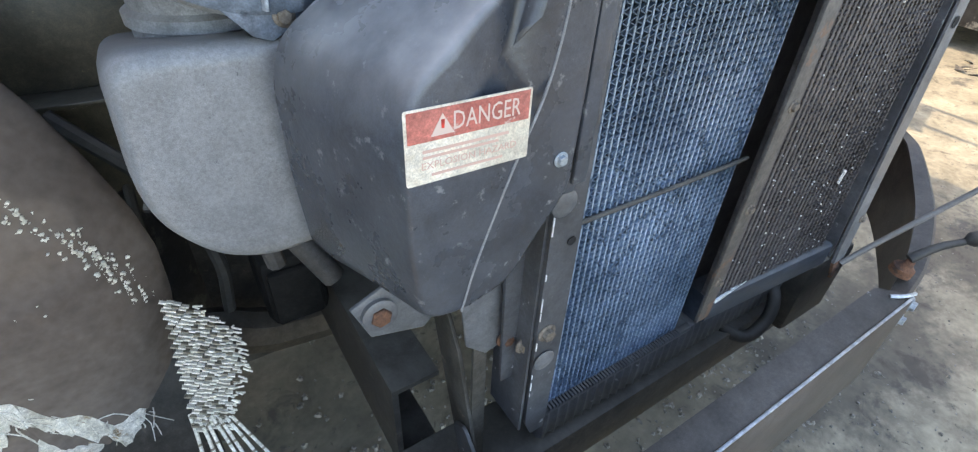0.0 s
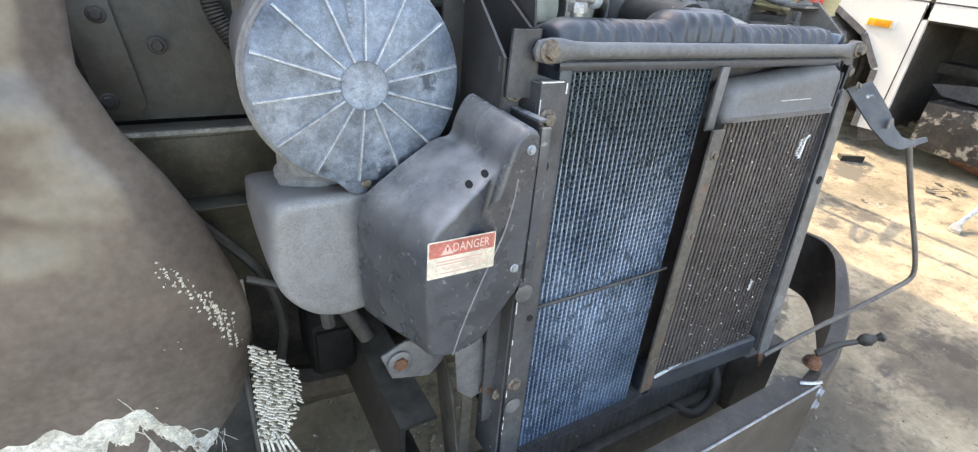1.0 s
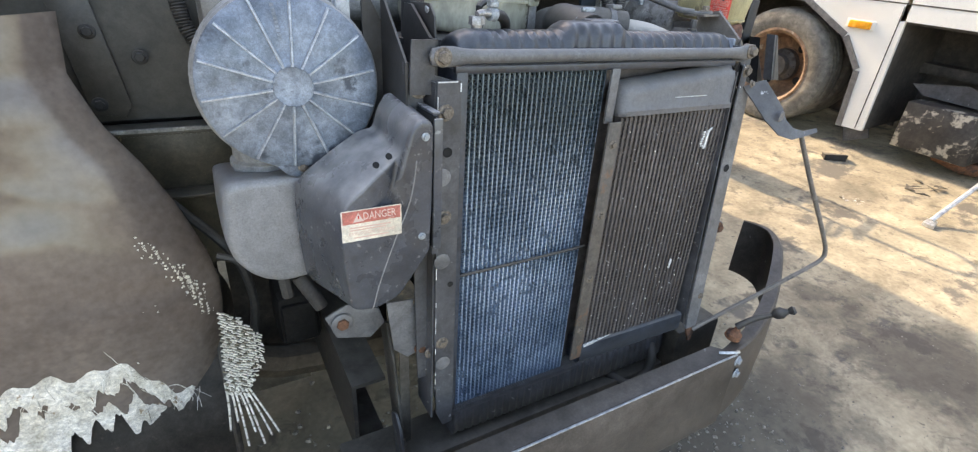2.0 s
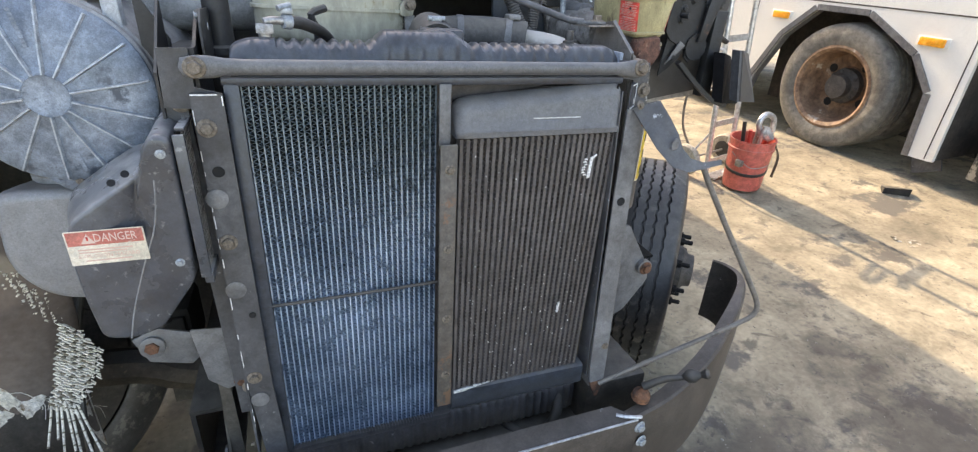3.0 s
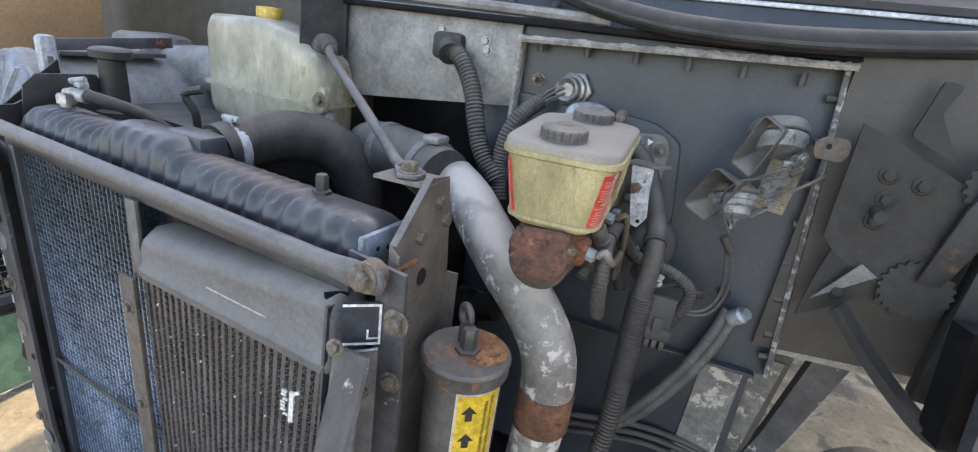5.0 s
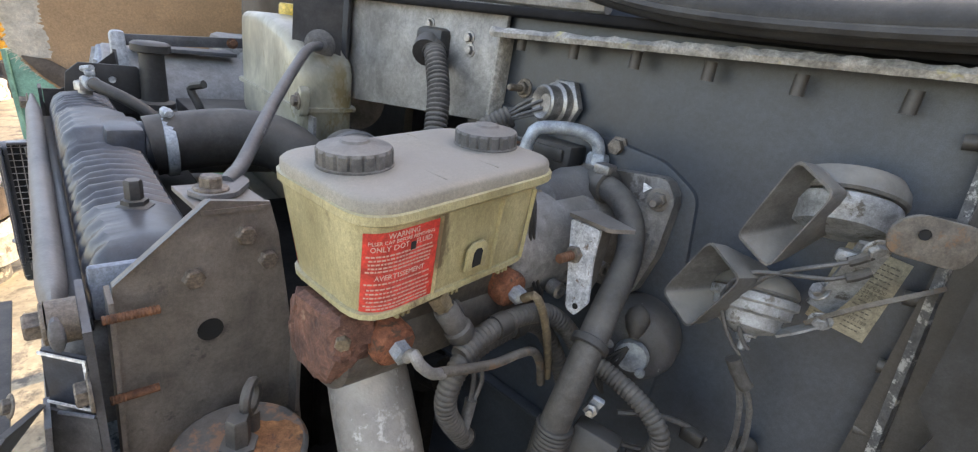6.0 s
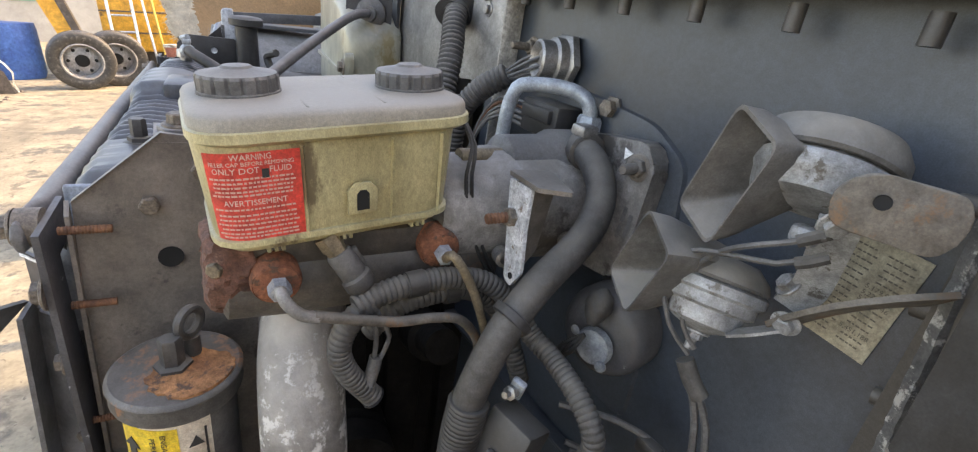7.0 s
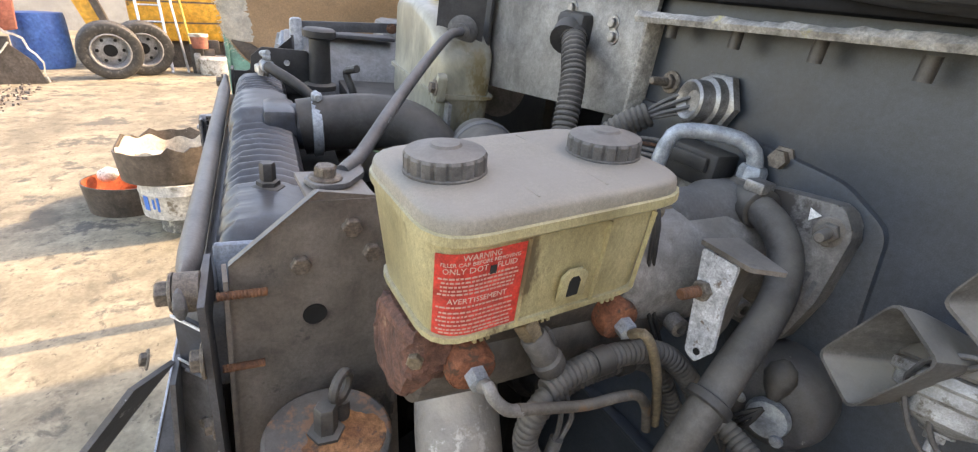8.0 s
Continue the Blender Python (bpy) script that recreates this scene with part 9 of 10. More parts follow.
def front_wheel():
    phi = radians(-40)
    c = Vector((1.785, 1.095, 0.694))
    ob = new("steer_axle_wheel")
    ob.matrix_world = TRUCK @ Matrix.Translation(c) @ Matrix.Rotation(phi, 4, "Z")
    tagged(ob, "steered truck front wheel with worn black ribbed tyre and hub studs", "wheel")
    part("tyre", tyre_mesh(B(), 0.432, 0.228, n=240), M_TYRE, ob, "worn ribbed tyre", 50)
    part("rim", lathe(B(), (-0.09, 0, 0), (1, 0, 0), [(0.18, 0.02), (0.262, 0.0), (0.268, 0.01), (0.252, 0.03), (0.250, 0.15), (0.264, 0.175), (0.268, 0.19), (0.258, 0.19), (0.242, 0.16), (0.230, 0.14), (0.19, 0.205), (0.11, 0.225), (0.02, 0.225)], 48), M_HUB, ob, "grimy steel disc")
    part("hub", lathe(B(), (0.130, 0, 0), (1, 0, 0), [(0.10, 0), (0.095, 0.03), (0.07, 0.05), (0.065, 0.075), (0.02, 0.08)], 24), M_HUB, ob)
    for i in range(8):
        a = 2 * math.pi * i / 8 + 0.2
        bolt(ob, (0.128, 0.1375 * math.cos(a), 0.1375 * math.sin(a)), (1, 0, 0), 0.017, M_DARK, "wheel_nut", stud=0.055, tall=1.2)
    other = copy_thing(ob, TRUCK @ Matrix.Translation((-0.36, 1.10, 0.57)) @ Matrix.Rotation(phi + math.pi, 4, "Z"))
    tagged(other, "steered truck front wheel in the dark under the torn fender")
    return ob


# ---- the yard ----
I4 = Matrix.Identity(4)
TURN = Matrix.Rotation(radians(5.8), 4, "Z")
DRUM_SPOT = Matrix.Translation((0.030, -0.2155, 0)) @ TURN
FAR_LEFT = Matrix.Translation((-0.165, -0.530, 0)) @ TURN
BUS_SPOT = Matrix.Translation((-0.100, 0.060, 0)) @ Matrix.Diagonal((1.035, 1.035, 1.035, 1))
CART_SPOT = Matrix.Translation((0.085, 0.195, 0))


def yard_ground():
    bm = B()
    s = 400
    n = 40
    xs = [math.copysign(abs(t) ** 3, t) * s for t in [-1 + 2 * i / n for i in range(n + 1)]]
    vs = [[bm.verts.new((x, y, 0)) for x in xs] for y in xs]
    for j in range(n):
        for i in range(n):
            bm.faces.new((vs[j][i], vs[j][i + 1], vs[j + 1][i + 1], vs[j + 1][i]))
    solo("ground", bm, M_GROUND, "sunlit sandy concrete yard with oil stains and grit", "ground", kind="structure", mat=I4)
    rnd = random.Random(11)
    bm = B()

    def chip(x, y, s):
        q = [(x + math.cos(a) * s * rnd.uniform(0.5, 1.2), y + math.sin(a) * s * rnd.uniform(0.5, 1.2)) for a in (0.3, 1.5, 2.7, 4.0, 5.2)]
        h = s * rnd.uniform(0.3, 0.9)
        rings(bm, [[(p[0], p[1], 0.0) for p in q], [(x + (p[0] - x) * 0.6, y + (p[1] - y) * 0.6, h) for p in q]])
    for i in range(900):
        chip(rnd.gauss(1.25, 0.28), rnd.gauss(0.50, 0.22), rnd.choice((0.003, 0.004, 0.006, 0.009)))
    for i in range(500):
        chip(rnd.gauss(0.30, 0.25), rnd.gauss(0.75, 0.22), rnd.choice((0.003, 0.005, 0.008, 0.013)))
    for i in range(700):
        chip(rnd.uniform(1.6, 3.6), rnd.uniform(-0.6, 1.2), rnd.choice((0.002, 0.003, 0.004)))
    for i in range(500):
        chip(rnd.uniform(-6, 4.8), rnd.uniform(-1.5, 2.6), rnd.choice((0.003, 0.004, 0.006)))
    tagged(solo("grit", bm, M_GRAVEL, "broken glass grit and gravel on the concrete", "grit", mat=I4, smooth=0), kind="stuff")
    bm = B()
    for i in range(420):
        chip(rnd.uniform(-9.2, -7.2) + rnd.gauss(0, 0.3), rnd.uniform(-3.2, -1.35), rnd.choice((0.02, 0.03, 0.05)))
    tagged(solo("dirt_mound", bm, M_DRUMDARK, "strip of loose dark soil at the edge of the yard", "soil", mat=FAR_LEFT, smooth=0), kind="stuff")


def bus():
    ob = start("parked_bus", (6.1, 3.0, 0), "white parked bus with octagonal wheel arch and open side compartment", "bus", mat=BUS_SPOT)
    X, XB = 4.93, 7.35
    # side skin around the arch and the open compartment: strips (y, z)
    arch = [(3.60, 0.17), (3.52, 0.45), (3.30, 0.85), (3.02, 1.10), (2.56, 1.10), (2.14, 0.87), (1.965, 0.64), (1.94, 0.18)]
    body = part("side_panel", prism(B(), [(9.5, 0.19), (9.5, 3.0), (3.60, 3.0), (3.60, 0.17)], "x", X, X + 0.03), M_BUSWHITE, ob, "clean white painted side", 30)
    for poly in ([(3.60, 0.17), (3.60, 3.0), (3.02, 3.0), (3.02, 1.10), (3.30, 0.85), (3.52, 0.45)], [(3.02, 1.10), (3.02, 3.0), (2.56, 3.0), (2.56, 1.10)], [(2.56, 1.10), (2.56, 3.0), (1.78, 3.0), (1.73, 0.19), (1.94, 0.18), (1.965, 0.64), (2.14, 0.87)], [(1.78, 1.05), (1.78, 3.0), (-3.5, 3.0), (-3.5, 1.05)], [(0.35, 0.25), (0.35, 1.05), (-3.5, 1.05), (-3.5, 0.25)]):
        part("side_panel", prism(B(), poly, "x", X, X + 0.03), M_BUSWHITE, ob, "clean white painted side", 30)
    part("roof", box(B(), (X, -3.5, 3.0), (XB, 9.5, 3.06), 0.02), M_BUSWHITE, ob)
    part("far_side", box(B(), (XB, -3.5, 0.3), (XB + 0.03, 9.5, 3.0)), M_BUSWHITE, ob)
    part("floor", box(B(), (X + 0.6, -3.5, 0.62), (XB, 9.5, 0.70)), M_BUSDARK, ob)
    part("front_end", box(B(), (X + 0.03, -3.53, 0.3), (XB, -3.5, 3.0)), M_BUSWHITE, ob)
    part("rear_end", box(B(), (X + 0.03, 9.5, 0.3), (XB, 9.53, 3.0)), M_BUSWHITE, ob)
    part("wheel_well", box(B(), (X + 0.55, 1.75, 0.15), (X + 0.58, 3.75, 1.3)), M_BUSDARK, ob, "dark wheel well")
    bm = B()
    for a, b in zip(arch, arch[1:]):
        pa, pb = Vector((0, *a)), Vector((0, *b))
        n = Vector((0, pb.z - pa.z, -(pb.y - pa.y))).normalized()
        if n.z < 0 and abs(n.z) > 0.2:
            n = -n
        rings(bm, [[(X - 0.012, pa.y, pa.z), (X + 0.10, pa.y, pa.z), (X + 0.10, pa.y + n.y * 0.045, pa.z + n.z * 0.045), (X - 0.012, pa.y + n.y * 0.045, pa.z + n.z * 0.045)],
                   [(X - 0.012, pb.y, pb.z), (X + 0.10, pb.y, pb.z), (X + 0.10, pb.y + n.y * 0.045, pb.z + n.z * 0.045), (X - 0.012, pb.y + n.y * 0.045, pb.z + n.z * 0.045)]])
    part("arch_trim", bm, M_RAILR, body, "worn grey arch trim", 0)
    bm = B()
    for y0, y1, z in ((4.71, 9.4, 1.36), (4.71, 9.4, 0.57), (4.71, 9.4, 0.62)):
        box(bm, (X - 0.012, y0, z - 0.009), (X + 0.001, y1, z + 0.009), 0.003)
    box(bm, (X - 0.012, 4.70, 0.57), (X + 0.001, 4.72, 1.36), 0.003)
    part("panel_moulding", bm, M_BUSWHITE, body, "raised white panel moulding")
    bm = B()
    for y in (3.655, 1.785):
        box(bm, (X - 0.002, y - 0.004, 0.2), (X + 0.002, y + 0.004, 1.15))
    box(bm, (X - 0.002, -3.4, 1.165), (X + 0.002, 3.66, 1.175))
    part("panel_joint", bm, M_BUSDARK, body, "dark panel joint")
    part("grab_rail", sweep(B(), [(X, 5.25, 0.98), (X - 0.07, 5.22, 0.98), (X - 0.07, 4.85, 0.96), (X, 4.82, 0.96)], 0.018, 10, straight=True), M_BUSWHITE, body, "white grab rail")
    for y, z in ((3.36, 1.025), (2.045, 0.985), (6.35, 0.40)):
        lm = part("marker_light", box(B(), (X - 0.028, y - 0.085, z - 0.028), (X, y + 0.085, z + 0.028), 0.008), M_AMBER, ob, "amber side marker light")
        part("base", box(B(), (X - 0.008, y - 0.11, z - 0.034), (X + 0.001, y + 0.11, z + 0.034), 0.004), M_BUSWHITE, lm)
    # compartment
    part("compartment_back", box(B(), (X + 0.75, 0.35, 0.15), (X + 0.78, 1.78, 1.05)), M_BUSDARK, ob)
    part("compartment_side", box(B(), (X + 0.03, 1.745, 0.19), (X + 0.75, 1.765, 1.05)), M_BUSDARK, ob)
    part("compartment_top", box(B(), (X + 0.03, 0.35, 1.03), (X + 0.75, 1.745, 1.05)), M_BUSDARK, ob)
    part("battery_tray", box(B(), (X + 0.05, 1.0, 0.14), (X + 0.45, 1.52, 0.50), 0.01), M_BATTERY, ob, "black box with peeling tan paint")
    part("bent_panel", prism(B(), [(1.60, 0.60), (1.25, 0.66), (0.9, 0.56), (1.1, 0.52), (1.5, 0.53)], "x", X + 0.20, X + 0.22), M_RAIL, ob, "bent grey sheet")
    bm = B()
    for k in range(5):
        r = 0.06 + 0.018 * k
        rings(bm, [[(X + 0.50 + 0.008 * math.cos(t), 1.20 + math.cos(s) * (r + 0.005 * math.cos(t)), 0.85 + math.sin(s) * (r * 0.7 + 0.005 * math.sin(t))) for t in [math.pi / 3 * q for q in range(6)]] for s in [2 * math.pi * q / 24 for q in range(25)]], True, False)
    part("orange_coil", bm, M_LOADER, ob, "coiled orange cable")
    part("step_block", box(B(), (X + 0.05, 2.55, 0.0), (X + 0.25, 3.0, 0.06), 0.01), M_RAILR, ob)
    part("mud_flap", sweep(B(), [(X + 0.16, 1.88, 0.34), (X + 0.16, 1.86, 0.20), (X + 0.13, 1.80, 0.07)], 0.1, flat=(0.20, 0.012)), M_RAIL, ob, "bent grey mud flap")
    bm = B()
    sweep(bm, [(X + 0.2, 1.25, 0.13), (X + 0.25, 1.05, 0.08), (X + 0.3, 0.9, 0.10)], 0.05, 12)
    part("hanging_pipe", bm, M_RUST, ob, "rusty hanging pipe")
    for s in range(2):
        w = start("bus_wheel", (X + 0.14, 2.69, 0.515), "large bus wheel with rust-streaked rim and dark hub", "wheel", mat=BUS_SPOT)
        c = Vector((X + 0.14 + s * 0.33, 2.69, 0.515))
        BASE[w.name] = Vector((0, 0, 0))
        w.matrix_world = BUS_SPOT @ Matrix.Translation(c)
        if s:
            tagged(w, "inner dual bus wheel in the dark wheel well")
        part("tyre", tyre_mesh(B(), 0.515, 0.28, n=72), M_TYREDUST, w, "dusty brown tyre with worn sidewall", 50)
        part("rim", lathe(B(), (0.13, 0, 0), (-1, 0, 0), [(0.325, 0.0), (0.335, 0.23), (0.345, 0.265), (0.325, 0.27), (0.30, 0.25), (0.285, 0.12), (0.26, 0.06), (0.16, 0.05), (0.155, 0.06), (0.01, 0.06)], 48), M_RIMRUST, w, "rust-streaked white rim")
        part("hub", lathe(B(), (0.08, 0, 0), (-1, 0, 0), [(0.15, 0), (0.145, 0.06), (0.10, 0.09), (0.095, 0.15), (0.02, 0.16)], 28), M_HUB, w, "black greasy hub")
        for i in range(10):
            a = 2 * math.pi * i / 10
            bolt(w, (0.015, 0.125 * math.cos(a), 0.125 * math.sin(a)), (-1, 0, 0), 0.016, M_HUB, "wheel_nut")
        for i in range(4):
            a = 2 * math.pi * (i + 0.4) / 4
            part("hand_hole", lathe(B(), (0.068, 0.205 * math.cos(a), 0.205 * math.sin(a)), (-1, 0, 0), [(0.036, 0), (0.036, 0.004), (0.001, 0.0045)], 14), M_HOLE, w, "black disc painted as the shade in a hand hole")
    return ob


def hand_truck():
    ob = start("hand_truck", (3.45, 2.45, 0), "aluminium hand truck with two pale wheels leaning upright", "hand truck", mat=CART_SPOT)
    A, Bq = Vector((3.435, 2.354, 0.02)), Vector((3.710, 2.410, 0.02))
    side = (Bq - A).normalized()
    backd = Vector((-side.y, side.x, 0))
    tilt = Vector((-0.055, 0.053, 1)).normalized()
    L = 1.22
    for p in (A, Bq):
        part("rail", sweep(B(), [p, p + tilt * 0.6, p + tilt * L], 0.02, 10, 0.2), M_ALU, ob, "bare aluminium rail")
    for h in (0.10, 0.40, 0.72, 1.02):
        part("rung", sweep(B(), [A + tilt * h, A + tilt * h + side * 0.16, Bq + tilt * h], 0.02, 8, 0.1, flat=(0.008, 0.045)), M_ALU, ob)
    part("top_loop", sweep(B(), [A + tilt * L, A + tilt * (L + 0.12) + side * 0.01, A + tilt * (L + 0.20) + side * 0.08, Bq + tilt * (L + 0.20) - side * 0.08, Bq + tilt * (L + 0.12) - side * 0.01, Bq + tilt * L], 0.018, 10, 0.03), M_ALU, ob)
    part("grip", cyl(B(), A + tilt * 1.0 - backd * 0.01, A + tilt * 1.06 - side * 0.10 + backd * 0.03, 0.018, 10), M_RUBBER, ob, "black rubber grip")
    part("side_loop", sweep(B(), [A + tilt * 0.95, A + tilt * 0.96 - side * 0.2, A + tilt * 0.93 - side * 0.22, A + tilt * 0.90], 0.012, 8, 0.05), M_ALU, ob)
    part("toe_plate", rings(B(), [[A + Vector((0, 0, 0)) - side * 0.02, Bq + side * 0.02, Bq + side * 0.22 - backd * 0.06, A - side * 0.02 - backd * 0.10], [A + Vector((0, 0, -0.012)) - side * 0.02, Bq + side * 0.02 + Vector((0, 0, -0.012)), Bq + side * 0.22 - backd * 0.06 + Vector((0, 0, -0.012)), A - side * 0.02 - backd * 0.10 + Vector((0, 0, -0.012))]]), M_ALU, ob)
    for p in (A - side * 0.124 + backd * 0.124, Bq + side * 0.10 + backd * 0.124):
        c = Vector((p.x, p.y, 0.125))
        w = part("wheel", lathe(B(), c - side * 0.035, side, [(0.07, 0), (0.115, 0.004), (0.125, 0.018), (0.125, 0.052), (0.115, 0.066), (0.07, 0.07)], 28), M_TAN, ob, "pale grimy rubber wheel")
        part("rim", lathe(B(), c - side * 0.038, side, [(0.072, 0), (0.05, 0.006), (0.02, -0.006), (0.005, -0.006)], 20), M_HUB, w)
        part("axle_strut", cyl(B(), c, (A if c.x < 3.50 else Bq) + tilt * 0.35, 0.009, 8), M_ALU, ob)
    part("axle", cyl(B(), A - side * 0.124 + backd * 0.124 + Vector((0, 0, 0.105)), Bq + side * 0.10 + backd * 0.124 + Vector((0, 0, 0.105)), 0.009, 8), M_STEEL, ob)
    part("rear_leg", sweep(B(), [A - side * 0.02 + backd * 0.16 + Vector((0, 0, 0.14)), Vector((3.33, 2.60, 0.36)), Vector((3.31, 2.60, 0.60)), Vector((3.34, 2.56, 0.66)), A + tilt * 0.68], 0.010, 8, 0.03), M_BRACKET, ob, "dark bent leg")
    bk = start("red_bucket", (3.545, 2.098, 0), "red plastic bucket full of tools strapped to the hand truck", "bucket", mat=CART_SPOT)
    c = (3.545, 2.098, 0.021)
    part("pail", lathe(B(), c, (0, 0, 1), [(0.130, 0), (0.134, 0.01), (0.150, 0.30), (0.158, 0.302), (0.158, 0.315), (0.152, 0.318), (0.154, 0.365), (0.160, 0.368), (0.160, 0.378), (0.148, 0.376), (0.128, 0.03), (0.01, 0.03)], 40), M_BUCKET, bk, "faded red pail")
    part("bail", sweep(B(), [(c[0] - 0.155, c[1] + 0.02, 0.30), (c[0] - 0.10, c[1] - 0.13, 0.22), (c[0] + 0.05, c[1] - 0.16, 0.25), (c[0] + 0.155, c[1] - 0.02, 0.30)], 0.003, 6), M_STEEL, bk, "wire bail")
    part("band", lathe(B(), (c[0], c[1], 0.165), (-0.12, -0.16, 1), [(0.1445, 0), (0.1475, 0.001), (0.1475, 0.022), (0.1445, 0.023)], 36), M_RUBBER, bk, "black strap")
    part("strap_end", sweep(B(), [(c[0] + 0.14, c[1] - 0.07, 0.36), (c[0] + 0.19, c[1] - 0.09, 0.25), (c[0] + 0.17, c[1] - 0.10, 0.10)], 0.02, flat=(0.03, 0.004)), M_RUBBER, bk, "hanging black strap end")
    part("ratchet", box(B(), (c[0] - 0.155, c[1] - 0.08, 0.21), (c[0] - 0.115, c[1] - 0.03, 0.26), 0.006), M_STEEL, bk, "metal ratchet buckle")
    tl = start("hand_tools", (3.545, 2.098, 0.05), "pliers, handles and a chrome shackle standing in the bucket", "tools", mat=CART_SPOT)
    for i, (dx, dy, h, mm) in enumerate(((-0.05, -0.02, 0.47, M_TOOLRED), (0.0, -0.05, 0.50, M_ALU), (0.05, -0.04, 0.46, M_TOOLRED), (0.06, 0.04, 0.52, M_STEEL), (-0.03, 0.05, 0.5, M_BLACK))):
        part("handle", cyl(B(), (c[0] + dx * 0.5, c[1] + dy * 0.5, 0.06), (c[0] + dx * 1.6, c[1] + dy * 1.4, h), 0.014, 10), mm, tl)
    part("shackle", sweep(B(), [(c[0] + 0.02, c[1] - 0.03, 0.42), (c[0] - 0.02, c[1] - 0.03, 0.52), (c[0] + 0.04, c[1] - 0.02, 0.57), (c[0] + 0.12, c[1] - 0.02, 0.53), (c[0] + 0.14, c[1] - 0.02, 0.43)], 0.02, 12), M_ALU, tl, "chrome shackle")
    part("ratchet_body", lathe(B(), (c[0] + 0.03, c[1] - 0.05, 0.42), (0.3, -0.6, 0.5), [(0.03, 0), (0.05, 0.02), (0.05, 0.05), (0.02, 0.06)], 16), M_ALU, tl)
    return ob


def yard_litter():
    ob = start("metal_plate", (4.55, 1.71, 0), "small dark bent steel plate lying on the concrete", "plate", mat=Matrix.Translation((0.11, 0.10, 0)))
    part("plate", rings(B(), [[(4.543, 1.82, 0.002), (4.677, 1.693, 0.002), (4.605, 1.645, 0.002), (4.47, 1.755, 0.002)], [(4.543, 1.82, 0.03), (4.677, 1.693, 0.035), (4.60, 1.64, 0.06), (4.465, 1.75, 0.05)]]), M_BLACK, ob)
    ob = start("crumpled_wrapper", (3.85, 1.2, 0), "crumpled pale wrapper on the ground", "wrapper", mat=Matrix.Translation((0.13, 0.115, 0)))
    rnd = random.Random(9)
    bm = B()
    for i in range(10):
        x, y = 3.85 + rnd.uniform(-0.06, 0.06), 1.2 + rnd.uniform(-0.08, 0.08)
        q = [Vector((x + rnd.uniform(-0.03, 0.03), y + rnd.uniform(-0.03, 0.03), rnd.uniform(0.001, 0.02))) for _ in range(3)]
        rings(bm, [q, [v + Vector((0, 0, 0.002)) for v in q]])
    part("sheet", bm, M_DRUM, ob)
    ob = start("dead_leaves", (4.35, 0.9, 0), "dark crumpled scrap on the ground", "scrap", mat=Matrix.Translation((0.36, 0.22, 0)))
    bm = B()
    for i in range(9):
        x, y = 4.35 + rnd.uniform(-0.12, 0.12), 0.95 + rnd.uniform(-0.1, 0.1)
        q = [Vector((x + rnd.uniform(-0.06, 0.06), y + rnd.uniform(-0.06, 0.06), rnd.uniform(0.001, 0.035))) for _ in range(3)]
        rings(bm, [q, [v + Vector((0, 0, 0.003)) for v in q]])
    part("scrap", bm, M_BLACK, ob)
    ob = start("pry_bar", (3.9, 0.73, 0), "pale steel bar standing on the ground with a flat foot", "bar", mat=Matrix.Translation((0.20, 0.11, 0)))
    part("shaft", sweep(B(), [(3.93, 0.75, 0.03), (4.25, 0.72, 0.20), (4.70, 0.68, 0.44)], 0.016, 10, 0.1), M_ALU, ob)
    part("foot", prism(B(), [(3.86, 0.70), (3.96, 0.72), (3.96, 0.78), (3.86, 0.77)], "z", 0.002, 0.03, 0.005), M_ALU, ob)


def spare_wheel(x, y, tilt, turn, material, label):
    w = new("spare_wheel")
    w.matrix_world = FAR_LEFT @ Matrix.Translation((x, y, 0.50)) @ pose(0, 0, 0, 0, tilt, turn)
    tagged(w, label, "wheel", "spare wheels")
    part("tyre", tyre_mesh(B(), 0.50, 0.27, n=64), material, w, "dusty tyre", 50)
    part("rim", lathe(B(), (-0.12, 0, 0), (1, 0, 0), [(0.30, 0.0), (0.31, 0.22), (0.315, 0.255), (0.295, 0.26), (0.275, 0.22), (0.26, 0.10), (0.20, 0.13), (0.11, 0.15), (0.105, 0.10)], 40), M_RIMWHITE, w, "dull silver rim")
    part("hub_hole", lathe(B(), (0.02, 0, 0), (1, 0, 0), [(0.105, 0), (0.10, 0.004), (0.01, 0.004)], 20), M_HOLE, w)
    for i in range(6):
        a = 2 * math.pi * i / 6
        part("hand_hole", lathe(B(), (0.015, 0.20 * math.cos(a), 0.20 * math.sin(a)), (1, 0, 0), [(0.028, 0), (0.028, 0.006), (0.001, 0.0062)], 12), M_HOLE, w)
    return w


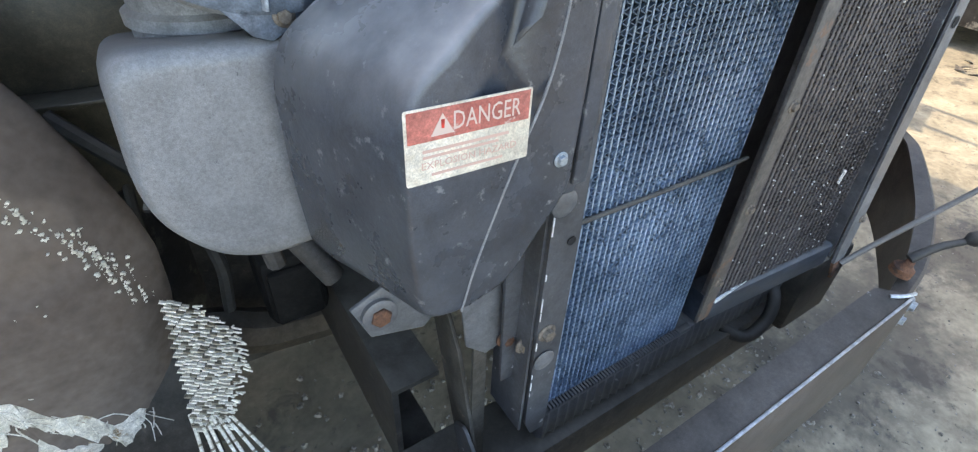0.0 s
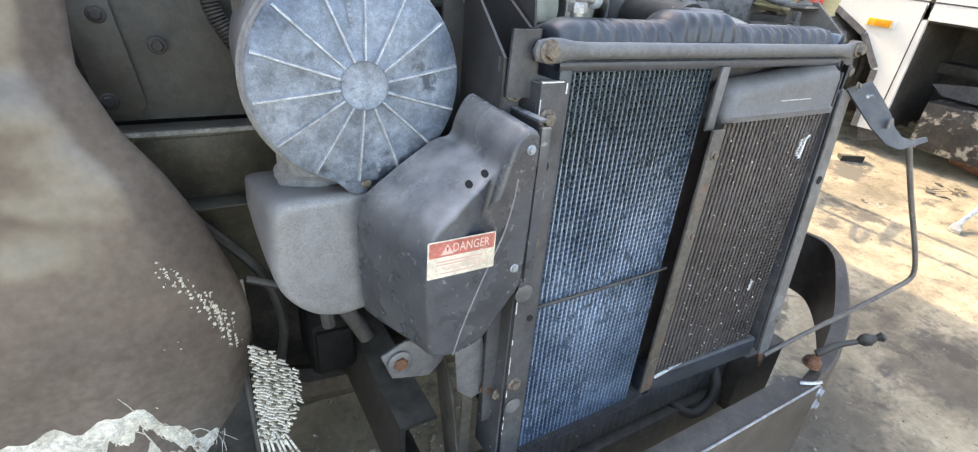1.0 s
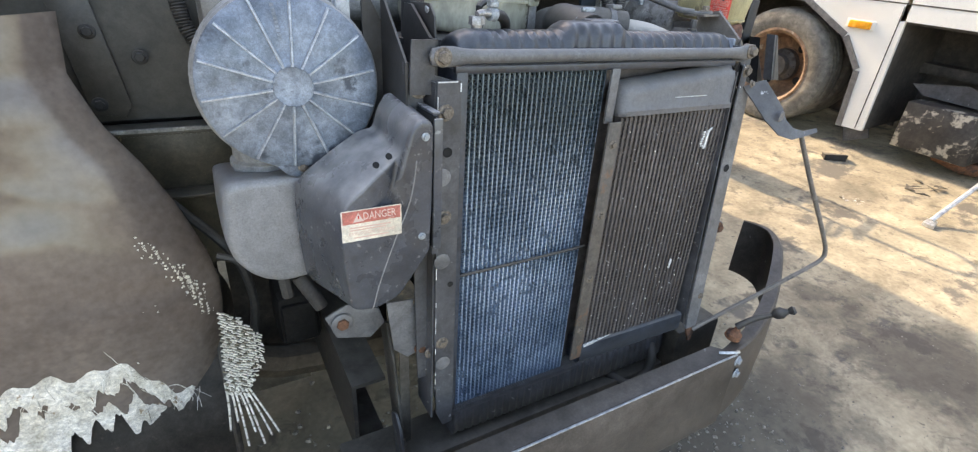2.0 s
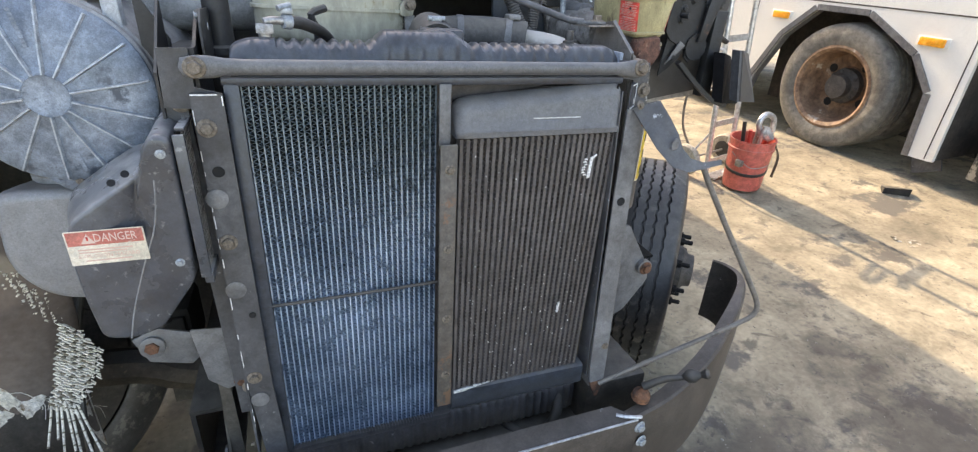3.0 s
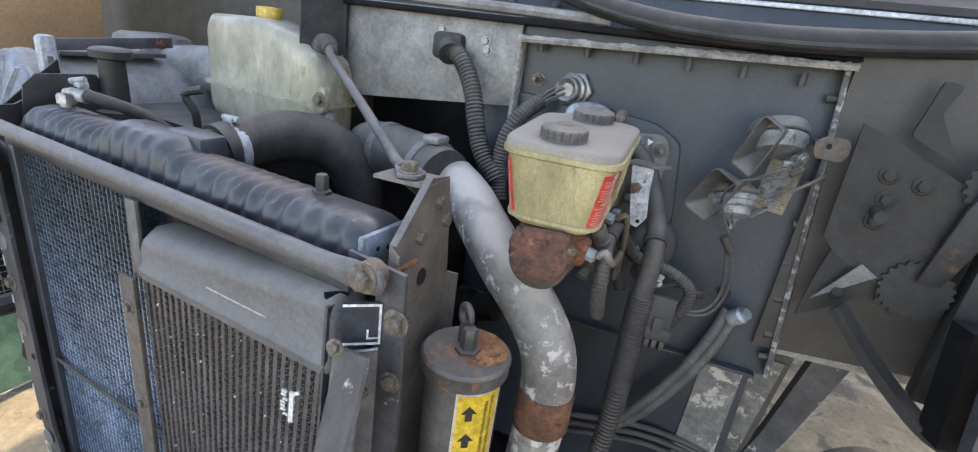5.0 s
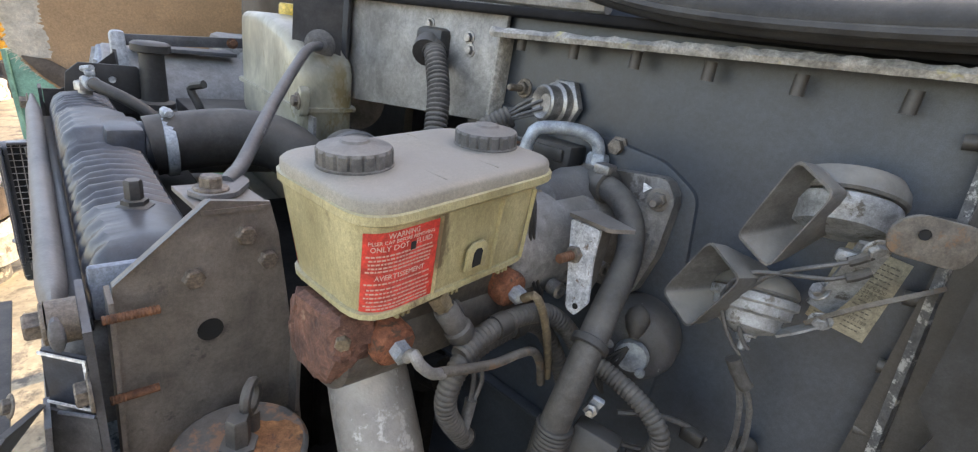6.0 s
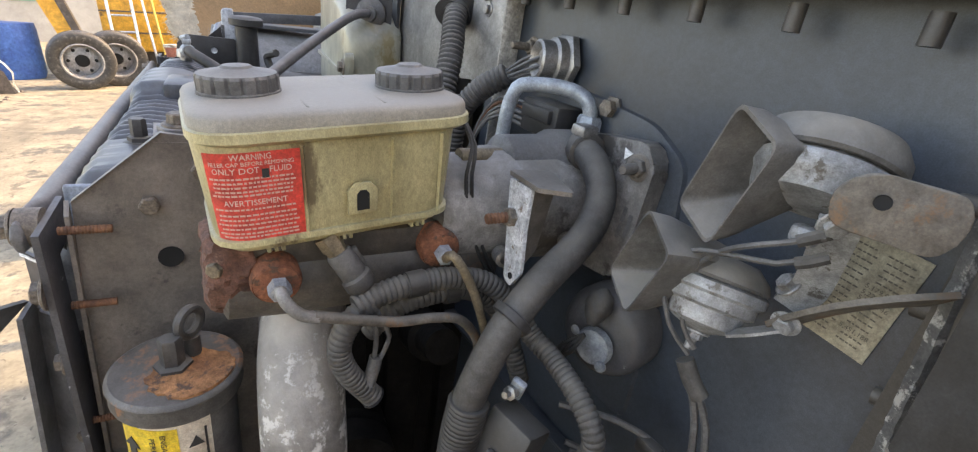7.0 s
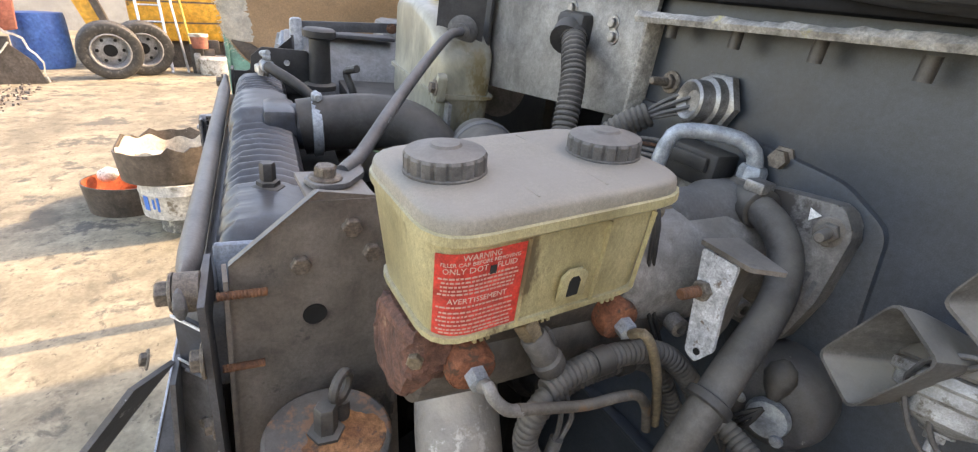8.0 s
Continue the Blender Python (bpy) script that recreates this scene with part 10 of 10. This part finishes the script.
def left_yard():
    spare_wheel(-9.75, -0.45, 8, 8, M_TYRE, "dusty spare truck wheel leaning on another")
    spare_wheel(-10.15, 0.02, 10, 12, M_TYRE, "darker spare truck wheel behind the first")
    # drums in front of the truck
    dr = start("oil_drum", (-2.45, 0.35, 0), "dirty white steel drum with blue print", "drum", mat=DRUM_SPOT)
    c = (-2.40, 0.42, 0.12)
    part("drum", lathe(B(), c, (0, 0, 1), [(0.19, 0), (0.22, 0.01), (0.29, 0.02), (0.29, 0.18), (0.295, 0.19), (0.29, 0.20), (0.29, 0.26), (0.27, 0.262), (0.27, 0.03), (0.01, 0.03)], 48), M_DRUM, dr)
    part("stand", lathe(B(), (c[0], c[1], 0), (0, 0, 1), [(0.20, 0), (0.20, 0.13)], 36), M_PEELED, dr, "dirty lower tin")
    for k, (a, w, h) in enumerate(((-0.62, 0.05, 0.10), (-0.40, 0.018, 0.07), (-0.28, 0.018, 0.10))):
        aa = a - 0.35
        e = Vector((math.cos(aa), math.sin(aa), 0))
        part("blue_print", box(B(), (-w / 2, -h / 2, 0), (w / 2, h / 2, 0.002), m=frame_m((c[0] + e.x * 0.2905, c[1] + e.y * 0.2905, 0.25), (-e.y, e.x, 0), (0, 0, 1))), M_DRUMBLUE, dr, "plain blue print shapes")
    rg = start("cut_drum", (-2.5, 0.32, 0.36), "oily brown cut drum ring on top of the white drum", "drum", mat=DRUM_SPOT)
    bm = B()
    loops = []
    for i in range(48):
        a = 2 * math.pi * i / 48
        h = 0.60 + 0.012 * math.sin(a * 5) + 0.02 * math.sin(a * 2 + 1) + 0.030 * max(0.0, math.sin(a * 9 + 1.3)) ** 3 - 0.035 * max(0.0, math.sin(a * 7)) ** 4
        loops.append([(-2.47 + math.cos(a) * r, 0.37 + math.sin(a) * r, z) for r, z in ((0.33, 0.385), (0.345, h), (0.335, h), (0.32, 0.39))])
    loops.append(loops[0])
    rings(bm, loops, True, False)
    part("ring", bm, M_DRUMDARK, rg)
    part("base", lathe(B(), (-2.47, 0.37, 0.384), (0, 0, 1), [(0.325, 0), (0.325, 0.006), (0.01, 0.006)], 40), M_DRUMDARK, rg)
    lining = []
    for i in range(97):
        a = 2 * math.pi * i / 96
        h = 0.575 + 0.018 * math.sin(a * 11) + 0.03 * math.sin(a * 3 + 2)
        lining.append([(-2.47 + math.cos(a) * r, 0.37 + math.sin(a) * r, z) for r, z in ((0.312, 0.395), (0.326, h), (0.320, h), (0.306, 0.40))])
    part("lining", rings(B(), lining), M_CREAM, rg, "torn cream lining")
    part("pale_liner", prism(B(), [(-2.72, 0.18), (-2.62, 0.12), (-2.45, 0.30), (-2.60, 0.38)], "z", 0.43, 0.50, 0.02), M_GLASSFIB, rg, "pale torn liner")
    bw = start("cut_drum", (-2.85, 0.05, 0), "black oily basin with orange inside and a white rag", "basin", mat=DRUM_SPOT)
    loops = []
    for i in range(48):
        a = 2 * math.pi * i / 48
        h = 0.20 + 0.03 * math.sin(a + 2.3)
        loops.append([(-3.00 + math.cos(a) * r, 0.01 + math.sin(a) * r * 0.9, z) for r, z in ((0.325, 0.0), (0.345, h), (0.335, h))])
    loops.append(loops[0])
    rings(bm := B(), loops, True, False)
    part("wall", bm, M_DRUMDARK, bw)
    loops = []
    for i in range(49):
        a = 2 * math.pi * i / 48
        h = 0.20 + 0.03 * math.sin(a + 2.3)
        loops.append([(-3.00 + math.cos(a) * r, 0.01 + math.sin(a) * r * 0.9, z) for r, z in ((0.331, h - 0.004), (0.315, 0.02), (0.02, 0.015))])
    part("inside", rings(B(), loops, closed=False), M_ORANGE, bw, "orange inside")
    part("rag", lathe(B(), (-3.16, -0.20, 0.19), (0.5, 0.8, 0.3), [(0.02, 0), (0.05, 0.03), (0.06, 0.10), (0.03, 0.16), (0.01, 0.17)], 12), M_GLASSFIB, bw, "white rag")
    rf = start("leaning_fender", (-9.4, -1.9, 0), "grey torn car fender lying on the soil", "fender", mat=FAR_LEFT)
    loops = []
    for i in range(19):
        a = math.pi * i / 18
        r = 0.62 + 0.03 * math.sin(i * 2.1)
        loops.append([(-9.35, -1.95 - math.cos(a) * r, 0.02 + math.sin(a) * r * 1.45), (-9.6, -1.95 - math.cos(a) * r * 0.9, 0.02 + math.sin(a) * r * 1.36), (-9.6, -1.95 - math.cos(a) * (r * 0.88), 0.02 + math.sin(a) * r * 1.32), (-9.33, -1.95 - math.cos(a) * (r - 0.02), 0.02 + math.sin(a) * (r - 0.02) * 1.44)])
    part("shell", rings(B(), loops), M_CARGREY, rf)
    part("torn_strip", sweep(B(), [(-9.30, -2.45, 0.36), (-9.28, -2.15, 0.43), (-9.28, -1.90, 0.47), (-9.28, -1.72, 0.66)], 0.014, 6), M_GLASSFIB, rf, "pale torn strip")
    # flat dark sheet that carries the shade inside the shell
    part("hollow_shade_sheet", prism(B(), [(-2.15, 0.0), (-1.38, 0.0), (-1.46, 0.34), (-1.72, 0.62), (-1.90, 0.44), (-2.12, 0.40)], "x", -9.36, -9.32), M_DRUMDARK, rf, "dark sheet painted as the shade in the hollow")
    # yellow loader
    ld = start("yellow_loader", (-12.5, 1.0, 0), "large yellow loader standing at the far side of the yard", "loader", mat=FAR_LEFT)
    part("body", box(B(), (-14.5, -0.2, 0.55), (-11.2, 3.6, 2.6), 0.05), M_LOADER, ld)
    part("post", rings(B(), [[(-11.1, -1.35, 2.2), (-11.1, -1.05, 2.2), (-11.3, -1.05, 2.2), (-11.3, -1.35, 2.2)], [(-11.1, -0.72, 0.3), (-11.1, -0.48, 0.3), (-11.3, -0.48, 0.3), (-11.3, -0.72, 0.3)]]), M_LOADER, ld, "sloping yellow arm")
    part("rusty_edge", rings(B(), [[(-11.08, -1.05, 2.2), (-11.08, -0.90, 2.2), (-11.28, -0.90, 2.2), (-11.28, -1.05, 2.2)], [(-11.08, -0.48, 0.3), (-11.08, -0.36, 0.3), (-11.28, -0.36, 0.3), (-11.28, -0.48, 0.3)]]), M_DRUMDARK, ld, "rusty dark edge")
    for z in (0.9, 1.3, 1.7):
        part("groove", box(B(), (-11.19, -0.2, z), (-11.185, 3.6, z + 0.03)), M_DRUMDARK, ld)
    part("under", box(B(), (-14.5, -0.2, 0.0), (-11.4, 3.6, 0.55)), M_BUSDARK, ld)
    gl = start("yard_ladder", (-10.9, 0.2, 0), "aluminium ladder and rods leaning on the loader", "ladder", mat=FAR_LEFT)
    for y in (0.02, 0.42):
        part("stile", sweep(B(), [(-10.5, y, 0.0), (-10.75, y - 0.02, 0.9), (-11.0, y - 0.05, 1.9)], 0.028, 8, 0.3), M_ALU, gl)
    for z in (0.35, 0.65, 0.95, 1.25):
        part("rung", cyl(B(), (-10.5 - z * 0.27, 0.02, z), (-10.5 - z * 0.27, 0.42, z), 0.018, 8), M_ALU, gl)
    for y, mm in ((0.70, M_ALU), (0.86, M_YELLOWCAP)):
        part("rod", cyl(B(), (-10.5, y, 0.0), (-10.9, y - 0.16, 1.9), 0.022, 8), mm, gl)
    bl = start("far_building", (-22, -3, 0), "far pale wall with a window beyond the yard", "building", mat=FAR_LEFT, kind="structure")
    part("wall", box(B(), (-22.2, -14, 0), (-22, 6, 5)), M_SHED, bl)
    part("window", box(B(), (-21.99, -3.6, 1.3), (-21.95, -2.4, 2.2)), M_GREENLENS, bl)
    br = start("blue_barrel", (-11.5, -1.6, 0), "blue plastic barrel behind the wheels", "barrel", mat=FAR_LEFT)
    part("barrel", lathe(B(), (-11.6, -1.75, 0), (0, 0, 1), [(0.42, 0), (0.46, 0.1), (0.46, 0.9), (0.44, 1.02), (0.05, 1.04)], 32), M_BLUE, br)
    sc = start("red_scrap_panel", (-11.2, -2.3, 0), "red-brown crumpled scrap panel", "scrap", mat=FAR_LEFT)
    part("panel", prism(B(), [(-3.1, 0.6), (-1.9, 0.75), (-1.85, 1.25), (-2.4, 1.7), (-3.1, 1.6)], "x", -10.9, -10.8, 0.02), M_REDSCRAP, sc)
    part("support", box(B(), (-11.0, -3.0, 0.0), (-10.9, -2.1, 0.62)), M_BUSDARK, sc)
    cl = start("scrap_heap", (-10.6, 1.4, 0), "heap of dirty cans, chains and a pale bucket", "scrap", mat=FAR_LEFT)
    rnd = random.Random(6)
    part("pale_bucket", lathe(B(), (-10.25, 0.98, 0.50), (0, 0, 1), [(0.14, 0), (0.17, 0.26), (0.16, 0.27)], 20), M_REDSCRAP, cl)
    part("bucket_rim", lathe(B(), (-10.25, 0.98, 0.72), (0, 0, 1), [(0.175, 0), (0.175, 0.05), (0.02, 0.05)], 20), M_DRUM, cl)
    part("drum_ring", lathe(B(), (-10.25, 1.25, 0.0), (0, 0, 1), [(0.34, 0), (0.35, 0.1), (0.33, 0.2), (0.35, 0.3), (0.30, 0.34), (0.02, 0.34)], 28), M_DRUM, cl)
    for i in range(14):
        x, y, z = -10.5 + rnd.uniform(-0.3, 0.2), rnd.uniform(0.5, 1.9), rnd.uniform(0.0, 0.7)
        part("can", box(B(), (x, y, 0.0), (x + rnd.uniform(0.1, 0.3), y + rnd.uniform(0.1, 0.25), 0.1 + z), 0.02), rnd.choice((M_BUSDARK, M_DRUMDARK, M_STEEL)), cl)
    # stand-in for a green box, kept thin so its shadow stays narrow
    gb = start("green_panel", (-1.12, 0.8, 0), "thin green panel standing in for a green box beyond the truck", "door", mat=I4)
    part("upright_board", box(B(), (-1.130, 0.432, 0.02), (-1.100, 1.20, 1.42), 0.006), M_GREEN, gb)
    part("edge_fold", box(B(), (-1.098, 0.428, 0.02), (-1.090, 0.445, 1.42), 0.002), M_GREEN, gb)
    for y in (0.47, 1.15):
        part("foot", box(B(), (-1.16, y, 0.0), (-1.07, y + 0.03, 0.02)), M_BUSDARK, gb)


def shade_casters():
    """Added blocks behind the truck that throw the shade; they stand outside the view."""
    b = start("shade_block", (1.0, 9.0, 0), "added unseen block that shades the truck", "building", mat=I4, kind="structure")
    part("wall", prism(B(), [(-1.05, 5.0), (2.77, 5.0), (2.30, 10.5), (-1.05, 10.5)], "z", 0.0, 4.2), M_SHED, b)
    # two added boxes, placed for the shade bands on the left yard
    for x0, x1, h in ((-3.46, -2.82, 3.6), (-6.86, -4.11, 3.3)):
        t = start("shade_band_box", ((x0 + x1) / 2, 8.0, 0), "added unseen box that throws a shade band", "trailer", "parked trailers", mat=I4)
        part("box", box(B(), (x0, 4.8, 0.6), (x1, 11, h), 0.03), M_SHED, t)
        part("chassis", box(B(), (x0 + 0.15, 5.0, 0.0), (x1 - 0.15, 10.8, 0.6)), M_BUSDARK, t)


shade_casters()
yard_ground()
bus()
hand_truck()
yard_litter()
left_yard()
CUR[0] = TRUCK
radiator()
oil_cooler()
divider()
side_rail_left()
side_rail_right()
support_bar()
bumper()
prop_strap()
left_bracketry()
left_back()
fender()
resonator()
air_cleaner()
intake_cover()
front_wheel()
charge_pipe()
CUR[0] = TRUCK @ Matrix.Translation((0.003, 0.013, 0.015))
canister()
CUR[0] = TRUCK
hoses_by_radiator()
CUR[0] = TRUCK @ Matrix.Translation((0.030, 0.015, 0.010))
expansion_tank()
CUR[0] = TRUCK @ Matrix.Translation((0.022, 0.040, -0.008))
door_hinge_gear()
CUR[0] = BAY
firewall()
bracket_right()
CUR[0] = BAY
booster()
master_cylinder()
CUR[0] = BAY @ Matrix.Translation((0.006, 0.637, 1.623)) @ Matrix.Rotation(0.105, 4, "X") @ Matrix.Translation((0, -0.635, -1.620))
brake_reservoir()
CUR[0] = BAY
booster_hoses()
horns()
